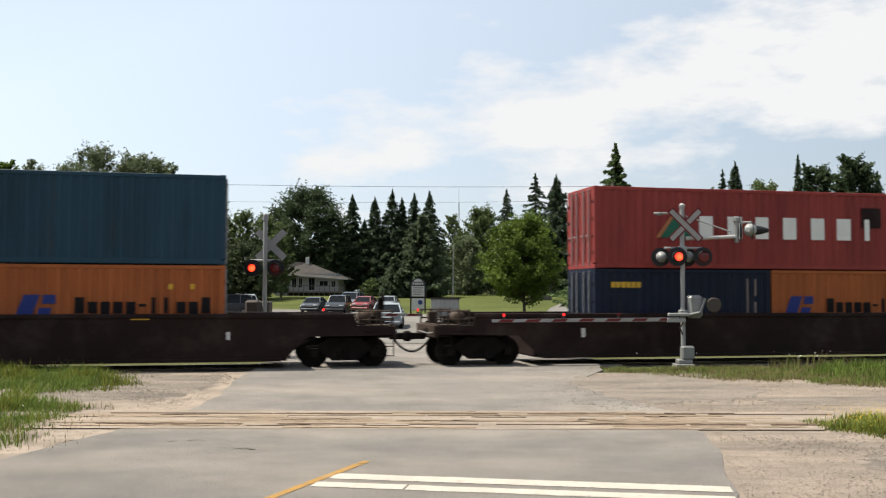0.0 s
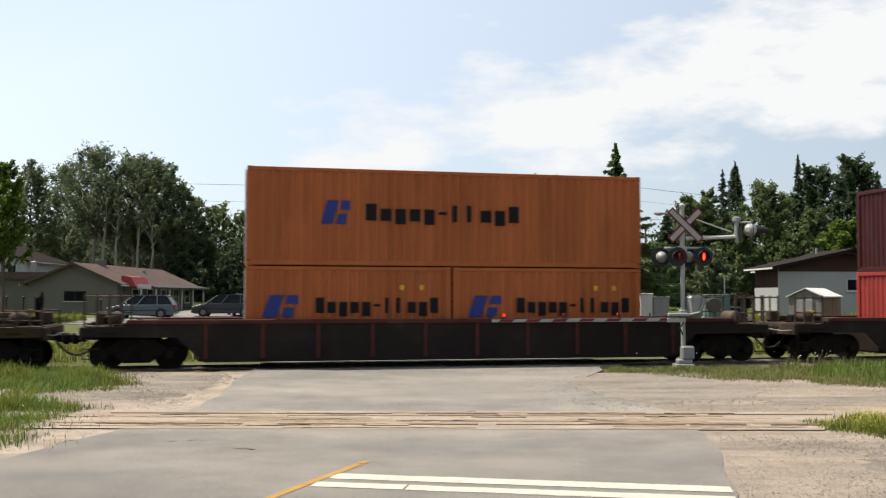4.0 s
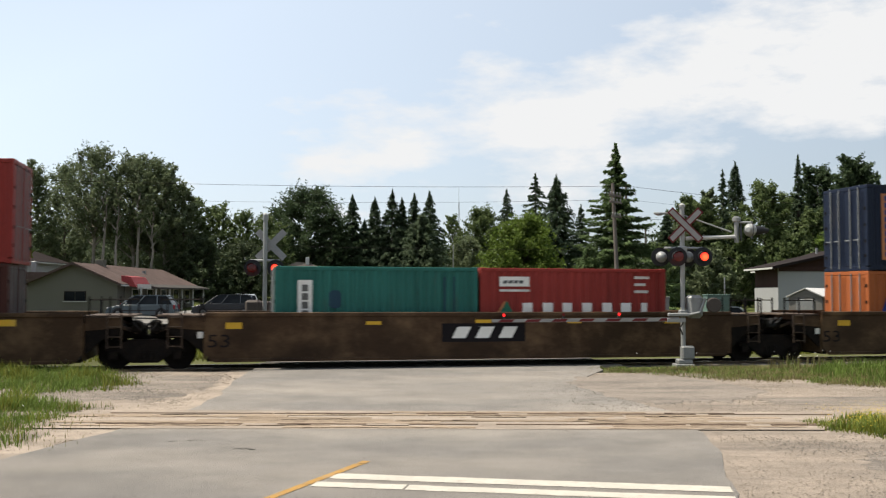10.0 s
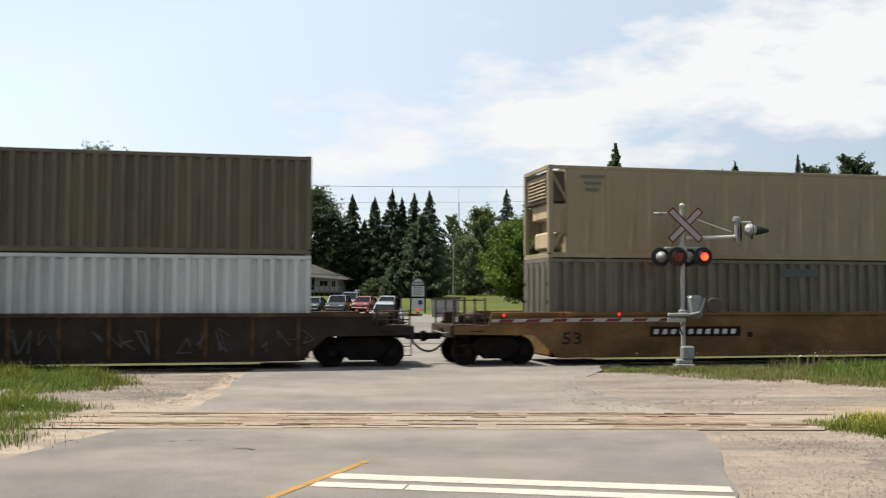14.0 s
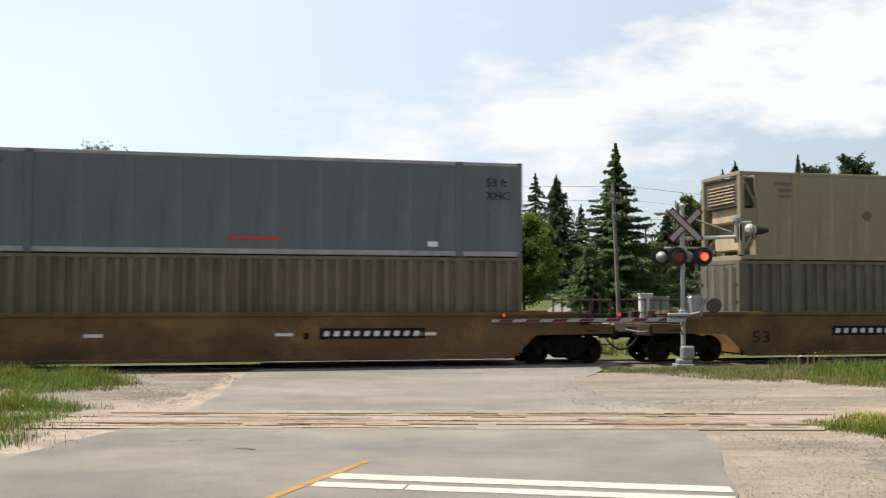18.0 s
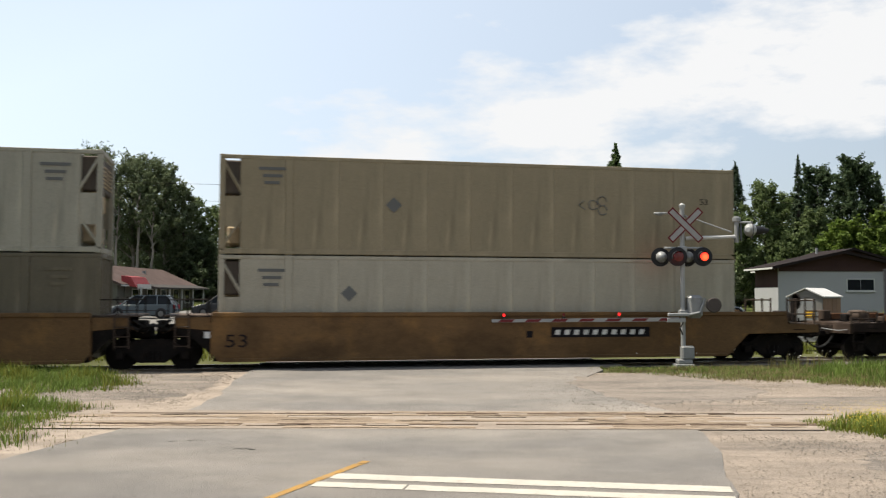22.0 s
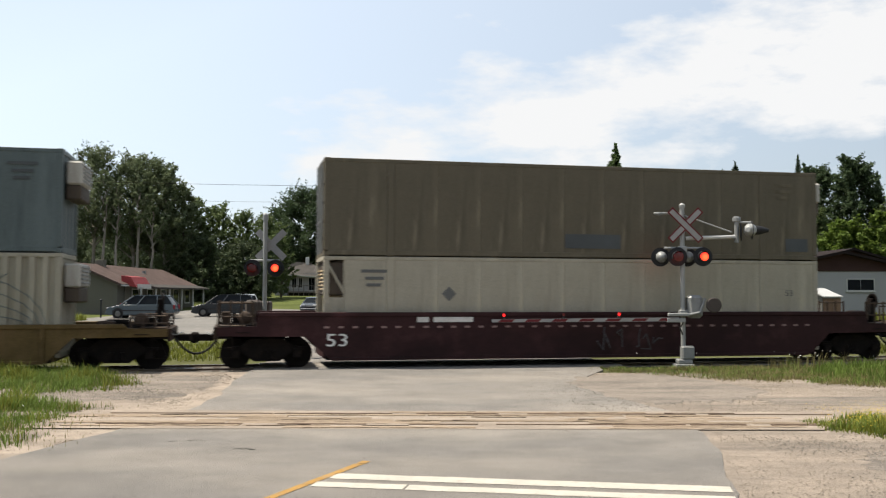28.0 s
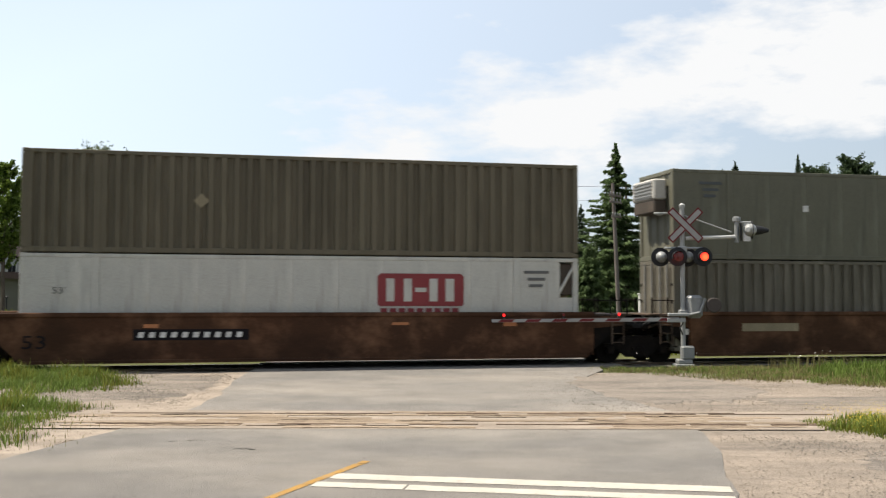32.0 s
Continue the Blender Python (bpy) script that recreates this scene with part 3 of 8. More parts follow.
def crack(a, c, seed, w=0.012):
    r = random.Random(seed)
    n = 22
    b = Build()
    vs = []
    for i in range(n + 1):
        t = i / n
        x, y = a[0] + (c[0] - a[0]) * t + r.uniform(-0.06, 0.06), a[1] + (c[1] - a[1]) * t + r.uniform(-0.06, 0.06)
        ww = w * r.uniform(0.3, 1.3)
        vs += [(x, y - ww, 0.0045), (x, y + ww, 0.0045)]
    b.add(vs, [(2 * i, 2 * i + 2, 2 * i + 3, 2 * i + 1) for i in range(n)])
    return thing("road_crack", "thin dark crack in the asphalt", "crack", kind="structure", b=b, material=CRACK)


for k, (a, c, w) in enumerate((((2.2, 26.6), (3.6, 26.3), 0.02), ((3.6, 26.5), (4.2, 23.0), 0.02), ((0.05, 15.4), (0.3, 17.7), 0.03), ((-0.95, 15.5), (-0.7, 17.2), 0.018), ((3.3, 24.0), (4.3, 21.0), 0.02), ((-4.0, 14.0), (-3.5, 14.15), 0.012), ((-2.9, 13.4), (-2.6, 13.35), 0.012))):
    crack(a, c, k, w)

# main track
track = thing("railway_track", "steel rails on dark ties in ballast", "railway track", m=pose(0, TRACK_Y, 0, 0, 0, TURN), kind="structure")
bed = Build()
bed.prism([(-2.6, -0.3), (-1.7, -0.06), (1.7, -0.06), (2.6, -0.3)], -260, 260, "x")
part("ballast_bed", bed, BALLAST, track)
for near in (-1, 1):
    y = near * 0.7525
    part("rail", Build().prism([(y - 0.07, -0.16), (y - 0.07, -0.14), (y - 0.012, -0.12), (y - 0.012, -0.04), (y - 0.036, -0.03), (y - 0.036, -0.004), (y + 0.036, -0.004), (y + 0.036, -0.03), (y + 0.012, -0.04), (y + 0.012, -0.12), (y + 0.07, -0.14), (y + 0.07, -0.16)], -260, 260, "x"), RAIL, track)
    part("rail_head", Build().box(-260, 260, y - 0.03, y + 0.03, -0.004, 0.0), RAIL_TOP, track)
tie = Build().box(-0.115, 0.115, -1.3, 1.3, -0.2, -0.055, 0.015).mesh("tie", TIE)
for i in range(-44, 52):
    if not -5.9 < i * 0.53 < 5.4:
        part("tie", tie, TIE, track, m=pose(i * 0.53, 0, 0))
for y0, y1 in ((-1.45, -0.85), (-0.64, 0.64), (0.85, 1.45)):
    for k in range(4):
        part("crossing_panel", Build().box(-5.6 + 2.75 * k, -2.88 + 2.75 * k, y0, y1, -0.1, -0.006, 0.012), ASPHALT, track)


# ---- foliage ----
def blades(name, label, spots, material, h0, h1, lean=0.35, w=0.012, seed=1, kind="stuff", category="grass"):
    """Many narrow bent grass blades standing at the given (x, y, z, scale) spots."""
    rs = np.random.RandomState(seed)
    n = len(spots)
    p = np.array(spots, float)
    h = rs.uniform(h0, h1, n) * p[:, 3]
    a = rs.uniform(0, 2 * np.pi, n)
    ln = rs.uniform(0.05, lean, n) * h
    dx, dy = np.cos(a), np.sin(a)
    ww = w * rs.uniform(0.7, 1.6, n)
    base = p[:, :3]
    side = np.stack([-dy * ww, dx * ww, np.zeros(n)], 1)
    mid = base + np.stack([dx * ln * 0.35, dy * ln * 0.35, h * 0.6], 1)
    tip = base + np.stack([dx * ln, dy * ln, h], 1)
    vs = np.stack([base - side, base + side, mid + side * 0.7, mid - side * 0.7, tip], 1).reshape(-1, 3)
    k = np.arange(n) * 5
    fs = [tuple(q) for q in np.stack([k, k + 1, k + 2, k + 3], 1)] + [tuple(q) for q in np.stack([k + 3, k + 2, k + 4], 1)]
    me = bpy.data.meshes.new(name)
    me.from_pydata(vs.tolist(), [], fs)
    me.materials.append(material)
    return tagged(new(name, me), label, category, kind=kind)


def leafy(name, pts, size, material, parent, seed, flatten=0.6, along=None):
    """One crown: a small leaf face at every point, turned at random, or a slim spray that points along its twig."""
    rs = np.random.RandomState(seed)
    p = np.asarray(pts, float)
    n = len(p)
    s = size * rs.uniform(0.55, 1.35, n)[:, None]
    if along is None:
        a, t = rs.uniform(0, 2 * np.pi, n), rs.uniform(-0.9, 0.9, n)
        u = np.stack([np.cos(a), np.sin(a), flatten * t], 1)
        b = rs.uniform(0, 2 * np.pi, n)
        v = np.stack([-np.sin(a) * np.cos(b), np.cos(a) * np.cos(b), np.sin(b)], 1)
        vs = np.stack([p - u * s * 0.7, p + v * s * 0.75, p + u * s * 0.8 - v * s * 0.35], 1).reshape(-1)
    else:
        u = np.asarray(along, float) + rs.normal(size=(n, 3)) * 0.22
        u /= np.linalg.norm(u, axis=1)[:, None]
        v = np.cross(u, rs.normal(size=(n, 3)) * (0.6, 0.6, 1.0))
        v /= np.linalg.norm(v, axis=1)[:, None] + 1e-6
        vs = np.stack([p - u * s * 0.8 - v * s * 0.34, p - u * s * 0.6 + v * s * 0.36, p + u * s * 1.15], 1).reshape(-1)
    me = bpy.data.meshes.new(name)
    me.vertices.add(3 * n)
    me.vertices.foreach_set("co", vs)
    me.loops.add(3 * n)
    me.loops.foreach_set("vertex_index", np.arange(3 * n, dtype=np.int32))
    me.polygons.add(n)
    me.polygons.foreach_set("loop_start", np.arange(0, 3 * n, 3, dtype=np.int32))
    me.update(calc_edges=True)
    me.materials.append(material)
    ob = new(name, me)
    ob.parent = parent
    return ob


def trunk_line(b, h, r, rs):
    """A tapered, slightly bent trunk; returns its points."""
    pts = [Vector((0, 0, 0))]
    for k in range(1, 7):
        pts.append(Vector((rs.uniform(-0.025, 0.025) * h * k / 6, rs.uniform(-0.025, 0.025) * h * k / 6, h * k / 6)))
    for k in range(6):
        b.rod(pts[k], pts[k + 1], r * (1 - 0.15 * k), 8, r * (1 - 0.15 * (k + 1)))
    return pts


def broad_tree(x, y, h, wide, seed, leaves=LEAF_MID, bark=BARK, label="leafy green broadleaf tree", start=0.25, n=5200, size=0.19, clumps=44, rising=0.55, plates=0.0, full=0.55, shade=0.25):
    """Trunk, boughs that climb to an uneven outline, and leaf sprays along the outer length of each bough."""
    rs = random.Random(seed)
    ob = thing("tree", label, "tree", m=pose(x, y, rise(x, y) - 0.05, 0, 0, rs.uniform(0, 360)))
    b = Build()
    trunk_line(b, h * 0.88, max(0.12, h * 0.016), rs)
    rn = np.random.RandomState(seed)
    off = seed * 7.3
    boughs = int(clumps * 1.5)
    per = 22
    sprays = max(4, int(n * 1.75 / boughs / per))
    out = []
    for i in range(boughs):
        f = (i + rn.uniform(0, 1)) / boughs
        a = i * 2.4 + rn.uniform(-0.5, 0.5)
        prof = max(0.12, math.sin(math.pi * min(1.0, 0.12 + 0.88 * f) ** 0.9)) ** full
        lump = 1 + 0.45 * noise.noise((math.cos(a) * 1.4 + off, math.sin(a) * 1.4, f * 4.0))
        reach = wide * prof * lump * rn.uniform(0.72, 1.12)
        zt = h * (start + (0.985 - start) * f) * (1 + 0.04 * rn.normal() * (1 - f))
        zb = max(0.06 * h, zt - rising * reach - 0.05 * h)
        tip = np.array([math.cos(a) * reach, math.sin(a) * reach, min(zt, h)])
        root = np.array([0.0, 0.0, zb])
        if i % 2 == 0:
            mid = root * 0.5 + tip * 0.5 - (0, 0, 0.06 * reach)
            b.rod(root, mid, 0.035 + 0.006 * h * (1 - f), 5, 0.03).rod(mid, tip, 0.03, 4, 0.01)
        for k in range(sprays):
            u = rn.uniform(0.3, 1.03) ** (0.75 if k % 4 else 1.2)
            c = root + (tip - root) * u + np.clip(rn.normal(size=3), -1.7, 1.7) * wide * 0.085 * (1.15 - 0.5 * u)
            ln = wide * rn.uniform(0.05, 0.12)
            ax = (tip - root) / (np.linalg.norm(tip - root) + 1e-6) + rn.normal(size=3) * 0.35
            d = np.clip(rn.normal(size=(per, 1)), -1.4, 1.4) * ax * ln + np.clip(rn.normal(size=(per, 3)), -1.6, 1.6) * ln * (0.42, 0.42, 0.42 - 0.3 * plates)
            out.append(c + d)
    part("trunk", b, bark, ob)
    p = np.concatenate(out)
    leafy("crown", p[(p[:, 2] > 0.15)], size * 1.1, leaves, ob, seed)
    return ob


def conifer(x, y, h, wide, seed, needles=NEEDLE, label="dark green spruce among the trees", start=0.04, n=6000, size=0.2, droop=0.4, ragged=0.35, tiers=32, power=0.9, bark=BARK, fluff=0.3):
    """A straight trunk with whorls of drooping boughs; each bough is a flat fan of needle sprays."""
    rs = np.random.RandomState(seed)
    ob = thing("tree", label, "tree", m=pose(x, y, rise(x, y) - 0.05, 0, 0, seed * 37 % 360))
    b = Build().rod((0, 0, 0), (0, 0, h * 0.55), h * 0.014 + 0.06, 8, h * 0.008 + 0.03).rod((0, 0, h * 0.55), (0, 0, h * 0.985), h * 0.008 + 0.03, 6, 0.015)
    pts, ways = [], []
    total = sum((1 - k / tiers) ** power + 0.1 for k in range(tiers))
    for k in range(tiers):
        f = k / tiers
        z = h * (start + (0.985 - start) * f)
        rad = wide * ((1 - f) ** power) + 0.05
        boughs = 9 if f < 0.7 else 7
        share = int(2.0 * n * ((1 - f) ** power + 0.1) / total / boughs) + 5
        tip_up = 0.35 * max(0.0, f - 0.6)
        for j in range(boughs):
            a = 2 * np.pi * (j + rs.uniform(-0.4, 0.4)) / boughs + k * 0.9
            ln = rad * (1 + rs.uniform(-ragged, ragged * 0.55))
            zj = z + rs.uniform(-0.5, 0.5) * h / tiers
            dr = droop * rs.uniform(0.6, 1.3) - tip_up
            if k % 2 == 0 and ln > 0.5:
                b.rod((0, 0, zj), (math.cos(a) * ln * 0.9, math.sin(a) * ln * 0.9, zj - dr * ln * 0.6), 0.02 + 0.006 * ln, 4, 0.008)
            u = rs.uniform(0.06, 1.0, share) ** 0.7
            half = 0.34 * ln * (1.02 - u) + 0.03
            side = rs.uniform(-1, 1, share)
            px = np.cos(a) * ln * u - np.sin(a) * side * half
            py = np.sin(a) * ln * u + np.cos(a) * side * half
            pz = zj - dr * ln * u ** 1.3 + 0.12 * ln * u ** 3 - 0.25 * np.abs(side) * half + rs.normal(size=share) * (fluff * 0.3 * h / tiers + 0.02)
            turn = a + np.sign(side) * rs.uniform(0.2, 0.8, share)
            pts.append(np.stack([px, py, pz], 1))
            ways.append(np.stack([np.cos(turn), np.sin(turn), np.full(share, -0.25 - 0.5 * dr)], 1))
    top = int(18 + n / 300)                                # the leader
    pts.append(np.stack([rs.normal(size=top) * 0.03, rs.normal(size=top) * 0.03, h * rs.uniform(0.955, 1.0, top)], 1))
    ways.append(np.stack([rs.normal(size=top) * 0.5, rs.normal(size=top) * 0.5, np.ones(top)], 1))
    part("trunk", b, bark, ob)
    leafy("crown", np.concatenate(pts), size * 1.08, needles, ob, seed, 0.4, np.concatenate(ways))
    return ob

# ---- the train: each unit is keyed by how far the train has come ----
MOVERS, WHEELS, FLASHERS = [], [], []


def gone(t):
    """Metres that the train has moved since the start; it slows very slightly."""
    u = min(1.0, max(0.0, t - 19.0))
    return 14.165 * t - 0.0063 * t * t - 0.48 * u * u * (3 - 2 * u)


def rides(ob, s0, z0):
    p = on_track(s0, 0, z0)
    ob.matrix_basis = pose(p.x, p.y, p.z, 0, 0, TURN)
    MOVERS.append((ob, s0, z0))
    return ob


CACHE = {}


def kept(key, make, material, smooth=False):
    """A mesh shared by all parts that look alike."""
    key = (key, material.name)
    if key not in CACHE:
        CACHE[key] = make(Build()).mesh(str(key[0][0]), material, smooth)
    return CACHE[key]


def wave(b, x0, x1, z0, z1, y, pitch, depth, sign, slope=0.3):
    """A trapezoid-corrugated sheet between x0 and x1; it swings inwards by depth."""
    n = max(1, round((x1 - x0) / pitch))
    p = (x1 - x0) / n
    xs = []
    for i in range(n):
        a = x0 + i * p
        xs += [(a, 0), (a + p * (0.5 - slope / 2), 0), (a + p * (0.5 + 0.0), 1), (a + p * (1.0 - slope / 2), 1)]
    xs.append((x1, 0))
    vs = []
    for x, k in xs:
        yy = y - sign * depth * k
        vs += [(x, yy, z0), (x, yy, z1)]
    b.add(vs, [(2 * i, 2 * i + 2, 2 * i + 3, 2 * i + 1) if sign < 0 else (2 * i, 2 * i + 1, 2 * i + 3, 2 * i + 2) for i in range(len(xs) - 1)])
    return b


def wave_end(b, x, sign, y0, y1, z0, z1, pitch, depth):
    n = max(1, round((y1 - y0) / pitch))
    p = (y1 - y0) / n
    pts = []
    for i in range(n):
        a = y0 + i * p
        pts += [(a, 0), (a + p * 0.35, 0), (a + p * 0.5, 1), (a + p * 0.85, 1)]
    pts.append((y1, 0))
    vs = []
    for yy, k in pts:
        xx = x - sign * depth * k
        vs += [(xx, yy, z0), (xx, yy, z1)]
    return b.add(vs, [(2 * i, 2 * i + 2, 2 * i + 3, 2 * i + 1) if sign > 0 else (2 * i, 2 * i + 1, 2 * i + 3, 2 * i + 2) for i in range(len(pts) - 1)])


def bars(box, material, parent, y, rows, name="marking", label=""):
    """Plain bars (x0, x1, z0, z1) of one marking on the near side."""
    for x0, x1, z0, z1 in rows:
        last = part(name, Build().box(x0, x1, y - 0.004, y, z0, z1), material, parent, label)
    return last


def blocks(n, x0, x1, z0, z1, gap=0.28, lean=0.0, tail=()):
    """The outlines of n plain letter-sized blocks; those in tail are taller or lower."""
    p = (x1 - x0) / n
    return [[(x0 + i * p + lean * 0, z0), (x0 + (i + 1 - gap) * p, z0), (x0 + (i + 1 - gap) * p + lean, z1), (x0 + i * p + lean, z1)] for i in range(n)]


def polys(material, parent, y, outlines, name="marking", label=""):
    for o in outlines:
        last = part(name, Build().prism(o, y - 0.004, y, "y"), material, parent, label)
    return last


M_WHITE = mat("marking_white", (0.6344, 0.6283, 0.5978), 0.6, 0, 0.12, 1, 40, 0.02, (0.488, 0.4514, 0.4026), 0.15)
M_BLACK = mat("marking_black", (0.0122, 0.01098, 0.0122), 0.7, 0, 0.2, 1, 40, 0.02, spec=0.05)
M_BLUE = mat("marking_blue", (0.02196, 0.03416, 0.1586), 0.6, 0, 0.12, 1, 40, 0.02)
M_GREEN = mat("marking_green", (0.024, 0.12, 0.075), 0.6, 0, 0.15, 1, 40, 0.02)
M_YELLOW = mat("marking_yellow", (0.5124, 0.305, 0.0305), 0.6, 0, 0.15, 1, 40, 0.02, (0.427, 0.305, 0.122), 0.25)
M_TEAL = mat("marking_teal", (0.0244, 0.183, 0.1708), 0.6, 0, 0.1, 1, 40, 0.02)
M_RED = mat("marking_red", (0.4148, 0.0427, 0.0366), 0.6, 0, 0.1, 1, 40, 0.02)
M_GREY = mat("marking_grey", (0.1037, 0.1037, 0.1), 0.6, 0, 0.1, 1, 40, 0.02)
M_TAN = mat("marking_tan", (0.366, 0.1525, 0.0671), 0.6, 0, 0.15, 1, 40, 0.02)
M_NAVY = mat("marking_navy", (0.0366, 0.0488, 0.1464), 0.6, 0, 0.1, 1, 40, 0.02)
M_FADE = mat("marking_faded", (0.5124, 0.5002, 0.4758), 0.7, 0, 0.2, 2, 30, 0.02)
M_CHALK = mat("faded_scribble", (0.062, 0.058, 0.06), 0.8, 0, 0.3, 2, 30, 0.02)
M_FAINT = mat("nearly_worn_marking", (0.0488, 0.03782, 0.03416), 0.8, 0, 0.3, 2, 30, 0.02)
M_WORN = mat("worn_code_marking", (0.1952, 0.1525, 0.1403), 0.7, 0, 0.3, 2, 30, 0.02)
M_SLATE = mat("marking_slate", (0.0671, 0.0732, 0.07564), 0.6, 0, 0.15, 1, 40, 0.02)


def code_rows(x, z, w=0.55, n=3, dz=0.22, h=0.08):
    return [(x, x + w * (1.0, 0.75, 0.9, 0.5)[i % 4], z - i * dz - h, z - i * dz) for i in range(n)]


def container(s0, z0, length, height, style, body, label, left="front", right="door", frame=None, wide=None, roof=None, rail=None):
    """A shipping container. Local x runs along the train, -y is the near side."""
    w = (wide or (2.591 if length > 15 else 2.438)) / 2
    ob = rides(thing("shipping_container", label, "container", group="containers on the train"), s0, z0)
    frame = frame or body
    roof = roof or body
    rail = rail or frame
    lx = 0.0 if left != "recess" else 0.62           # where the walls start
    rx = length if right != "recess" else length - 0.62
    pz = 0.16
    big = length > 15
    posts = [0.0, length - 0.16]
    inner = [1.98 - 0.11, length - 1.98 - 0.11] if big else []
    for near in (-1, 1):
        y = near * w
        for x in posts:
            part("corner_post", kept(("post", height), lambda b: b.box(0, 0.16, -0.08, 0.08, pz, height - 0.12, 0.012), frame), frame, ob,
                 m=pose(x, near * (w - 0.08), 0))
        for x in inner:
            part("stacking_post", kept(("ipost", height), lambda b: b.box(0, 0.22, -0.04, 0.04, 0.06, height - 0.04, 0.012), frame), frame, ob,
                 m=pose(x, near * (w - 0.026), 0))
            for z in (0.0, height - 0.12):
                part("corner_casting", kept(("cast2",), lambda b: b.box(0, 0.24, -0.07, 0.07, 0, 0.11, 0.015), frame), frame, ob,
                     m=pose(x - 0.01, near * (w - 0.05), z))
        for z, h in ((0.02, 0.15), (height - 0.12, 0.11)):
            part("bottom_rail" if z < 1 else "top_rail", kept(("rail", length, h), lambda b: b.box(0.1, length - 0.1, -0.05, 0.05, 0, h, 0.01), rail),
                 rail, ob, m=pose(0, near * (w - 0.052), z))
        for x in (0.0, length - 0.178):
            for z in (0.0, height - 0.118):
                part("corner_casting", kept(("cast",), lambda b: b.box(0, 0.178, -0.081, 0.081, 0, 0.118, 0.012), frame), frame, ob,
                     m=pose(x, near * (w - 0.08), z))
        cuts = [lx + (0.14 if lx == 0 else 0.0)] + [v for x in inner for v in (x, x + 0.22)] + [rx - (0.14 if rx == length else 0.0)]
        for k in range(0, len(cuts), 2):
            a, c = cuts[k], cuts[k + 1]
            if style == "wave":
                part("side_wall", kept(("iso", round(c - a, 2), height, near), lambda b: wave(b, 0, c - a, pz, height - 0.1, 0, 0.278, 0.036, near), body), body, ob,
                     m=pose(a, near * (w - 0.008), 0))
            elif style == "rib":
                part("side_wall", kept(("rib", round(c - a, 2), height, near), lambda b: wave(b, 0, c - a, pz, height - 0.1, 0, 0.365, 0.085, near, 0.14), body), body, ob,
                     m=pose(a, near * (w - 0.006), 0))
            else:
                n = max(1, round((c - a) / 1.27))
                p = (c - a) / n
                for i in range(n):
                    part("panel", kept(("panel", round(p, 3), height), lambda b: b.box(0.003, p - 0.003, -0.015, 0.015, pz, height - 0.1, 0.003), body), body, ob,
                         m=pose(a + i * p, near * (w - 0.03), 0))
                if near < 0:
                    part("wall_lining", kept(("lining", round(c - a, 2), height), lambda b: b.box(0, c - a, -0.01, 0.01, pz, height - 0.1), body), body, ob,
                         m=pose(a, near * (w - 0.052), 0))
    part("roof", kept(("roof", length, w, lx, rx), lambda b: b.box(lx + 0.05, rx - 0.05, -w + 0.05, w - 0.05, height - 0.05, height - 0.02), roof), roof, ob)
    part("floor", kept(("floor", length, w), lambda b: b.box(0.1, length - 0.1, -w + 0.06, w - 0.06, 0.12, 0.17), STEEL_DARK), STEEL_DARK, ob)
    for end, kind, x, sg in (("left", left, 0.0, -1), ("right", right, length, 1)):
        part("end_sill", kept(("sill", w, sg), lambda b: b.box(-0.1 * (sg > 0), 0.1 * (sg < 0), -w + 0.14, w - 0.14, 0.0, 0.16, 0.01), frame), frame, ob, m=pose(x, 0, 0))
        part("end_header", kept(("head", w, sg), lambda b: b.box(-0.1 * (sg > 0), 0.1 * (sg < 0), -w + 0.14, w - 0.14, -0.13, 0.0, 0.01), frame), frame, ob, m=pose(x, 0, height))
        if kind in ("front", "nose"):
            part("front_wall", kept(("front", w, height, sg), lambda b: wave_end(b, 0, sg, -w + 0.14, w - 0.14, 0.15, height - 0.12, 0.25 if style != "flat" else 0.6, 0.04), body),
                 body, ob, m=pose(x - sg * 0.03, 0, 0))
        if kind == "door":
            for k in (0, 1):
                y0 = (-w + 0.15) if k == 0 else 0.012
                y1 = -0.012 if k == 0 else w - 0.15
                d = part("door", kept(("door", w, height, k, sg), lambda b: wave_end(b.box(-0.03, 0.0, y0, y1, 0.17, height - 0.14), sg * 0.03, sg, y0 + 0.04, y1 - 0.04, 0.24, height - 0.22, 0.5, 0.028), body),
                         body, ob, m=pose(x - sg * 0.04, 0, 0))
                for yy in (y0 + 0.3, y1 - 0.3):
                    part("locking_bar", kept(("lock", height), lambda b: b.rod((0, 0, 0.08), (0, 0, height - 0.06), 0.022, 8), GALV), GALV, d, m=pose(sg * 0.055, yy, 0))
                    part("door_handle", kept(("hasp",), lambda b: b.box(-0.012, 0.012, -0.02, 0.24, -0.02, 0.02, 0.005), GALV), GALV, d, m=pose(sg * 0.075, yy, 1.05))
                for zz in (0.5, 1.0, 1.55, 2.1):
                    part("hinge", kept(("hinge",), lambda b: b.box(-0.015, 0.015, -0.05, 0.05, -0.05, 0.05, 0.006), STEEL_DARK), STEEL_DARK, d,
                         m=pose(sg * 0.04, -w + 0.13 if k == 0 else w - 0.13, zz))
        if kind == "nose":                            # a cooling unit hung on the upper end wall
            u = part("cooling_unit", Build().box(-0.45 if sg < 0 else 0.0, 0.0 if sg < 0 else 0.45, -0.85, 0.85, height - 0.95, height - 0.28, 0.05), UNIT_PALE, ob,
                     "pale grey cooling unit", m=pose(x, 0, 0))
            part("engine_cover", Build().box(-0.42 if sg < 0 else 0.0, 0.0 if sg < 0 else 0.42, -0.8, 0.8, height - 1.38, height - 0.955, 0.04), UNIT_DARK, u)
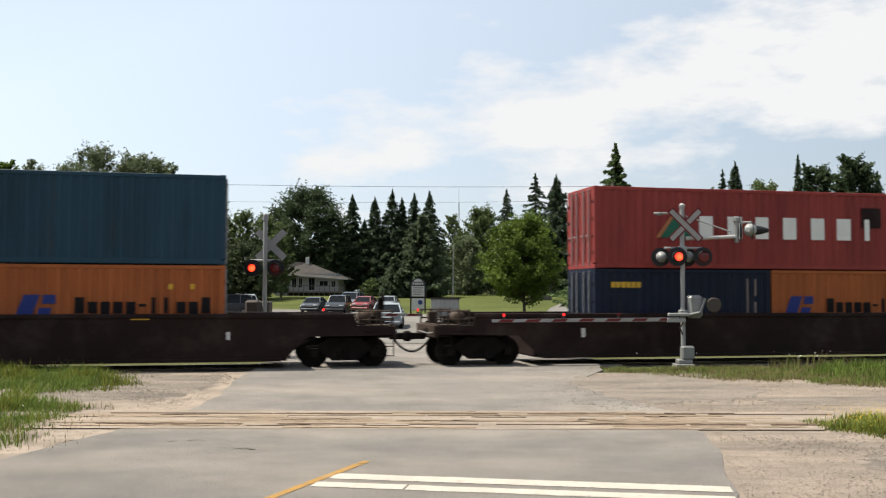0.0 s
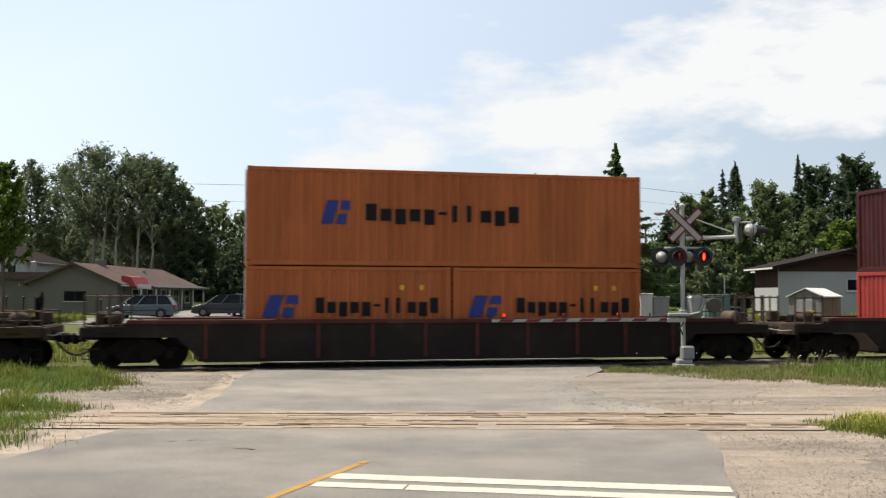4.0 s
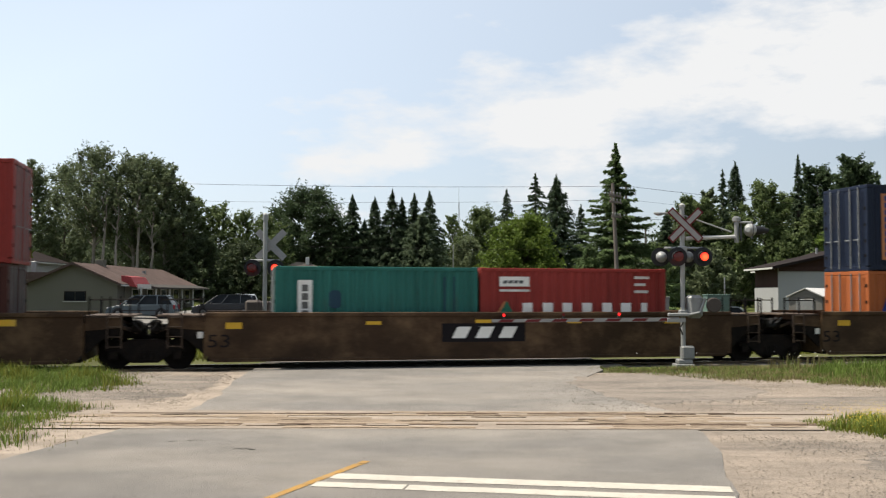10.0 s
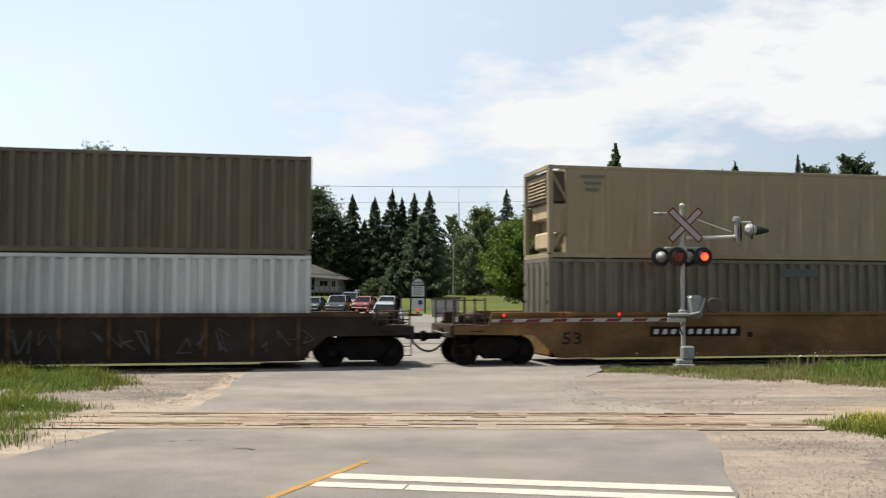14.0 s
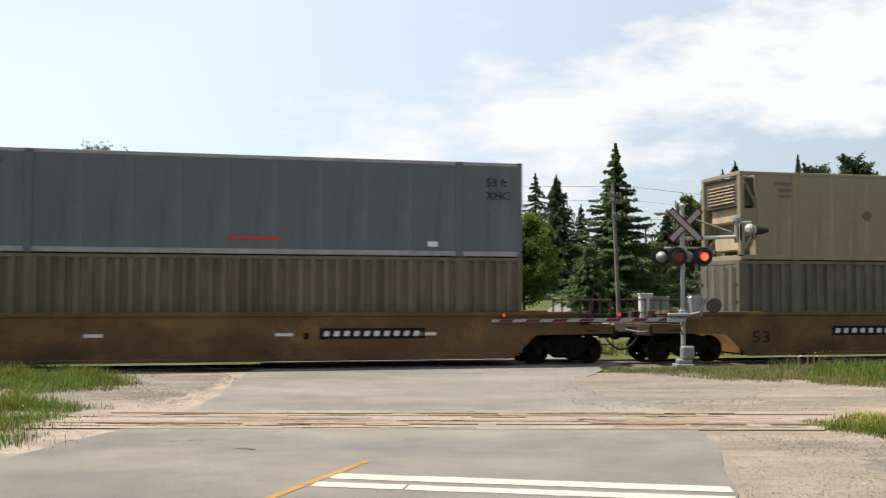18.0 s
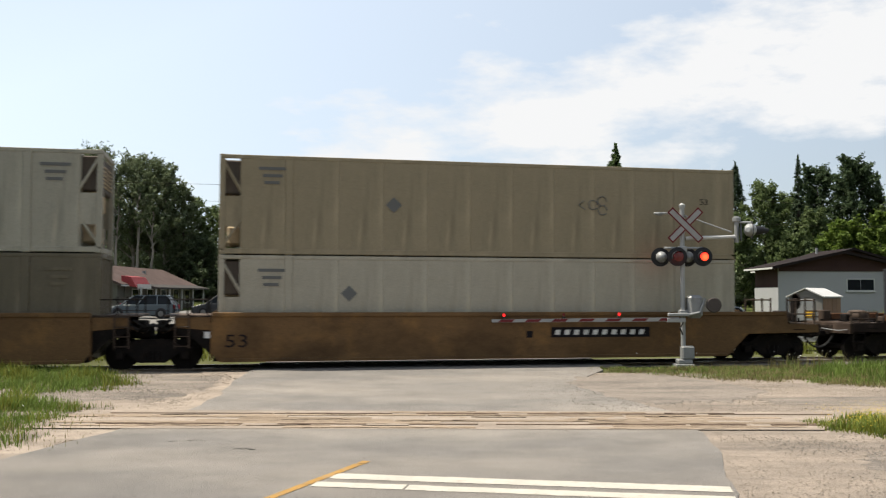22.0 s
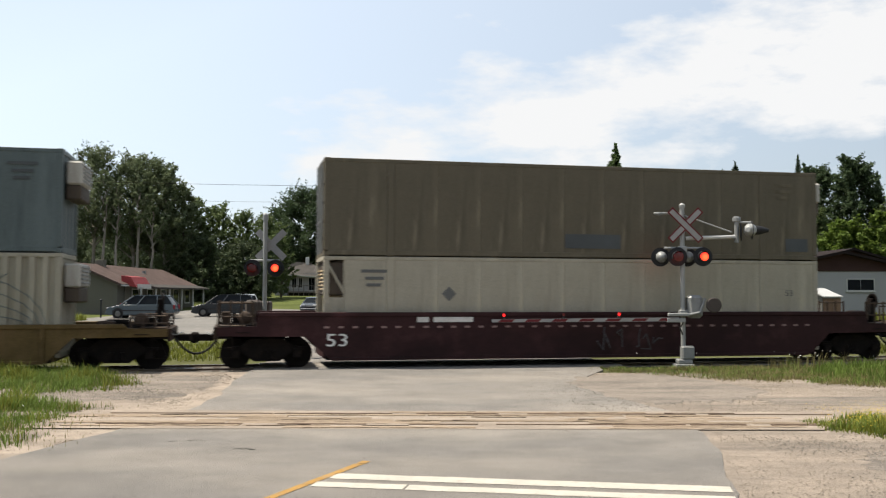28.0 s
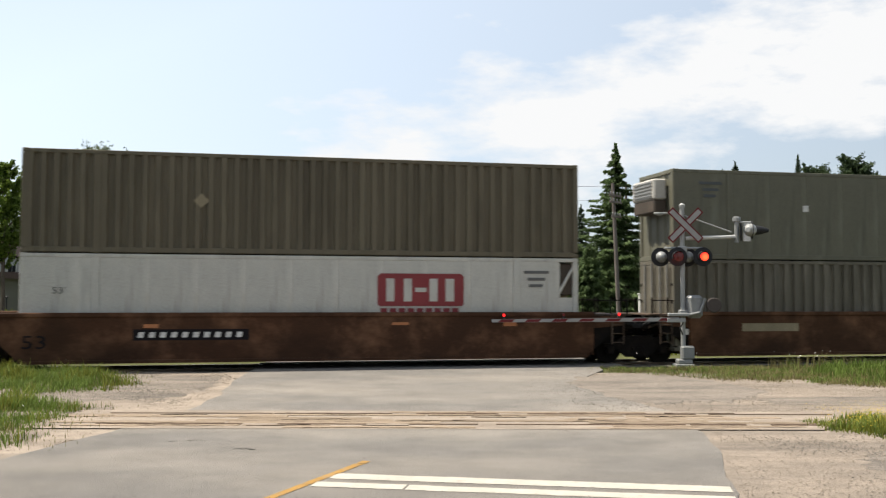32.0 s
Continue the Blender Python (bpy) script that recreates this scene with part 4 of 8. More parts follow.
            for i in range(5):
                part("grille_slat", kept(("slat", sg), lambda b: b.box(-0.02, 0.02, -0.7, 0.7, -0.025, 0.025, 0.006), GALV), GALV, u, m=pose(sg * 0.46, 0, height - 0.38 - i * 0.11))
        if kind == "recess":                          # an open end frame with the cooling unit set back in it
            xi = x - sg * 0.62
            part("end_wall", Build().box(min(xi, xi + sg * 0.04), max(xi, xi + sg * 0.04), -w + 0.05, w - 0.05, 0.16, height - 0.1), body, ob)
            u = part("cooling_unit", Build().box(min(xi, xi + sg * 0.42), max(xi, xi + sg * 0.42), -0.95, 0.95, 1.25, height - 0.35, 0.05), UNIT_TAN, ob, "dirty tan cooling unit")
            part("engine_cover", Build().box(min(xi, xi + sg * 0.55), max(xi, xi + sg * 0.55), -1.15, 1.15, height - 1.15, height - 0.16, 0.04), UNIT_DARK, u)
            part("fuel_tank", Build().box(min(xi, xi + sg * 0.4), max(xi, xi + sg * 0.4), -0.8, 0.8, 0.3, 0.85, 0.06), UNIT_TAN, u)
            for i in range(6):
                part("grille_slat", kept(("slat2",), lambda b: b.box(-0.02, 0.02, -0.85, 0.85, -0.02, 0.02, 0.006), UNIT_TAN), UNIT_TAN, u, m=pose(xi + sg * 0.57, 0, height - 0.42 - i * 0.11))
            for near in (-1, 1):
                xa, xb = x - sg * 0.1, xi
                part("brace", Build().rod((xa, near * (w - 0.06), height - 0.2), (xb, near * (w - 0.06), height - 1.1), 0.045, 6), frame, ob)
                part("brace", Build().rod((xb, near * (w - 0.06), 1.0), (xa, near * (w - 0.06), 0.25), 0.045, 6), frame, ob)
                part("side_plate", Build().box(min(xa, xb), max(xa, xb), near * (w - 0.05) - 0.012, near * (w - 0.05) + 0.012, 0.8, height * 0.58), body, ob)
    return ob


WHEEL_R = 0.42
W_DECK = paint("grimy_brown_deck", (0.033, 0.022, 0.0155), 0.4, (0.0915, 0.06344, 0.04514), 0.8)
W_STEEL = paint("rust_brown_fittings", (0.05, 0.035, 0.0255), 0.4, (0.1464, 0.1037, 0.0732), 0.75)
UNIT_TAN = paint("dirty_tan_casing", (0.366, 0.2867, 0.183), 0.35, (0.1952, 0.1464, 0.0976), 0.7)
UNIT_PALE = paint("weathered_pale_casing", (0.37, 0.355, 0.32), 0.3, (0.24, 0.2, 0.15), 0.7)
UNIT_DARK = paint("sooty_casing", (0.061, 0.0488, 0.03904), 0.3, (0.1098, 0.0854, 0.061), 0.7)


def wheelset(truck, x, s_abs):
    """Two wheels on an axle, with bolts on the hub faces so that the turning shows."""
    b = Build()
    for sg in (-1, 1):
        b.lathe([(-0.075, 0.40), (-0.07, WHEEL_R), (0.055, WHEEL_R - 0.005), (0.06, WHEEL_R + 0.028), (0.085, WHEEL_R + 0.02), (0.085, 0.3), (0.05, 0.2), (0.06, 0.1)],
                (0, sg * 0.745, 0), (0, -sg, 0), 24)
        b.rod((0, sg * 0.6, 0), (0, sg * 1.06, 0), 0.085, 10)
        for k in range(3):
            a = 2 * math.pi * k / 3
            b.box(0.05 * math.cos(a) - 0.016, 0.05 * math.cos(a) + 0.016, sg * 1.06 - 0.02, sg * 1.06 + 0.02, 0.05 * math.sin(a) - 0.016, 0.05 * math.sin(a) + 0.016)
    b.rod((0, -0.75, 0), (0, 0.75, 0), 0.085, 12)
    if "wheelset" not in CACHE:
        CACHE["wheelset"] = b.mesh("wheelset", WHEEL, True)
    ws = part("wheelset", CACHE["wheelset"], WHEEL, truck, m=pose(x, 0, WHEEL_R))
    WHEELS.append((ws, x, s_abs))
    return ws


def bogie(unit, x, s_abs):
    """A two-axle freight truck under a unit, centred at local x."""
    tr = part("truck", kept(("bolster",), lambda b: b.box(-0.2, 0.2, -1.05, 1.05, 0.42, 0.78, 0.04).box(-0.12, 0.12, -0.5, 0.5, 0.78, 0.95, 0.02), STEEL_DARK),
              STEEL_DARK, unit, m=pose(x, 0, 0))
    prof = [(-1.1, 0.5), (-1.1, 0.62), (-0.78, 0.64), (-0.45, 0.86), (0.45, 0.86), (0.78, 0.64), (1.1, 0.62), (1.1, 0.5), (0.72, 0.46), (0.36, 0.2), (-0.36, 0.2), (-0.72, 0.46)]
    for near in (-1, 1):
        sf = part("side_frame", kept(("sideframe",), lambda b: b.prism(prof, -0.07, 0.07, "y"), STEEL_DARK), STEEL_DARK, tr, m=pose(0, near * 1.0, 0))
        for dx in (-0.89, 0.89):
            part("bearing_box", kept(("bbox",), lambda b: b.box(-0.13, 0.13, -0.1, 0.1, -0.14, 0.16, 0.03), STEEL_DARK), STEEL_DARK, tr, m=pose(dx, near * 1.0, WHEEL_R))
        part("spring_nest", kept(("spring",), lambda b: b.rod((-0.16, 0, 0.26), (-0.16, 0, 0.5), 0.07, 10).rod((0, 0, 0.26), (0, 0, 0.5), 0.07, 10).rod((0.16, 0, 0.26), (0.16, 0, 0.5), 0.07, 10), STEEL_DARK),
             STEEL_DARK, tr, m=pose(0, near * 1.04, 0))
    part("brake_beam", kept(("beam",), lambda b: b.rod((-0.42, -0.7, 0.36), (-0.42, 0.7, 0.36), 0.04, 8).rod((0.42, -0.7, 0.36), (0.42, 0.7, 0.36), 0.04, 8), STEEL_DARK), STEEL_DARK, tr)
    for dx in (-0.89, 0.89):
        wheelset(tr, dx, s_abs + dx)
    return tr


def unit_end(ob, x, sg, skin, deck, rails, wheel, hose):
    """The stand-alone end of a well unit: platform, draft sill, coupler, steps, rails, hose. sg points outwards."""
    X = lambda a, c: (min(x + sg * a, x + sg * c), max(x + sg * a, x + sg * c))
    part("end_platform", Build().box(*X(-0.95, 1.45), -1.36, 1.36, deck - 0.07, deck, 0.01), W_DECK, ob)
    part("draft_sill", Build().box(*X(-0.6, 1.5), -0.32, 0.32, 0.82, deck - 0.07, 0.02), STEEL_DARK, ob)
    part("end_sill", Build().box(*X(1.38, 1.5), -1.42, 1.42, deck - 0.34, deck + 0.02, 0.015), W_DECK, ob)
    cp = part("coupler", Build().box(*X(1.5, 1.98), -0.09, 0.09, 0.76, 0.96, 0.02), STEEL_DARK, ob)
    part("knuckle", Build().box(*X(1.94, 2.16), -0.17, 0.17, 0.7, 1.02, 0.06), STEEL_DARK, cp)
    lv = Build().tube([(x + sg * 1.52, -1.3, 1.02), (x + sg * 1.6, -0.9, 0.98), (x + sg * 1.75, -0.2, 1.04)], 0.016)
    part("uncoupling_lever", lv, GALV, cp)
    if hose:
        pts = [(x + sg * (1.55 + 1.2 * k / 10), -0.35, 0.86 - 0.46 * math.sin(math.pi * k / 10) ** 0.8) for k in range(11)]
        part("air_hose", Build().tube(pts, 0.035, 7), RUBBER, ob, smooth=True)
    st = Build()
    for z in (0.35, 0.62, 0.9):
        st.rod((x + sg * 0.98, -1.46, z), (x + sg * 1.4, -1.46, z), 0.014, 6)
    for xx in (0.98, 1.4):
        st.rod((x + sg * xx, -1.46, 0.33), (x + sg * xx, -1.46, deck), 0.016, 6)
    part("step_ladder", st, STEEL_DARK, ob)
    rise_ = min(0.95, max(0.4, rails))
    for yy in (-1.3, 1.3):
        for xx in (0.4, 0.72, 1.05, 1.38):
            part("rail_post", kept(("railpost", round(rise_, 2)), lambda b: b.box(-0.025, 0.025, -0.025, 0.025, 0, rise_, 0.006), W_STEEL), W_STEEL, ob, m=pose(x + sg * xx, yy, deck))
        for zz in (0.4, 0.92):
            part("handrail", Build().rod((x + sg * 0.4, yy, deck + zz * rise_), (x + sg * 1.38, yy, deck + zz * rise_), 0.024, 6), W_STEEL, ob)
    part("tank", Build().lathe([(0, 0.05), (0.03, 0.17), (0.07, 0.2), (0.68, 0.2), (0.72, 0.17), (0.75, 0.05)], (x + sg * 0.62, -0.95, deck + 0.24), (0, 1, 0), 14), W_STEEL, ob, smooth=True)
    for yy in (-0.7, 0.3):
        part("conduit", Build().tube([(x - sg * 0.6, yy, deck + 0.04), (x + sg * 0.5, yy, deck + 0.06), (x + sg * 1.0, yy + 0.1, deck + 0.05), (x + sg * 1.42, yy, deck + 0.1)], 0.025, 6), STEEL_DARK, ob)
    part("tread_plate", Build().box(*X(0.62, 1.36), -1.25, 1.25, deck + 0.02, deck + 0.045, 0.006), W_STEEL, ob)
    part("pin_lifter_box", Build().box(*X(1.02, 1.32), 0.3, 0.62, deck + 0.046, deck + 0.42, 0.03), W_DECK, ob)
    if wheel:
        b = Build().lathe([(-0.02, 0.27), (0.02, 0.27), (0.02, 0.22), (-0.02, 0.22)], (x + sg * 1.2, -0.55, deck + 0.75), (sg, 0, 0), 18)
        for k in range(3):
            a = math.pi * k / 3
            b.rod((x + sg * 1.2, -0.55 + 0.24 * math.cos(a), deck + 0.75 + 0.24 * math.sin(a)), (x + sg * 1.2, -0.55 - 0.24 * math.cos(a), deck + 0.75 - 0.24 * math.sin(a)), 0.015, 5)
        part("brake_wheel", b, STEEL_DARK, ob)
        part("brake_stand", Build().box(*X(1.05, 1.17), -0.68, -0.42, deck, deck + 0.85, 0.02), STEEL_DARK, ob)
    rv = Build().rod((x - sg * 0.5, 0.7, deck + 0.12), (x + sg * 0.15, 0.7, deck + 0.12), 0.11, 12)
    part("air_reservoir", rv, STEEL_DARK, ob, smooth=True)
    part("brake_valve", Build().box(*X(0.72, 1.0), -0.5, -0.15, deck, deck + 0.3, 0.03), STEEL_DARK, ob)
    part("train_pipe", Build().tube([(x - sg * 0.8, -1.1, deck + 0.06), (x + sg * 0.6, -1.1, deck + 0.06), (x + sg * 0.9, -0.6, deck + 0.05), (x + sg * 1.5, -0.45, deck - 0.1), (x + sg * 1.56, -0.36, 0.88)], 0.03, 6), STEEL_DARK, ob)
    part("grab_iron", Build().tube([(x + sg * 0.5, -1.42, deck - 0.15), (x + sg * 0.5, -1.5, deck - 0.15), (x + sg * 0.9, -1.5, deck - 0.15), (x + sg * 0.9, -1.42, deck - 0.15)], 0.014, 5), STEEL_DARK, ob)
    part("chain_box", Build().box(*X(-0.55, -0.1), -1.05, -0.55, deck, deck + 0.22, 0.03), W_DECK, ob)
    for yy in (-0.9, 0.9):
        part("side_bearing", Build().box(*X(-0.2, 0.2), yy - 0.12, yy + 0.12, 0.8, deck - 0.07, 0.02), STEEL_DARK, ob)


def unit_joint(ob, x, sg, skin, seed):
    """The articulated end: a narrow dark section that reaches over the shared truck. sg points outwards."""
    X = lambda a, c: (min(x + sg * a, x + sg * c), max(x + sg * a, x + sg * c))
    part("joint_arm", Build().box(*X(-1.6, -0.05), -0.5, 0.5, 0.86, 1.25, 0.04), STEEL_DARK, ob)
    for near in (-1, 1):
        lo, hi = sorted((near * 1.32, near * 1.4))
        part("side_bearer", Build().prism([(x - sg * 1.62, 0.42), (x - sg * 1.62, 1.5), (x - sg * 0.62, 1.5), (x - sg * 0.58, 1.16), (x - sg * 0.75, 1.0), (x - sg * 1.15, 0.86)], lo, hi, "y"), STEEL_DARK, ob)
        part("side_plate", Build().prism([(x - sg * 1.6, 1.12), (x - sg * 1.6, 1.49), (x - sg * 0.66, 1.49), (x - sg * 0.62, 1.2)], *sorted((near * 1.402, near * 1.414)), "y"), skin, ob)
        part("gusset", Build().rod((x - sg * 1.35, near * 1.3, 1.5), (x - sg * 0.25, near * 0.9, 1.06), 0.05, 6), W_STEEL, ob)
        for xx in (1.5, 0.95, 0.42):
            part("rail_post", kept(("jointpost",), lambda b: b.box(-0.022, 0.022, -0.022, 0.022, 0, 0.52, 0.005), STEEL_DARK), STEEL_DARK, ob, m=pose(x - sg * xx, near * 1.25, 1.55))
        part("handrail", Build().rod((x - sg * 1.5, near * 1.25, 1.98), (x - sg * 0.42, near * 1.25, 1.98), 0.018, 6), STEEL_DARK, ob)
    part("end_platform", Build().box(*X(-1.62, -0.3), -1.3, 1.3, 1.5, 1.55, 0.01), W_STEEL, ob)
    for xx in (0.62, 1.0):
        part("ladder_rail", Build().box(*X(-xx - 0.02, -xx + 0.02), -1.47, -1.43, 0.62, 1.58, 0.005), W_STEEL, ob)
    for k in range(4):
        part("rung", Build().rod((x - sg * 0.62, -1.45, 0.68 + 0.27 * k), (x - sg * 1.0, -1.45, 0.68 + 0.27 * k), 0.016, 6), W_STEEL, ob)
    if sg < 0:
        part("tag_plate", Build().box(*X(-1.58, -1.42), -1.422, -1.415, 0.9, 1.08), M_FADE, ob)
    rnd = random.Random(seed)
    b = Build()
    for k in range(4):
        xa, xb = rnd.uniform(-0.9, -0.1), rnd.uniform(-0.3, 0.35)
        b = Build()
        b.tube([(x + sg * xa, -1.0 - 0.1 * k, 1.35 + 0.1 * rnd.random()), (x + sg * (xa + xb) / 2, -1.05, 1.1 + 0.15 * rnd.random()), (x + sg * xb, -1.0, 1.3 + 0.15 * rnd.random())], 0.028, 6)
        part("air_hose", b, RUBBER, ob)
    part("brake_valve", Build().box(*X(-0.42, -0.12), -1.05, -0.7, 1.05, 1.4, 0.05), STEEL_DARK, ob)
    part("pipe_bracket", Build().box(*X(-0.95, -0.75), -1.25, -1.1, 1.0, 1.48, 0.02), STEEL_DARK, ob)


def well_car(s_l, s_r, skin, top, label, left="end", right="end", ribs=None, chord=None, rails=0.9, marks=None, flush=True, sill=0.12, deck=1.2,
             truck_r=True, truck_l=True, name="well_car"):
    """One unit of a container well car between the truck centres s_l and s_r. Local x = 0 at the left truck."""
    ob = rides(thing(name, label, "railway car", group="well cars of the train"), s_l, 0.0)
    n = s_r - s_l
    chord = chord or skin
    lft = [(1.8, 0.25), (1.1, 0.92), (-1.4, 0.95), (-1.4, deck), (-0.32, deck + 0.03), (-0.24, top)] if left == "end" else [(1.8, 0.25), (1.62, 0.5), (1.62, top)]
    rgt = [(n - 1.8, 0.25), (n - 1.1, 0.92), (n + 1.4, 0.95), (n + 1.4, deck), (n + 0.32, deck + 0.03), (n + 0.24, top)] if right == "end" else [(n - 1.8, 0.25), (n - 1.62, 0.5), (n - 1.62, top)]
    prof = lft + rgt[::-1]
    xa, xb = (-0.24 if left == "end" else 1.62), (n + 0.24 if right == "end" else n - 1.62)
    for near in (-1, 1):
        y = near * 1.455
        side = part("side_wall", Build().prism(prof, y - 0.035, y + 0.035, "y"), skin, ob)
        part("top_chord", Build().box(xa, xb, near * 1.47 - 0.06, near * 1.47 + 0.06, top - sill, top + 0.005, 0.015), chord, side)
        part("bottom_chord", Build().box(1.85, n - 1.85, near * 1.46 - 0.055, near * 1.46 + 0.055, 0.22, 0.32, 0.015), skin, side)
        if ribs:
            k = int(round((n - 3.6) / ribs))
            for i in range(k + 1):
                x = 1.9 + (n - 3.8) * i / k
                part("rib", kept(("wrib", round(top, 2)), lambda b: b.box(-0.06, 0.06, -0.04, 0.04, 0.32, top - sill, 0.01), chord), chord, side, m=pose(x, near * 1.5, 0))
    for i in range(9):
        x = 1.9 + (n - 3.8) * i / 8
        part("floor_bearer", kept(("bearer",), lambda b: b.box(-0.22, 0.22, -1.42, 1.42, 0.24, 0.34, 0.01), STEEL_DARK), STEEL_DARK, ob, m=pose(x, 0, 0))
    part("floor_sheet", Build().box(1.9, n - 1.9, -1.0, 1.0, 0.3, 0.345), STEEL_DARK, ob)
    for x in (1.62, n - 1.62):
        part("bulkhead", Build().box(x - 0.03, x + 0.03, -1.42, 1.42, 0.3, min(top, 1.35) - 0.02), skin, ob)
    if left == "end":
        unit_end(ob, 0.0, -1, skin, deck, rails, False, False)
    else:
        unit_joint(ob, 0.0, -1, skin, s_l)
    if right == "end":
        unit_end(ob, n, 1, skin, deck, rails, True, True)
    else:
        unit_joint(ob, n, 1, skin, s_r)
    if truck_l:
        bogie(ob, 0.0, s_l)
    if truck_r:
        bogie(ob, n, s_r)
    y = -1.492 if not ribs else -1.493
    for kind, x, *rest in (marks or []):
        if kind == "size":                             # the number of feet that the well takes
            letters("size_number", "53", 0.36, x, y - 0.002, 0.64, rest[0], ob, 1.35)
        elif kind == "plate":                          # a dark panel with the car's number in plain bars
            wd, nb = rest
            pl = part("number_panel", Build().box(x, x + wd, y - 0.004, y, 0.85, 1.16), M_BLACK, ob, "black panel with white bars")
            polys(M_FADE, pl, y - 0.005, blocks(nb, x + 0.12, x + wd - 0.06, 0.93, 1.08, 0.48, 0.03), "number_bar")
        elif kind == "badge":                          # the owner's badge in plain slanted bars
            pl = part("badge_panel", Build().box(x, x + 2.58, y - 0.004, y, 0.74, 1.29), M_BLACK, ob, "black panel with broad white bars")
            polys(M_WHITE, pl, y - 0.005, [[(x + 0.3 + 0.72 * i, 0.85), (x + 0.72 + 0.72 * i, 0.85), (x + 0.9 + 0.72 * i, 1.19), (x + 0.48 + 0.72 * i, 1.19)] for i in range(3)], "badge_bar")
        elif kind == "tag":
            bars(None, rest[0], ob, y, [(x, x + rest[1], rest[2], rest[2] + rest[3])], "reflector" if rest[3] < 0.16 else "patch")
        elif kind == "scrawl":                         # painted scribble, as loose strokes
            rnd = random.Random(x)
            for k in range(rest[2]):
                b = Build()
                cx = x + rest[1] * (k + 0.5) / rest[2]
                pts = [(cx + rnd.uniform(-0.25, 0.25), y - 0.012, rnd.uniform(0.45, 1.2)) for _ in range(4)]
                for p, q in zip(pts, pts[1:]):
                    b.rod(p, q, 0.022, 4)
                part("scribble", b, rest[0], ob)
    return ob

# ---- paints of the train ----
P_TEAL = paint("blue_green_paint", (0.01708, 0.04514, 0.06954), 0.15)
P_ORANGE = paint("orange_paint", (0.2928, 0.08296, 0.02562), 0.2, (0.305, 0.1098, 0.0366))
P_RED = paint("red_paint", (0.2196, 0.03782, 0.03294), 0.18, (0.1586, 0.0366, 0.03416))
P_RED2 = paint("bright_red_paint", (0.2135, 0.02928, 0.0244), 0.12, (0.1952, 0.0488, 0.0366))
P_NAVY = paint("navy_paint", (0.00793, 0.01281, 0.02806), 0.15)
P_BLUE = paint("mid_blue_paint", (0.009272, 0.0266, 0.05502), 0.15)
P_MAROON = paint("maroon_paint", (0.0385, 0.0088, 0.0088), 0.2)
P_MAROON2 = paint("rusty_maroon_paint", (0.05258, 0.01708, 0.01366), 0.25)
P_ROSE = paint("faded_maroon_paint", (0.0893, 0.02855, 0.02355), 0.25)
P_GREEN = paint("sea_green_paint", (0.02135, 0.1127, 0.09418), 0.15)
P_OLIVE = paint("olive_grey_paint", (0.1025, 0.08784, 0.05978), 0.35, (0.1464, 0.1281, 0.0854))
P_WHITE = paint("white_paint", (0.41, 0.42, 0.413), 0.12, (0.549, 0.5124, 0.4392))
P_WHITE2 = paint("greyed_white_paint", (0.4026, 0.3928, 0.3538), 0.2, (0.3172, 0.2806, 0.2196))
P_BEIGE = paint("dusty_beige_paint", (0.2172, 0.1806, 0.1171), 0.1, (0.366, 0.305, 0.1952))
P_PALE = paint("dirty_white_paint", (0.262, 0.246, 0.197), 0.08, (0.4636, 0.4026, 0.2928))
P_CREAM = paint("cream_paint", (0.2623, 0.2172, 0.1476), 0.1, (0.488, 0.4026, 0.2562))
P_CREAM2 = paint("pale_cream_paint", (0.3, 0.274, 0.215), 0.1, (0.488, 0.4026, 0.2562))
P_GREY = paint("grey_paint", (0.1049, 0.09516, 0.0732), 0.4, (0.1952, 0.1769, 0.1403))
P_GREYBROWN = paint("grey_brown_paint", (0.108, 0.093, 0.061), 0.35, (0.183, 0.1586, 0.1098))
P_SLATE = paint("slate_blue_paint", (0.093, 0.113, 0.115), 0.12, (0.1098, 0.1342, 0.1403))
P_SLATE3 = paint("pale_grey_rail_paint", (0.244, 0.2501, 0.244), 0.3, (0.1464, 0.1342, 0.1098))
P_SLATE2 = paint("grey_green_paint", (0.1074, 0.1037, 0.07686), 0.2, (0.1586, 0.1586, 0.122))
P_SMOOTH = paint("greyish_beige_paint", (0.1, 0.086, 0.06), 0.12, (0.244, 0.2074, 0.1464))
W_DARK = paint("dark_maroon_car_paint", (0.01464, 0.006466, 0.005612), 0.45, (0.0427, 0.0305, 0.02684), 0.7, stains=True)
W_OLIVE = paint("dark_olive_car_paint", (0.03526, 0.02318, 0.01025), 0.4, (0.0488, 0.03904, 0.02928), 0.7, stains=True)
W_RIB = paint("black_brown_car_paint", (0.01232, 0.008052, 0.007198), 0.3, (0.0305, 0.0244, 0.02196), 0.7, stains=True)
W_CHORD = paint("red_brown_chord_paint", (0.05307, 0.01562, 0.0122), 0.35, (0.0976, 0.0427, 0.0366), 0.7, stains=True)
W_GOLD = paint("yellow_car_paint", (0.1086, 0.061, 0.02501), 0.35, (0.2562, 0.1342, 0.0427), 0.6, stains=True)
W_OCHRE = paint("grimy_ochre_car_paint", (0.04026, 0.02257, 0.01159), 0.55, (0.1464, 0.0915, 0.0488), 0.7, stains=True)
W_RUSTY = paint("orange_brown_car_paint", (0.04636, 0.02013, 0.00915), 0.5, (0.183, 0.0915, 0.0488), 0.7, stains=True)
W_TTX = paint("dark_rust_car_paint", (0.0105, 0.0056, 0.0041), 0.4, (0.061, 0.04026, 0.03172), 0.75, stains=True)
W_TTX_TOP = paint("rust_chord_paint", (0.1007, 0.04453, 0.01964), 0.45, (0.1708, 0.0854, 0.0488), 0.8, stains=True)
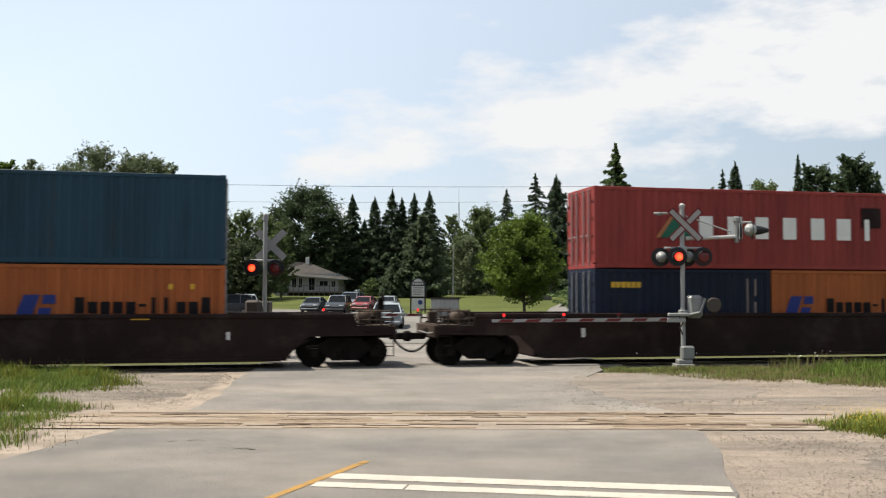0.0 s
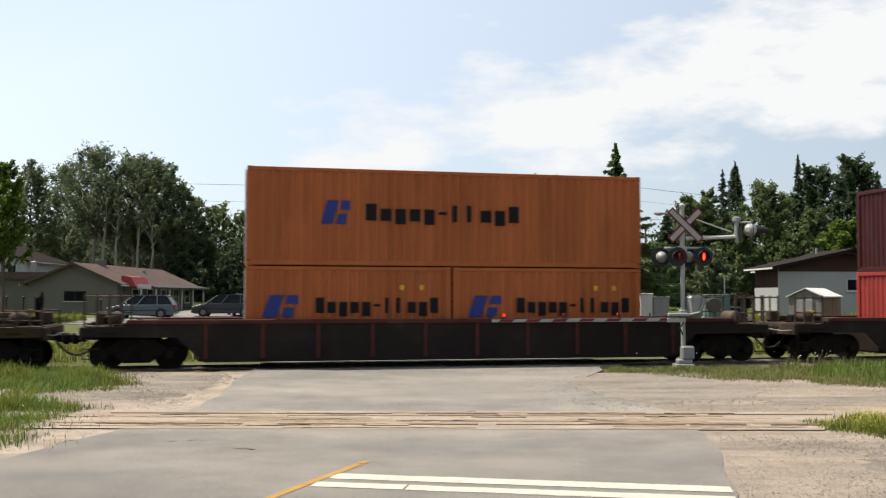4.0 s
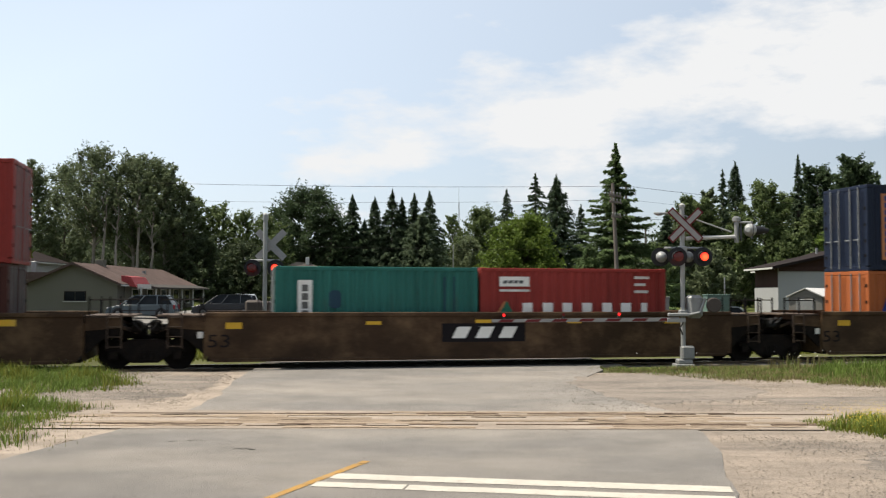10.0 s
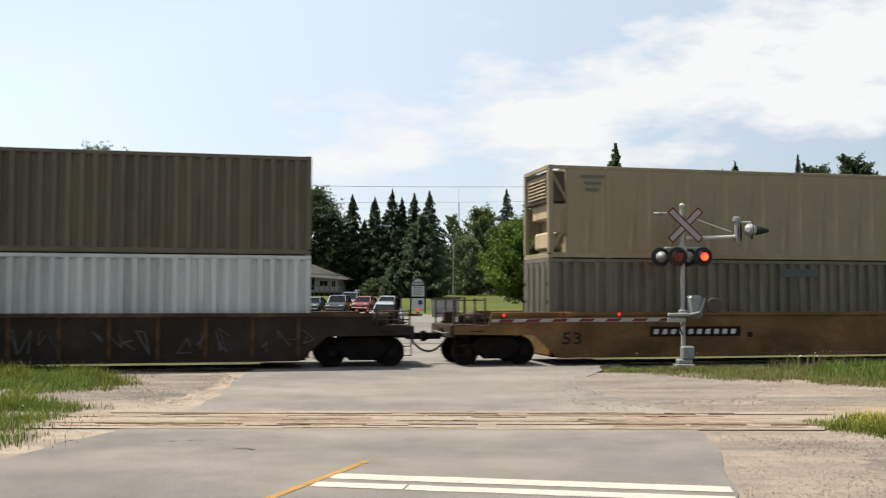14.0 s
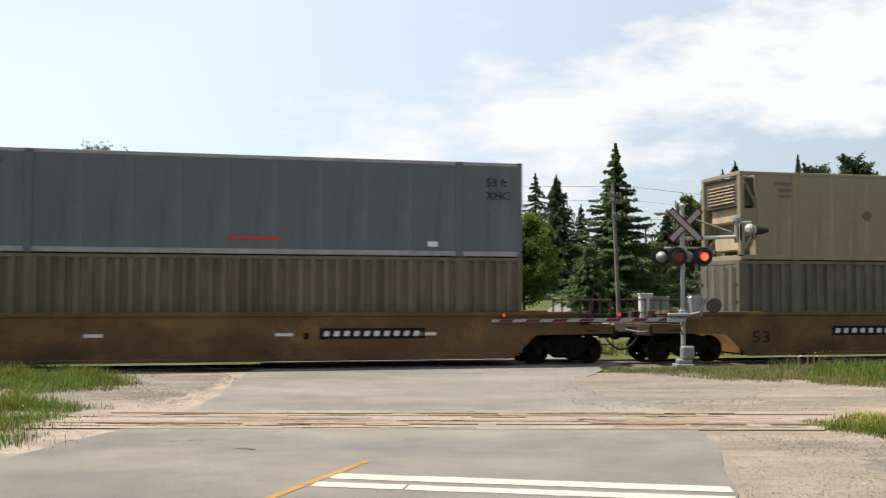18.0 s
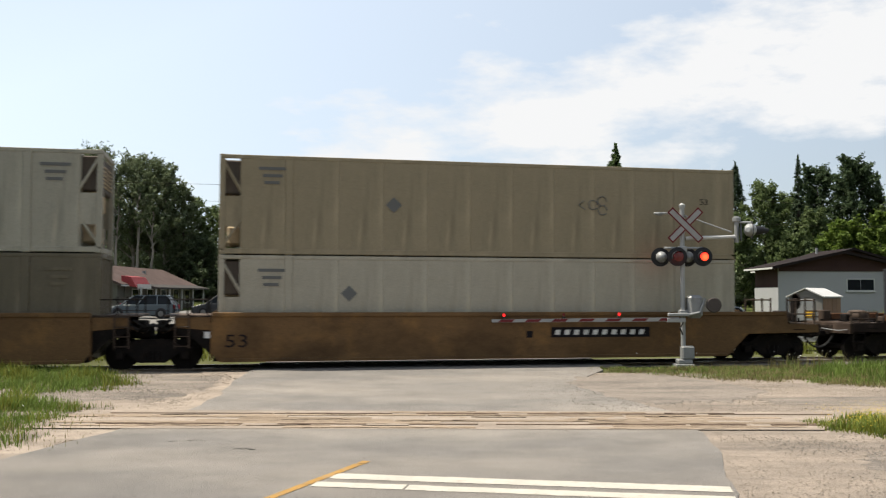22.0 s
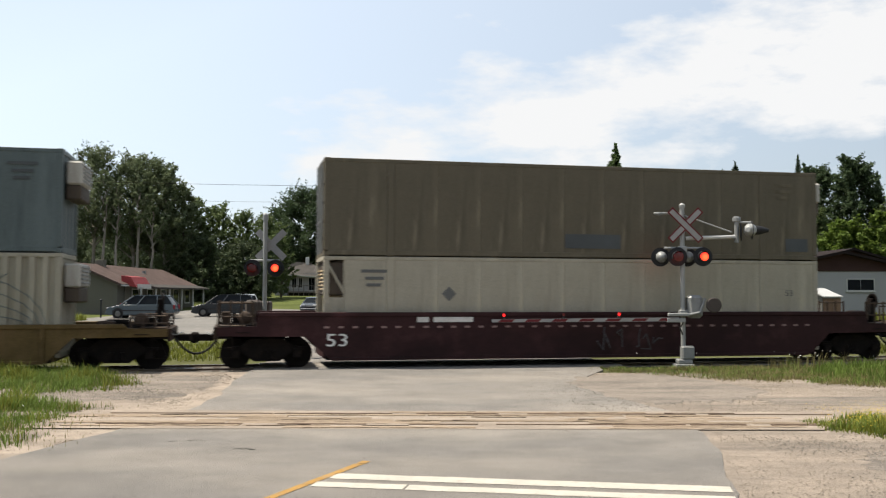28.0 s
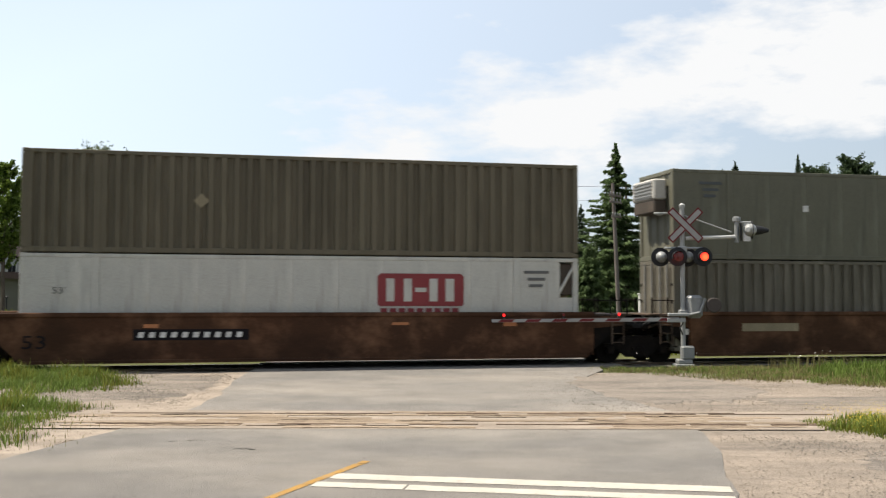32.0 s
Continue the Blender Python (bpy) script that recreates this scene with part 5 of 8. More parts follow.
W_OLD = paint("old_yellow_car_paint", (0.09418, 0.06283, 0.0233), 0.5, (0.1708, 0.1098, 0.0549), 0.75, stains=True)
W_CP = paint("wine_red_car_paint", (0.02562, 0.00915, 0.00976), 0.35, (0.0732, 0.0305, 0.0305), 0.65, stains=True)
W_MURAL = paint("soot_brown_car_paint", (0.0215, 0.0152, 0.0105), 0.45, (0.0427, 0.0366, 0.03416), 0.75, stains=True)

M_DASH = mat("dirty_reflector", (0.2074, 0.1342, 0.122), 0.7, 0, 0.3, 2, 30, 0.02)
M_GRAF = mat("blue_grey_spray", (0.0427, 0.04392, 0.0732), 0.7, 0, 0.3, 2, 30, 0.02)
HI, LO, FT40, FT20, FT53 = 2.896, 2.591, 12.192, 6.058, 16.154
Z1 = 0.38                           # the floor of the wells
Z2 = Z1 + LO + 0.01                 # upper boxes on 8.5 ft boxes
Z53 = Z1 + HI + 0.01
Y4, Y5 = -1.221, -1.297             # near faces of 8 ft and 8.5 ft wide boxes


def seven_blocks(ob, x0, x1, z, h, white=M_WHITE):
    """The broad white word with a green triangle before it, in plain blocks."""
    w = x1 - x0
    part("triangle_badge", Build().prism([(x0 + 0.01 * w, z), (x0 + 0.15 * w, z), (x0 + 0.082 * w, z + 1.1 * h)], Y4 - 0.004, Y4, "y"), M_GREEN, ob, "green triangle badge")
    part("triangle_edge", Build().prism([(x0 - 0.012 * w, z), (x0 + 0.008 * w, z), (x0 + 0.08 * w, z + 1.1 * h), (x0 + 0.065 * w, z + 1.08 * h)], Y4 - 0.004, Y4, "y"), M_TAN, ob)
    xs = [(0.183, 0.289), (0.312, 0.425), (0.44, 0.543), (0.569, 0.676), (0.701, 0.81), (0.824, 0.94), (0.959, 1.0)]
    out = []
    for a, b in xs:
        a, b = x0 + a * w, x0 + b * w
        c = a + (0.58 * (b - a) if b - a > 0.3 else b - a)
        out.append([(a, z), (c, z), (c, z + h), (a, z + h)])
    polys(white, ob, Y4, out, "word_bar", "white letter-sized bar")


def white_badge(ob, x, z, w=1.25, h=0.38):
    p = part("badge_panel", Build().box(x, x + w, Y4 - 0.004, Y4, z, z + h), M_WHITE, ob, "white badge panel")
    polys(M_SLATE, p, Y4 - 0.005, blocks(4, x + 0.1 * w, x + 0.8 * w, z + 0.3 * h, z + 0.62 * h, 0.2, 0.05), "badge_bar")
    bars(None, M_FADE, ob, Y4, [(x, x + w, z - 0.16, z - 0.09)], "badge_line")


def ship_line(ob, x_logo, w_logo, x0, x1, z, h):
    """A blue slanted badge and a dark word in plain bars."""
    s = 0.22 * w_logo
    polys(M_BLUE, ob, Y4, [[(x_logo, z - 0.12), (x_logo + 0.4 * w_logo, z - 0.12), (x_logo + 0.4 * w_logo + s, z + 1.15 * h), (x_logo + s, z + 1.15 * h)],
                           [(x_logo + 0.52 * w_logo, z - 0.12), (x_logo + 0.85 * w_logo, z - 0.12), (x_logo + 0.9 * w_logo, z + 0.35 * h), (x_logo + 0.6 * w_logo, z + 0.35 * h)],
                           [(x_logo + 0.66 * w_logo, z + 0.6 * h), (x_logo + w_logo, z + 0.6 * h), (x_logo + w_logo, z + 1.15 * h), (x_logo + 0.7 * w_logo, z + 1.15 * h)]], "badge", "blue slanted badge")
    n = 11
    p = (x1 - x0) / n
    out = []
    for i in range(n):
        if i == 5:
            out.append([(x0 + i * p, z + 0.42 * h), (x0 + (i + 0.6) * p, z + 0.42 * h), (x0 + (i + 0.6) * p, z + 0.58 * h), (x0 + i * p, z + 0.58 * h)])
            continue
        top = h if i in (0, 6, 7, 10) else 0.72 * h
        low = -0.2 * h if i in (2, 4, 9) else 0.0
        wd = 0.32 if i in (6, 7) else 0.74
        out.append([(x0 + i * p, z + low), (x0 + (i + wd) * p, z + low), (x0 + (i + wd) * p, z + top), (x0 + i * p, z + top)])
    polys(M_BLACK, ob, Y4, out, "word_bar", "dark letter-sized bar")


def up_word(ob, n, x, w, z_top, h, material=M_WHITE, y=Y4):
    """A word written downwards, in plain bars."""
    bars(None, material, ob, y, [(x, x + w, z_top - (i + 0.78) * h, z_top - i * h) for i in range(n)], "word_bar")


def codes(ob, length, z, y=Y4, m=M_WORN, x=None):
    x = length - 0.85 if x is None else x
    bars(None, m, ob, y, [(x, x + 0.06, z - 1.2, z), (x + 0.28, x + 0.34, z - 0.55, z), (x + 0.28, x + 0.34, z - 1.2, z - 0.75)], "code_bar")


def codes2(ob, x, z, y=Y5, m=M_FADE):
    bars(None, m, ob, y, [(x, x + 0.8, z - 0.09, z), (x + 0.12, x + 0.68, z - 0.3, z - 0.21), (x + 0.16, x + 0.6, z - 0.5, z - 0.41)], "code_bar")


def diamond(ob, x, z, r=0.24, y=Y5, m=M_GREY):
    part("diamond_placard", Build().prism([(x - r, z), (x, z - r), (x + r, z), (x, z + r)], y - 0.004, y, "y"), m, ob)


def box20(s, body, label, **k):
    return container(s, Z1, FT20, LO, "wave", body, label, **k)


def box40(s, h, body, label, z=None, **k):
    return container(s, Z2 if z is None else z, FT40, h, "wave", body, label, **k)


def liner20(s):
    o = box20(s, P_ORANGE, "orange corrugated steel container with dark word bars", left="door")
    ship_line(o, 0.45, 1.05, 2.0, 5.75, 1.22, 0.45)
    bars(None, M_YELLOW, o, Y4, [(4.5, 4.62, 1.9, 2.05), (5.1, 5.22, 1.9, 2.05)], "warning_label")
    return o


def red20(s, z_word=1.18):
    o = box20(s, P_RED2, "red corrugated steel container with white word bars")
    white_badge(o, 0.6, 2.02, 0.95, 0.3)
    seven_blocks(o, 0.42, 5.42, 0.98, 0.54)
    bars(None, M_FADE, o, Y4, code_rows(5.0, 2.35, 0.5, 3), "code_bar")
    return o


def beacon20(s):
    o = box20(s, P_MAROON, "dark maroon steel container with a blue and yellow badge")
    p = part("badge_panel", Build().box(0.62, 1.9, Y4 - 0.004, Y4, 1.78, 2.33), M_FADE, o, "pale framed badge")
    part("badge_field", Build().box(0.68, 1.84, Y4 - 0.008, Y4 - 0.004, 1.98, 2.28), M_NAVY, p)
    part("badge_beam", Build().prism([(0.9, 2.12), (1.84, 2.05), (1.84, 2.27)], Y4 - 0.012, Y4 - 0.008, "y"), M_YELLOW, p)
    polys(M_NAVY, p, Y4 - 0.005, blocks(6, 0.75, 1.8, 1.82, 1.95, 0.25), "badge_bar")
    codes(o, FT20, 2.3)
    return o


# unit 0
well_car(-23.2, -3.2, W_DARK, 1.58, "dark maroon steel well car with stacked containers", rails=0.5,
         marks=[("tag", 16.6, M_FADE, 0.1, 0.85, 0.22), ("tag", 14.0, M_YELLOW, 0.5, 1.42, 0.07), ("tag", 10.0, M_YELLOW, 0.5, 1.42, 0.07)])
box40(-6.66 - FT40, LO, P_TEAL, "dull blue-green corrugated steel container")
liner20(-6.66 - FT20), liner20(-6.66 - 2 * FT20 - 0.06)
# unit 1
well_car(0.93, 20.2, W_DARK, 1.58, "dark maroon steel well car carrying containers", rails=0.5,
         marks=[("tag", 3.1, M_FADE, 0.12, 0.85, 0.28), ("tag", 15.2, M_FADE, 0.12, 0.85, 0.28)])
o = box40(4.57, LO, P_RED, "red corrugated steel container with white word bars", left="door")
seven_blocks(o, 2.15, 9.88, 0.99, 0.71)
bars(None, M_FADE, o, Y4, code_rows(11.2, 2.3, 0.5, 4, 0.24, 0.1), "code_bar")
bars(None, W_DARK, o, Y4 + 0.001, [(9.46, 10.18, 1.41, 2.08)], "repair_patch")
o = box20(4.57, P_NAVY, "navy blue corrugated steel container", left="door")
bars(None, M_YELLOW, o, Y4, [(0.55 + 0.17 * i, 0.69 + 0.17 * i, 2.0, 2.18) for i in range(6)], "word_bar")
codes(o, FT20, 2.3)
liner20(10.68)
# unit 2
well_car(24.4, 43.65, W_OLIVE, 1.58, "dark olive-brown steel well car carrying containers", rails=0.5, ribs=2.2, chord=W_OCHRE,
         marks=[("tag", 5.0, W_CHORD, 0.2, 0.7, 0.5)])
o = box40(27.98, LO, P_MAROON, "dark maroon corrugated steel container with a white badge")
white_badge(o, 0.62, 1.98, 1.13, 0.36)
codes(o, FT40, 2.35)
o = liner20(27.98)
o = box20(34.08, P_ROSE, "faded maroon corrugated steel container")
up_word(o, 4, 0.85, 0.3, 2.3, 0.27)
codes(o, FT20, 2.3)
# unit 3
well_car(47.5, 65.5, W_RIB, 1.42, "black-brown ribbed steel well car with end posts", rails=0.95, ribs=1.63, chord=W_CHORD)
o = box40(50.49, HI, P_ORANGE, "orange corrugated steel container with a blue badge", left="door")
ship_line(o, 2.13, 0.86, 3.46, 8.3, 1.36, 0.5)
liner20(50.49), liner20(56.61)
# unit 4
RIB_TAGS = [("tag", 4.6, M_YELLOW, 0.5, 1.44, 0.06), ("tag", 8.3, M_YELLOW, 0.5, 1.44, 0.06), ("tag", 7.85, M_GREY, 0.75, 0.82, 0.3), ("tag", 1.3, M_TAN, 1.1, 1.3, 0.09)]
well_car(69.4, 87.05, W_RIB, 1.42, "black-brown ribbed steel well car with end posts", rails=1.0, ribs=1.63, chord=W_CHORD, marks=RIB_TAGS)
o = box40(72.15, HI, P_MAROON, "dark maroon corrugated steel container with pale upright bars")
bars(None, M_WHITE, o, Y4, [(0.72, 1.25, 2.15, 2.5)], "badge_panel")
bars(None, M_NAVY, o, Y4 + 0.001, [(0.68, 1.2, 0.45, 2.1)], "badge_strip")
up_word(o, 6, 0.78, 0.3, 2.0, 0.28)
bars(None, M_WHITE, o, Y4, [(9.9, 10.05, 0.56, 0.64)], "label")
bars(None, W_RIB, o, Y4 + 0.001, [(7.15, 7.6, 0.5, 1.0)], "repair_patch")
codes(o, FT40, 2.5)
o = box20(72.1, P_RED2, "red corrugated steel container with white upright bars")
up_word(o, 3, 0.59, 0.3, 2.26, 0.4)
bars(None, M_FADE, o, Y4, code_rows(5.1, 2.35, 0.5, 4), "code_bar")
beacon20(78.24)
# unit 5
well_car(90.95, 108.7, W_RIB, 1.42, "black-brown ribbed steel well car with end posts", rails=1.0, ribs=1.63, chord=W_CHORD, marks=RIB_TAGS + [("tag", 15.2, M_YELLOW, 0.45, 1.3, 0.07)])
o = box40(93.8, HI, P_MAROON2, "rusty maroon corrugated steel container with white upright bars")
up_word(o, 3, 0.68, 0.3, 2.55, 0.42)
bars(None, M_YELLOW, o, Y4, [(11.3, 11.65, 1.12, 1.28)], "warning_label")
codes(o, FT40, 2.55)
o = box20(93.8, P_BLUE, "dark blue corrugated steel container with a white word in bars")
bars(None, M_RED, o, Y4, [(0.48, 0.68, 2.08, 2.2), (0.7, 0.86, 2.08, 2.2)], "badge")
bars(None, M_WHITE, o, Y4, [(0.9 + 0.19 * i, 1.05 + 0.19 * i, 2.04, 2.22) for i in range(5)], "word_bar")
bars(None, mat("paler_blue_patch", (0.02, 0.05, 0.12), 0.6, 0, 0.15, 1, 40, 0.02), o, Y4, [(3.1, 5.1, 1.3, 1.65)], "repaint_patch")
codes(o, FT20, 2.3)
liner20(99.9)
# units 6: three articulated wells
OC = [("tag", 2.2, M_YELLOW, 0.45, 1.16, 0.18), ("tag", 6.2, M_YELLOW, 0.45, 1.26, 0.1), ("tag", 9.5, M_YELLOW, 0.5, 1.3, 0.1), ("tag", 12.4, M_YELLOW, 0.45, 1.28, 0.1), ("tag", 15.6, M_YELLOW, 0.5, 1.26, 0.18)]
well_car(112.75, 132.2, W_OCHRE, 1.62, "grimy ochre articulated well car with yellow tabs", right="joint", rails=0.85, marks=[("size", 1.68, M_BLACK), ("plate", 4.65, 3.17, 10)] + OC)
o = box40(116.46, HI, P_RED2, "red corrugated steel container with white word bars", left="door")
white_badge(o, 0.48, 2.26, 1.16, 0.37)
seven_blocks(o, 2.15, 9.04, 1.08, 0.79)
bars(None, M_FADE, o, Y4, code_rows(11.25, 2.65, 0.5, 3, 0.16, 0.07) + [(11.35, 11.5, 1.95, 2.1), (11.6, 11.68, 1.6, 1.7)], "code_bar")
beacon20(116.43)
o = box20(122.5, P_MAROON2, "rusty maroon corrugated steel container")
up_word(o, 4, 0.75, 0.32, 2.25, 0.28)
codes(o, FT20, 2.3)
well_car(132.2, 151.7, W_OCHRE, 1.62, "grimy ochre articulated well car with a black badge", left="joint", right="joint", marks=[("size", 1.67, M_BLACK), ("badge", 8.47)] + OC, truck_l=False)
o = box20(135.78, P_GREEN, "sea-green corrugated steel container with a white panel", left="door")
p = part("badge_panel", Build().box(0.65, 1.07, Y4 - 0.004, Y4, 1.1, 2.18), M_WHITE, o, "tall white panel")
bars(None, M_GREY, p, Y4 - 0.005, [(0.77, 0.95, 1.1 + 0.25 * i, 1.3 + 0.25 * i) for i in range(4)], "word_bar")
part("round_patch", Build().prism([(1.74 + 0.22 * max(-0.8, min(0.8, 1.25 * math.cos(a * math.pi / 8))), 1.62 + 0.27 * math.sin(a * math.pi / 8)) for a in range(16)], Y4 - 0.004, Y4, "y"), P_TEAL, o)
bars(None, P_TEAL, o, Y4, [(5.0, 5.05, 1.2, 2.3), (5.3, 5.34, 1.2, 2.3)], "code_bar")
red20(141.92)
well_car(151.7, 170.85, W_OCHRE, 1.62, "grimy ochre articulated well car with yellow tabs", left="joint", rails=0.9, marks=[("size", 1.62, M_BLACK), ("plate", 11.51, 3.19, 10)] + OC, truck_l=False)
o = box40(155.27, HI, P_NAVY, "navy blue corrugated steel container with a tan upright panel", left="door")
bars(None, M_TAN, o, Y4, [(0.53, 1.0, 0.36, 2.59)], "badge_strip")
up_word(o, 9, 0.64, 0.25, 2.52, 0.235, M_NAVY, Y4 - 0.005)
codes(o, FT40, 2.5)
bars(None, M_YELLOW, o, Y4, [(11.55, 11.7, 1.95, 2.05), (11.55, 11.7, 0.62, 0.72)], "warning_label")
liner20(155.27), red20(161.36)
# unit 7
well_car(175.05, 194.4, W_MURAL, 1.6, "soot-brown ribbed well car with pale scribbles", ribs=1.33, chord=W_OCHRE, rails=0.5,
         marks=[("scrawl", 4.9 + 2.3 * i, M_CHALK, 1.5, 4) for i in range(6)] + [("tag", 1.2 + 1.9 * i, M_TAN if i % 2 else M_FADE, 0.6, 1.5, 0.08) for i in range(8)])
o = container(176.7, Z53, FT53, HI, "rib", P_OLIVE, "olive-grey ribbed long steel container", left="door", right="front")
o = container(176.7, Z1, FT53, HI, "rib", P_WHITE, "white ribbed long steel container", left="door", right="front")
letters("size_lettering", "HIGH CUBE", 0.17, 0.72, Y5, 2.42, M_GREY, o, 1.1)
letters("size_lettering", "53 ft", 0.26, 0.9, Y5, 1.98, M_GREY, o, 1.1)
letters("size_lettering", "XHC", 0.26, 0.9, Y5, 1.6, M_GREY, o, 1.1)
diamond(o, 3.75, 1.55)
# units 8: three articulated wells
GT = [("tag", 5.2, M_FADE, 0.5, 0.94, 0.09), ("tag", 10.4, M_FADE, 0.5, 0.94, 0.09), ("tag", 14.6, M_FADE, 0.5, 0.94, 0.09)]
well_car(198.5, 217.9, W_GOLD, 1.62, "yellow articulated well car with a black number panel", right="joint", rails=0.85, marks=[("size", 1.95, M_BLACK), ("plate", 4.86, 3.11, 10), ("tag", 8.2, M_BLACK, 0.18, 0.82, 0.16)] + GT[2:])
o = container(200.12, Z53, FT53, HI, "flat", P_BEIGE, "dusty beige insulated container with an open end frame", left="recess", right="door")
codes2(o, 1.05, 2.6, m=M_GREY)
o = container(200.12, Z1, FT53, HI, "rib", P_GREY, "grimy grey ribbed long container", left="door", right="front")
bars(None, M_SLATE, o, Y5 + 0.003, [(7.9, 9.3, 2.35, 2.62)], "repaint_patch")
well_car(217.9, 237.3, W_GOLD, 1.62, "yellow articulated well car with a black badge", left="joint", right="joint", marks=[("size", 1.76, M_BLACK), ("badge", 8.4), ("tag", 6.5, M_BLACK, 0.18, 0.85, 0.16)] + GT, truck_l=False)
o = container(219.6, Z53, FT53, HI, "flat", P_PALE, "dirty white insulated container with a grey diamond", left="recess", right="door")
codes2(o, 1.05, 2.6, m=M_GREY)
diamond(o, 3.69, 1.74)
letters("size_lettering", "53", 0.17, 14.95, Y5, 1.76, M_GREY, o, 1.3)
o = container(219.6, Z1, FT53, HI, "flat", P_WHITE, "white insulated container with teal word bars", left="door", right="recess")
up = []
for i in range(5):
    for k in range(4):
        x, z = 2.28 + 0.69 * i + 0.035 * k, 1.2 + 0.165 * k
        up.append([(x, z), (x + 0.56, z), (x + 0.585, z + 0.115), (x + 0.025, z + 0.115)])
for k in range(6):
    x, z = 5.78 + 0.16 * abs(k - 2.5), 1.22 + 0.18 * k
    up.append([(x, z), (x + 0.75 + 0.12 * k, z), (x + 0.79 + 0.12 * k, z + 0.12), (x + 0.04, z + 0.12)])
TEAL_WORD = up
polys(M_TEAL, o, Y5, TEAL_WORD, "word_bar", "teal stripe")
diamond(o, 8.16, 1.75, 0.22)


def globe_arcs(ob, x0, w, z0, h, y=Y5):
    """Thin crossing arcs of a half globe."""
    for k in range(4):
        pts = []
        for i in range(13):
            a = math.pi * i / 12
            pts.append((x0 + w / 2 - w / 2 * math.cos(a) * (1 - 0.05 * k), y - 0.001, z0 + h * math.sin(a) * (1 - 0.26 * k)))
        part("globe_arc", Build().tube(pts, 0.013, 4), P_SLATE, ob)
    for k in range(3):
        pts = [(x0 + w * (0.2 + 0.22 * k) - 0.5, y - 0.001, z0), (x0 + w * (0.3 + 0.22 * k), y - 0.001, z0 + 0.6 * h), (x0 + w * (0.45 + 0.2 * k), y - 0.001, z0 + 0.9 * h)]
        part("globe_arc", Build().tube(pts, 0.012, 4), P_SLATE, ob)


globe_arcs(o, 9.68, 6.1, 1.2, 1.36)
well_car(237.3, 256.6, W_GOLD, 1.62, "yellow articulated well car with a black number panel", left="joint", rails=0.85, marks=[("size", 1.94, M_BLACK), ("plate", 11.65, 3.12, 10), ("tag", 11.2, M_BLACK, 0.16, 0.85, 0.18)] + GT, truck_l=False)
o = container(238.98, Z53, FT53, HI, "flat", P_SLATE, "slate-blue smooth container with a cooling unit", left="nose", right="door", rail=P_SLATE3)
letters("size_lettering", "53 ft", 0.25, 15.0, Y5, 2.15, M_BLACK, o, 1.0)
letters("size_lettering", "XHC", 0.25, 15.0, Y5, 1.75, M_BLACK, o, 1.0)
codes2(o, 0.5, 2.55, m=M_SLATE)
bars(None, M_RED, o, Y5, [(7.3, 8.85, 0.44, 0.53)], "label")
bars(None, M_WHITE, o, Y5, [(13.2, 13.5, 0.3, 0.45)], "label")
o = container(238.98, Z1, FT53, HI, "rib", P_GREYBROWN, "grey-brown ribbed long container", left="door", right="front")
# units 9: three articulated wells
well_car(260.72, 280.2, W_GOLD, 1.62, "dusty yellow articulated well car with a number panel", right="joint", rails=0.85, marks=[("size", 1.97, M_BLACK), ("plate", 4.87, 3.24, 10), ("tag", 8.6, M_BLACK, 0.16, 0.82, 0.16)])
o = container(262.46, Z53, FT53, HI, "flat", P_BEIGE, "dusty beige insulated container with an open end frame", left="recess", right="door")
codes2(o, 1.25, 2.55, m=M_GREY)
diamond(o, 4.66, 1.51, 0.2, m=P_GREYBROWN)
bars(None, P_PALE, o, Y5, [(6.15, 6.4, 0.7, 0.95), (6.95, 7.5, 0.3, 0.6), (9.6, 9.85, 0.7, 0.95)], "label")
o = container(262.4, Z1, FT53, HI, "rib", P_GREY, "grimy grey ribbed long container", left="door", right="front")
well_car(280.2, 299.47, W_GOLD, 1.62, "dusty yellow articulated well car with a black badge", left="joint", right="joint", marks=[("size", 1.77, M_BLACK), ("badge", 8.39), ("tag", 6.4, M_BLACK, 0.16, 0.85, 0.18)], truck_l=False)
o = container(281.92, Z53, FT53, HI, "flat", P_PALE, "dirty white insulated container with a grey diamond", left="door", right="recess")
letters("size_lettering", "53", 0.18, 0.78, Y5, 1.78, M_GREY, o, 1.3)
diamond(o, 12.32, 1.8, 0.24)
codes2(o, 14.5, 2.5, m=M_GREY)
o = container(281.92, Z1, FT53, HI, "flat", P_SMOOTH, "greyish beige smooth long container", left="door", right="front")
codes2(o, 14.6, 2.5, m=P_OLIVE)
well_car(299.47, 318.87, W_GOLD, 1.62, "dusty yellow articulated well car with a number panel", left="joint", rails=0.85, marks=[("size", 1.97, M_BLACK), ("plate", 11.68, 3.23, 10), ("tag", 10.9, M_BLACK, 0.2, 0.85, 0.2)], truck_l=False)
o = container(301.26, Z53, FT53, HI, "flat", P_BEIGE, "dusty beige insulated container with chalk marks", left="recess", right="door")
codes2(o, 1.1, 2.55, m=M_GREY)
diamond(o, 5.06, 1.52, 0.24)
letters("size_lettering", "53", 0.18, 14.95, Y5, 1.75, M_BLACK, o, 1.2)
b = Build()
for cx, cz in ((11.35, 1.66), (11.65, 1.78), (11.66, 1.5)):
    b.tube([(cx + 0.15 * math.cos(a * 0.7), Y5, cz + 0.15 * math.sin(a * 0.7)) for a in range(9)], 0.016, 4)
b.tube([(11.05, Y5, 1.8), (10.88, Y5, 1.65), (11.1, Y5, 1.5)], 0.016, 4)
part("chalk_scribble", b, M_GREY, o)
o = container(301.26, Z1, FT53, HI, "flat", P_CREAM2, "cream white insulated container with a grey diamond", left="recess", right="door")
codes2(o, 1.1, 2.5, m=M_GREY)
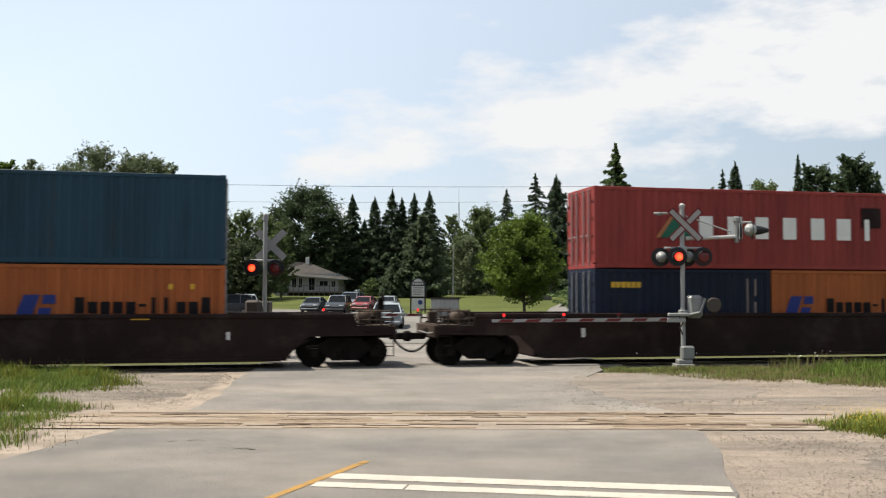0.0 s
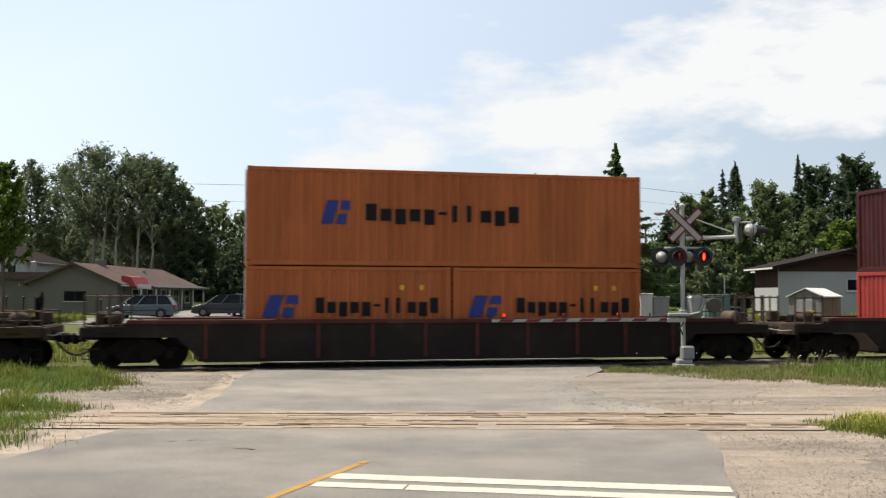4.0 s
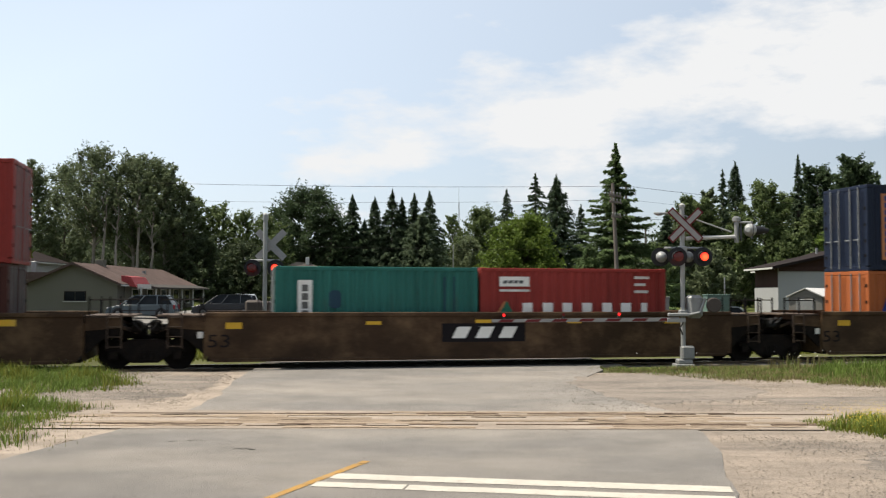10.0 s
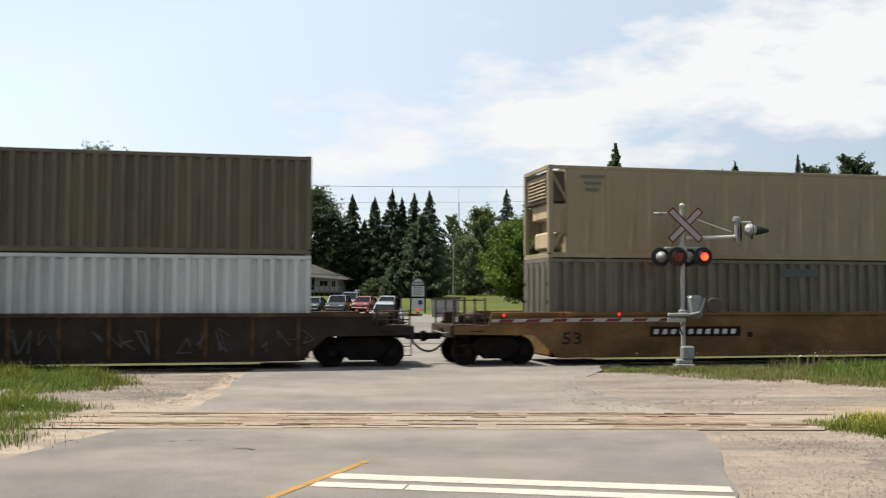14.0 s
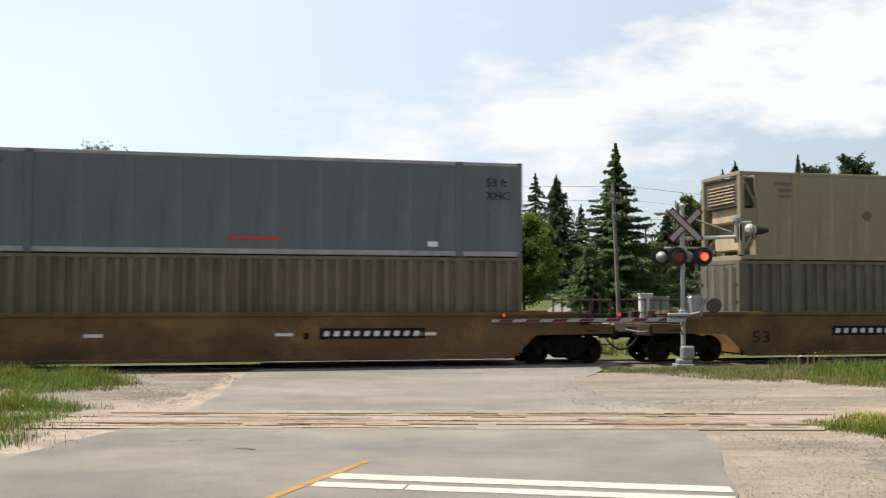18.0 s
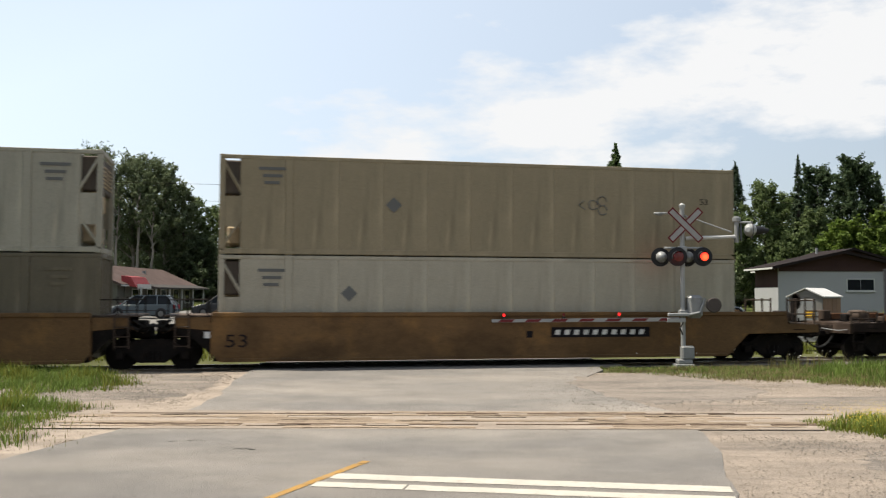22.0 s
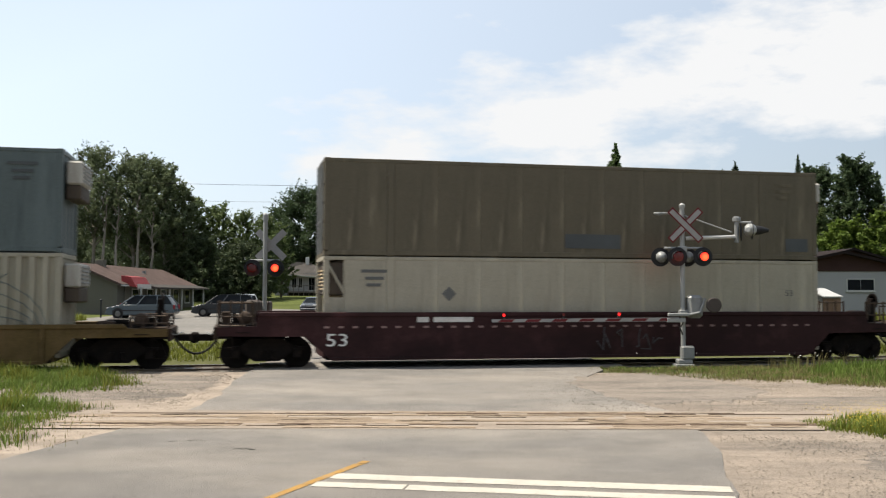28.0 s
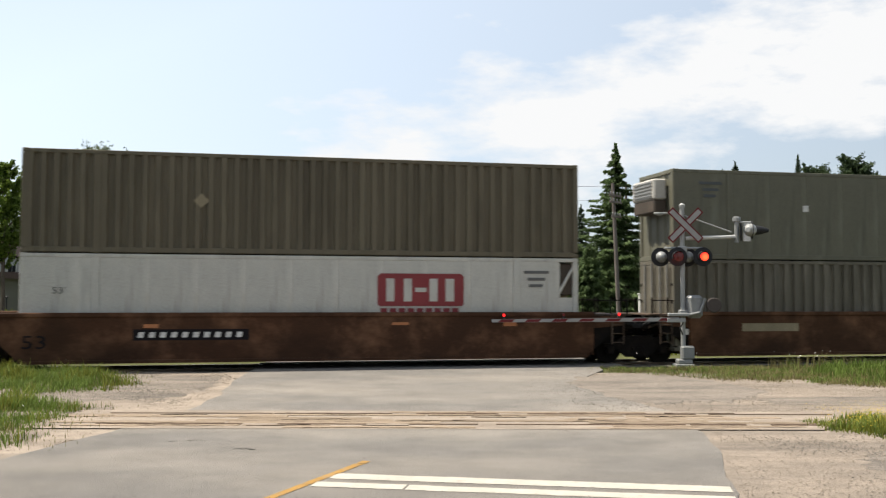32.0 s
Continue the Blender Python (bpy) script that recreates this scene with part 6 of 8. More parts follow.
diamond(o, 3.74, 1.79, 0.24)
letters("size_lettering", "53", 0.18, 15.0, Y5, 1.4, M_GREY, o, 1.2)


def tank_box(s, label, long_word, dirty):
    """A tank container: open frame, round barrel, walkway and side placards."""
    ob = rides(thing("tank_container", label, "tank container", group="tank containers"), s, 0.52)
    w, h, n = 1.219, 2.591, FT20
    for x in (0.0, n - 0.15):
        for near in (-1, 1):
            part("corner_post", kept(("tpost",), lambda b: b.box(0, 0.15, -0.075, 0.075, 0.1, 2.49, 0.012), BLACK), BLACK, ob, m=pose(x, near * (w - 0.075), 0))
            for z in (0.0, h - 0.118):
                part("corner_casting", kept(("cast",), lambda b: b.box(0, 0.178, -0.081, 0.081, 0, 0.118, 0.012), BLACK), BLACK, ob, m=pose(x - (0.028 if x > 1 else 0), near * (w - 0.08), z))
        part("end_brace", Build().rod((x + 0.07, -w + 0.1, 0.2), (x + 0.07, w - 0.1, 2.4), 0.05, 6).rod((x + 0.07, w - 0.1, 0.2), (x + 0.07, -w + 0.1, 2.4), 0.05, 6), BLACK, ob)
        part("end_header", Build().box(x, x + 0.12, -w + 0.1, w - 0.1, h - 0.13, h - 0.01, 0.01).box(x, x + 0.12, -w + 0.1, w - 0.1, 0.02, 0.14, 0.01), BLACK, ob)
    for near in (-1, 1):
        part("bottom_rail", Build().box(0.15, n - 0.15, near * (w - 0.1) - 0.05, near * (w - 0.1) + 0.05, 0.02, 0.14, 0.01), BLACK, ob)
        part("top_rail", Build().rod((0.15, near * (w - 0.06), h - 0.06), (n - 0.15, near * (w - 0.06), h - 0.06), 0.035, 6), BLACK, ob)
        part("corner_stay", Build().rod((0.1, near * (w - 0.06), h - 0.1), (0.75, near * (w - 0.1), h - 0.42), 0.035, 6).rod((n - 0.1, near * (w - 0.06), h - 0.1), (n - 0.75, near * (w - 0.1), h - 0.42), 0.035, 6), BLACK, ob)
    tank = part("barrel", Build().lathe([(0.0, 0.25), (0.04, 0.8), (0.11, 1.04), (0.2, 1.13), (5.5, 1.13), (5.59, 1.04), (5.66, 0.8), (5.7, 0.25)], (0.18, 0, 1.32), (1, 0, 0), 40),
                P_TANK2 if dirty else P_TANK, ob, smooth=True)
    for x in (1.25, 2.9, 4.6):
        part("barrel_band", Build().lathe([(0, 1.131), (0.005, 1.136), (0.05, 1.136), (0.055, 1.131)], (x, 0, 1.32), (1, 0, 0), 40), P_TANK, tank, smooth=True)
    part("walkway", Build().box(0.7, 2.5, -0.62, -0.2, h - 0.13, h - 0.05, 0.01), P_TANK, ob)
    part("walkway", Build().box(3.7, 5.6, -0.62, -0.2, h - 0.13, h - 0.05, 0.01), P_TANK, ob)
    part("manhole", Build().lathe([(0, 0.28), (0.1, 0.28), (0.13, 0.22)], (2.3, 0.2, 2.42), (0, 0, 1), 16), GALV, ob)
    return ob


P_TANK = paint("tank_white_paint", (0.44, 0.41, 0.34), 0.12, (0.549, 0.5246, 0.4636))
P_TANK2 = paint("stained_tank_paint", (0.26, 0.255, 0.24), 0.35, (0.488, 0.4392, 0.366))


def curved_bars(ob, rows, z0, z1, material, name="word_bar"):
    """Plain bars bent round the barrel's near side, from height z0 to z1."""
    r = 1.136
    for x0, x1, ka, kb in rows:
        b = Build()
        a0, a1 = math.asin((z0 + (z1 - z0) * ka - 1.32) / r), math.asin((z0 + (z1 - z0) * kb - 1.32) / r)
        vs = []
        for i in range(4):
            a = a0 + (a1 - a0) * i / 3
            for x in (x0, x1):
                for rr in (r, r + 0.006):
                    vs.append((x + 0.08 * (ka + (kb - ka) * i / 3), -rr * math.cos(a), 1.32 + rr * math.sin(a)))
        fs = []
        for i in range(3):
            k = 4 * i
            fs += [(k + 1, k + 3, k + 7, k + 5), (k, k + 4, k + 6, k + 2), (k, k + 1, k + 5, k + 4), (k + 2, k + 6, k + 7, k + 3)]
        fs += [(0, 2, 3, 1), (12, 13, 15, 14)]
        b.add(vs, fs)
        last = part(name, b, material, ob)
    return last


# unit 10
well_car(322.98, 338.55, W_TTX, 1.5, "dark rusty well car with an orange-brown top edge", chord=W_TTX_TOP, rails=0.25, deck=1.22, sill=0.2,
         marks=[("tag", 8.57 + 0.62 * i, M_FAINT, 0.4, 0.58, 0.3) for i in range(3)])
o = tank_box(324.75, "stained white tank container in a black frame", False, True)
curved_bars(o, [(0.95 + 0.24 * i, 1.13 + 0.24 * i, 0, 1.3 if i in (2, 3) else 1.0) for i in range(6)], 1.13, 1.37, M_BLACK)
curved_bars(o, [(4.0, 4.22, 0, 1)], 1.3, 1.52, M_RED, "hazard_placard")
curved_bars(o, [(4.7, 5.2, 0, 0.2), (4.7, 5.1, 0.4, 0.6), (4.75, 5.3, 0.8, 1)], 1.3, 1.9, M_GREY, "code_bar")
o = tank_box(330.9, "clean white tank container in a black frame", True, False)
curved_bars(o, [(0.55 + 0.2 * i, 0.70 + 0.2 * i, 0, 1.35 if i in (3, 7) else 1.0) for i in range(7)] + [(2.5 + 0.19 * i, 2.64 + 0.19 * i, 0, 1.35 if i == 0 else 1.0) for i in range(7)] + [(4.05 + 0.15 * i, 4.15 + 0.15 * i, 0, 1.35) for i in range(3)], 1.25, 1.46, M_BLACK)
curved_bars(o, [(1.65, 1.9, 0, 1)], 1.15, 1.4, M_RED, "hazard_placard")
curved_bars(o, [(4.85, 5.15, 0, 1)], 1.15, 1.4, M_YELLOW, "hazard_placard")
curved_bars(o, [(4.9, 5.5, 0, 0.15), (5.0, 5.5, 0.4, 0.55), (4.95, 5.4, 0.8, 0.95)], 1.5, 2.0, M_GREY, "code_bar")
# unit 11, empty
well_car(342.62, 358.1, W_TTX, 1.5, "empty dark rusty well car", chord=W_TTX_TOP, rails=0.25, deck=1.22, sill=0.2, marks=[("tag", 8.57, W_OLIVE, 1.8, 0.58, 0.3)])
# unit 12
well_car(362.25, 381.6, W_OLD, 1.3, "old dirty yellow ribbed well car", ribs=2.1, chord=W_OLD, rails=0.35, deck=1.16, marks=[("tag", 12.3, M_RED, 2.0, 0.62, 0.32), ("tag", 14.9, M_GREY, 0.35, 0.6, 0.3), ("tag", 3.6, M_BLACK, 2.2, 0.72, 0.2)])
o = container(363.97, Z53, FT53, HI, "flat", P_SLATE, "slate-blue smooth container with a cooling unit", left="door", right="nose")
letters("size_lettering", "53 ft", 0.25, 0.6, Y5, 2.15, M_BLACK, o, 1.0)
letters("size_lettering", "XHC", 0.25, 0.62, Y5, 1.75, M_BLACK, o, 1.0)
codes2(o, 14.7, 2.5, m=M_SLATE)
diamond(o, 11.9, 1.7, 0.2, m=M_FADE)
bars(None, M_WHITE, o, Y5, [(13.0, 13.3, 0.3, 0.48)], "label")
part("warning_label", Build().box(-0.004, 0.002, -0.5, -0.2, 1.2, 1.5), M_YELLOW, o)
o = container(363.97, Z1, FT53, HI, "rib", P_CREAM2, "cream white ribbed container with teal word bars", left="door", right="nose")
polys(M_TEAL, o, Y5, [[(x + 1.1, z) for x, z in q] for q in TEAL_WORD], "word_bar", "teal stripe")
diamond(o, 8.1, 1.92, 0.22)
globe_arcs(o, 9.12, 6.66, 0.92, 1.55)
DOOR_Y = (-1.0, -0.62, 0.2, 0.62)
for k in range(4):
    for yy in DOOR_Y[: 4 if k < 3 else 2]:
        part("door_marking", Build().box(-0.004, 0.002, yy, yy + 0.3, 1.62 + 0.2 * k, 1.71 + 0.2 * k), P_GREYBROWN, o)
for yy in (-0.85, 0.45):
    part("door_placard", Build().prism([(yy, 1.0), (yy + 0.2, 0.8), (yy + 0.4, 1.0), (yy + 0.2, 1.2)], -0.004, 0.002, "x"), P_GREYBROWN, o)
# unit 13
well_car(385.75, 404.87, W_CP, 1.62, "wine-red well car with white reflector dashes", rails=0.75, marks=[("size", 1.64, M_WHITE)] + [("tag", 1.6 + 0.42 * i, M_DASH, 0.16, 1.16, 0.06) for i in range(38)] + [("scrawl", 9.8, M_CHALK, 2.4, 6), ("tag", 4.35, M_FADE, 0.35, 1.33, 0.15), ("tag", 4.85, M_FADE, 1.2, 1.33, 0.15)])
o = container(387.35, Z53, FT53, HI, "flat", P_SMOOTH, "olive-beige smooth container with a dark patch", left="door", right="nose")
bars(None, M_SLATE, o, Y5, [(7.43, 9.26, 0.3, 0.74), (15.0, 15.8, 0.28, 0.7)], "repaint_patch")
codes2(o, 14.5, 2.5, m=P_OLIVE)
o = container(387.35, Z1, FT53, HI, "flat", P_CREAM2, "cream white insulated container with a grey diamond", left="recess", right="door")
codes2(o, 1.1, 2.5, m=M_GREY)
diamond(o, 3.76, 1.79, 0.22)
letters("size_lettering", "53", 0.18, 14.95, Y5, 1.75, M_GREY, o, 1.2)
# unit 14
well_car(409.1, 428.4, W_MURAL, 1.56, "soot-brown ribbed well car with blue-grey graffiti", ribs=1.3, chord=W_MURAL, rails=0.6,
         marks=[("scrawl", 5.6, M_GRAF, 9.0, 30), ("scrawl", 5.9, M_CHALK, 8.4, 16), ("scrawl", 17.0, M_CHALK, 0.9, 3), ("scrawl", 2.9, M_CHALK, 0.6, 3)])
o = container(410.72, Z53, FT53, HI, "flat", P_PALE, "dirty white insulated container with a grey diamond", left="recess", right="door")
codes2(o, 1.1, 2.55, m=M_GREY)
diamond(o, 3.75, 1.81, 0.24)
letters("size_lettering", "53", 0.18, 15.0, Y5, 1.85, M_GREY, o, 1.2)
bars(None, M_WHITE, o, Y5, [(8.95, 9.15, 1.72, 2.0)], "label")
o = container(410.72, Z1, FT53, HI, "flat", P_CREAM, "cream container with dark slanted word bars", left="door", right="nose")
letters("size_lettering", "53 ft", 0.24, 1.15, Y5, 2.05, M_BLACK, o, 1.0)
letters("size_lettering", "XHC", 0.24, 1.15, Y5, 1.62, M_BLACK, o, 1.0)
polys(M_BLACK, o, Y5, blocks(5, 9.31, 11.75, 1.46, 1.98, 0.2, 0.16), "word_bar", "dark slanted bar")
b = Build().tube([(12.1, Y5, 1.95), (12.45, Y5, 2.15), (12.85, Y5, 2.05), (13.0, Y5, 1.75), (12.85, Y5, 1.45), (12.55, Y5, 1.5), (12.3, Y5, 1.3)], 0.03, 5)
b.prism([(12.5, 1.9), (12.9, 2.02), (13.0, 1.75), (12.8, 1.5), (12.66, 1.75)], Y5 - 0.004, Y5, "y")
part("badge_swirl", b, M_BLACK, o)
diamond(o, 13.3, 1.77, 0.2, m=P_OLIVE), diamond(o, 13.78, 1.77, 0.2, m=P_OLIVE)
polys(M_GREY, o, Y5, blocks(9, 9.5, 11.7, 1.2, 1.33, 0.3), "small_word_bar")
# units 15
well_car(432.5, 452.4, W_RUSTY, 1.62, "orange-brown articulated well car with a number panel", right="joint", rails=0.85, marks=[("size", 1.8, M_BLACK), ("plate", 4.72, 3.16, 10), ("tag", 5.0, M_TAN, 0.4, 1.2, 0.1), ("tag", 12.0, M_TAN, 0.5, 1.25, 0.08), ("tag", 15.4, M_TAN, 0.4, 1.2, 0.14)])
o = container(434.2, Z53, FT53, HI, "rib", P_OLIVE, "olive-grey ribbed long steel container", left="front", right="front")
diamond(o, 4.81, 1.52, 0.22, m=P_BEIGE)
o = container(434.2, Z1, FT53, HI, "flat", P_WHITE2, "dirty white insulated container with a red badge", left="door", right="recess")
letters("size_lettering", "53'", 0.18, 0.84, Y5, 1.77, M_GREY, o, 1.2)
RH = mat("badge_dull_red", (0.183, 0.0366, 0.03904), 0.6, 0, 0.12, 1, 40, 0.02)
p = part("badge_panel", Build().prism([(9.95, 1.42), (12.45, 1.42), (12.51, 1.48), (12.51, 2.3), (12.42, 2.39), (9.98, 2.39), (9.89, 2.3), (9.89, 1.48)], Y5 - 0.004, Y5, "y"), RH, o, "dull red badge panel")
polys(P_WHITE2, p, Y5 - 0.005, [[(a, 1.56), (a + w, 1.56), (a + w, 2.24), (a, 2.24)] for a, w in ((10.15, 0.24), (10.68, 0.24), (11.46, 0.24), (11.95, 0.26))] + [[(11.02, 1.84), (11.36, 1.84), (11.36, 1.97), (11.02, 1.97)]], "badge_bar")
polys(RH, o, Y5, blocks(9, 9.98, 12.42, 1.2, 1.36, 0.25), "small_word_bar")
codes2(o, 14.4, 2.5, m=M_GREY)
well_car(452.4, 471.8, W_RUSTY, 1.62, "orange-brown articulated well car with a badge panel", left="joint", marks=[("badge", 9.6), ("tag", 3.4, P_BEIGE, 2.0, 1.0, 0.25)], truck_l=False)
o = container(453.55, Z53, FT53, HI, "flat", P_SLATE2, "grey-green smooth container with a cooling unit", left="nose", right="door")
bars(None, M_FADE, o, Y5, [(2.45, 2.7, 0.6, 1.2), (4.6, 4.8, 1.6, 1.8)], "label")
codes2(o, 0.9, 2.5, m=M_SLATE)
o = container(453.55, Z1, FT53, HI, "rib", P_GREY, "grimy grey ribbed long container", left="door", right="front")


def motions():
    """All that moves: the train, its wheels and the flashing lamp discs."""
    times = [float(k) for k in range(20)] + [19.25, 19.5, 19.75] + [float(k) for k in range(20, 33)]
    way = [(t, gone(t)) for t in times]
    for ob, s0, z0 in MOVERS:
        rows = []
        for t, d in way:
            p = on_track(s0 - d, 0, z0)
            rows.append((t, pose(p.x, p.y, p.z, 0, 0, TURN)))
        walk(ob, rows)
    for ws, x, s_abs in WHEELS:
        near = [k / FPS for k in range(32 * FPS + 1) if -16 < s_abs - gone(k / FPS) < 18]
        rows = [(0.0, near[0] if near else 0.0)] if not near or near[0] > 0.02 else []
        rows += [(t, t) for t in near]
        if rows[-1][0] < 31.99:
            rows.append((32.0, rows[-1][1]))
        walk(ws, [(t, pose(x, 0, WHEEL_R) @ Matrix.Rotation(-gone(a) / WHEEL_R, 4, "Y")) for t, a in rows])
    for disc, at, first in FLASHERS:                   # lit face out while the lamp is on, dark face out while it is off
        marks, k = [], -1
        while 0.03 + 0.993 * k < 33:
            on = 0.03 + 0.993 * k
            marks += [(on, first), (on + 0.48, 1 - first)]
            k += 1
        start = [lit for t, lit in marks if t <= 0.0][-1]
        turn = 0.0 if start else 180.0
        rows = [(0.0, turn)]
        for t, lit in marks:
            f = round(t * FPS + (0.3 if t < 4 else -0.2))
            if f < 1 or f > 32 * FPS - 1:
                continue
            if f > 1:
                rows.append(((f - 1) / FPS, turn))
            rows += [(f / FPS, turn + 89.9), ((f + 1) / FPS, turn + 179.8)]
            turn += 180
        rows.append((32.0, turn))
        walk(disc, [(t, at @ Matrix.Rotation(radians(a), 4, "Z")) for t, a in rows])

# ---- trees: (column, top row) of the view are given as bearing and height at a chosen distance ----
def spot(u, dist):
    """Plan position on the bearing u (sideways metres per metre ahead)."""
    return u * dist, dist


F = 1686.7


def bear(px):
    return (px - 784) / F


def tall(top, dist, x=0.0):
    """Height of a tree whose top stands at that row, seen from the eye."""
    return 2.155 + (521.0 - top) / F * dist - rise(x, dist)


def broad(px, top, dist, half, seed, **k):
    x, y = spot(bear(px), dist)
    return broad_tree(x, y, tall(top, dist), half / F * dist, seed, **k)


def spruce(px, top, dist, half, seed, **k):
    x, y = spot(bear(px), dist)
    return conifer(x, y, tall(top, dist), half / F * dist, seed, **k)


DULL = dict(leaves=LEAF_DULL, label="tall leafy tree with dull green foliage")
# the wood behind the low building
broad(6, 280, 62, 40, 1, leaves=LEAF_BRIGHT, label="bright green maple with dense leaves", n=6500, start=0.42, size=0.15)
broad(52, 285, 112, 58, 2, n=9000, start=0.2, **DULL)
broad(115, 290, 118, 54, 31, n=7500, start=0.2, **DULL)
broad(165, 255, 110, 66, 3, n=12000, bark=BARK_PALE, start=0.5, rising=0.75, size=0.16, **DULL)
broad(235, 270, 112, 70, 4, n=12000, bark=BARK_PALE, start=0.48, rising=0.75, size=0.16, **DULL)
for px, top, sd in ((182, 300, 71), (205, 310, 72), (243, 315, 73), (268, 330, 74)):
    broad(px, top, 106, 24, sd, n=1500, bark=BARK_PALE, start=0.62, rising=0.8, clumps=16, label="slim pale-trunked tree at the edge of the wood", leaves=LEAF_DULL)
broad(292, 288, 112, 46, 5, n=7500, bark=BARK_PALE, start=0.25, **DULL)
broad(266, 276, 113, 52, 61, n=8000, bark=BARK_PALE, start=0.42, **DULL)
broad(325, 325, 114, 45, 62, n=6500, start=0.1, **DULL)
broad(340, 345, 116, 51, 6, n=7500, start=0.05)
broad(385, 360, 118, 51, 7, n=7500, start=0.05)
broad(430, 372, 118, 48, 8, n=7500, start=0.05)
broad(470, 378, 122, 41, 9, n=6750, start=0.05, leaves=LEAF_MID)
# lower fill trees, their leaf colour darkened to imitate the wood's inner shade
SHADE_DARKENED = dict(leaves=LEAF_DARK, label="dark leafy tree in the shade of the wood", start=0.02)
broad(280, 385, 128, 73, 32, n=7500, **SHADE_DARKENED)
broad(200, 405, 128, 85, 33, n=7500, **SHADE_DARKENED)
broad(90, 395, 128, 85, 34, n=7500, **SHADE_DARKENED)
broad(360, 420, 112, 60, 35, n=6750, **SHADE_DARKENED)
broad(430, 430, 114, 61, 36, n=6750, **SHADE_DARKENED)
broad(498, 398, 126, 26, 67, n=4500, start=0.12)
PINE = dict(leaves=NEEDLE_PINE, label="broad dark pine with open boughs", start=0.1, size=0.22, clumps=60, rising=0.3, plates=0.7, full=0.42)
broad(545, 332, 150, 76, 10, n=26000, **dict(PINE, clumps=120))
broad(500, 365, 150, 40, 11, n=5000, **PINE)
broad(585, 372, 148, 45, 37, n=5000, **PINE)
for px, top, half, sd in ((623, 344, 56, 12), (663, 349, 50, 13), (694, 336, 58, 14), (711, 350, 42, 15), (733, 343, 50, 16), (760, 338, 58, 17), (645, 390, 50, 38), (600, 390, 50, 39), (680, 400, 60, 75), (720, 400, 60, 76)):
    spruce(px, top, 152, half, sd, n=8000, size=0.24, ragged=0.5, fluff=0.8)
spruce(746, 378, 128, 66, 18, n=20000, needles=NEEDLE_SOFT, label="broad soft grey-green pine on the lawn", size=0.22, droop=0.1, ragged=0.45, tiers=24, power=0.72, fluff=0.9)
spruce(700, 452, 126, 34, 40, n=5000, needles=NEEDLE_SOFT, label="young grey-green pine on the lawn", size=0.2, droop=0.1, ragged=0.4, tiers=18, power=0.7, fluff=0.9)
broad(800, 378, 160, 26, 19, n=6800, start=0.1)
broad(851, 366, 150, 46, 20, n=17000, start=0.1, clumps=60)
broad(828, 420, 140, 40, 41, n=7650, start=0.03, **DULL)
spruce(897, 334, 165, 52, 21, n=7000, size=0.24)
spruce(948, 306, 150, 66, 22, n=8500, size=0.24, ragged=0.6, label="tall spruce with a thin crown")
spruce(985, 308, 148, 84, 23, n=16000, size=0.24, ragged=0.5, fluff=0.9)
spruce(1029, 361, 150, 46, 24, n=6000, size=0.22)
broad(928, 384, 78, 78, 25, leaves=LEAF_BRIGHT, label="bright green maple tree on the lawn", n=22000, start=0.27, size=0.13, clumps=70, rising=0.42, full=0.62)
spruce(1091, 252, 66, 118, 26, needles=NEEDLE_NEAR, label="tall green spruce by the utility pole", n=36000, size=0.13, tiers=44, ragged=0.65, start=0.03, power=1.08, fluff=0.35, droop=0.25)
spruce(1042, 432, 62, 42, 42, needles=NEEDLE_NEAR, label="small green spruce on the lawn edge", n=12000, size=0.12, tiers=24, power=0.7, fluff=0.8, droop=0.2, ragged=0.6)
spruce(1180, 372, 100, 55, 27, n=7000, label="dark green spruce among the trees")
broad(1215, 345, 108, 38, 28, n=9350, start=0.05)
broad(1253, 330, 112, 34, 43, n=8500, start=0.05, **DULL)
spruce(1303, 283, 112, 34, 29, n=8000, size=0.18, label="narrow pointed dark cedar tree", power=0.6, ragged=0.15, fluff=1.2)
spruce(1281, 298, 116, 38, 44, n=5000, size=0.2, ragged=0.6, label="thin dark spruce with sparse boughs")
broad(1355, 320, 104, 56, 30, n=15300, start=0.04)
broad(1310, 375, 100, 42, 45, n=8500, start=0.02)
spruce(1415, 271, 108, 30, 46, n=5000, size=0.18, label="narrow pointed dark spruce tree", tiers=34)
broad(1448, 287, 118, 50, 47, n=15300, **PINE)
broad(1515, 272, 112, 60, 48, n=18700, **PINE)
spruce(1556, 300, 112, 48, 49, n=6000, label="dark green spruce among the trees")
broad(1500, 385, 84, 62, 50, leaves=LEAF_BRIGHT, label="bright green leafy tree by the house", n=11900, start=0.05)
broad(1560, 372, 82, 44, 51, leaves=LEAF_BRIGHT, label="bright green leafy tree by the house", n=9350, start=0.05)
broad(1410, 410, 96, 46, 52, n=8500, start=0.03)
broad(1260, 440, 92, 45, 53, n=7650, start=0.02, **DULL)
broad(1165, 430, 90, 36, 54, n=7650, start=0.02)
broad(656, 494, 132, 20, 55, n=1800, start=0.02, label="round dark shrub on the lawn", clumps=22)
broad(1240, 352, 110, 50, 63, n=13600, start=0.05)
broad(1395, 335, 112, 45, 64, n=13600, start=0.05)
broad(1190, 400, 104, 45, 65, n=11050, start=0.03, **DULL)
broad(1440, 370, 106, 50, 66, n=11900, start=0.03)
broad(1600, 330, 105, 50, 56, n=6800)
broad(-40, 300, 105, 73, 57, n=6000)
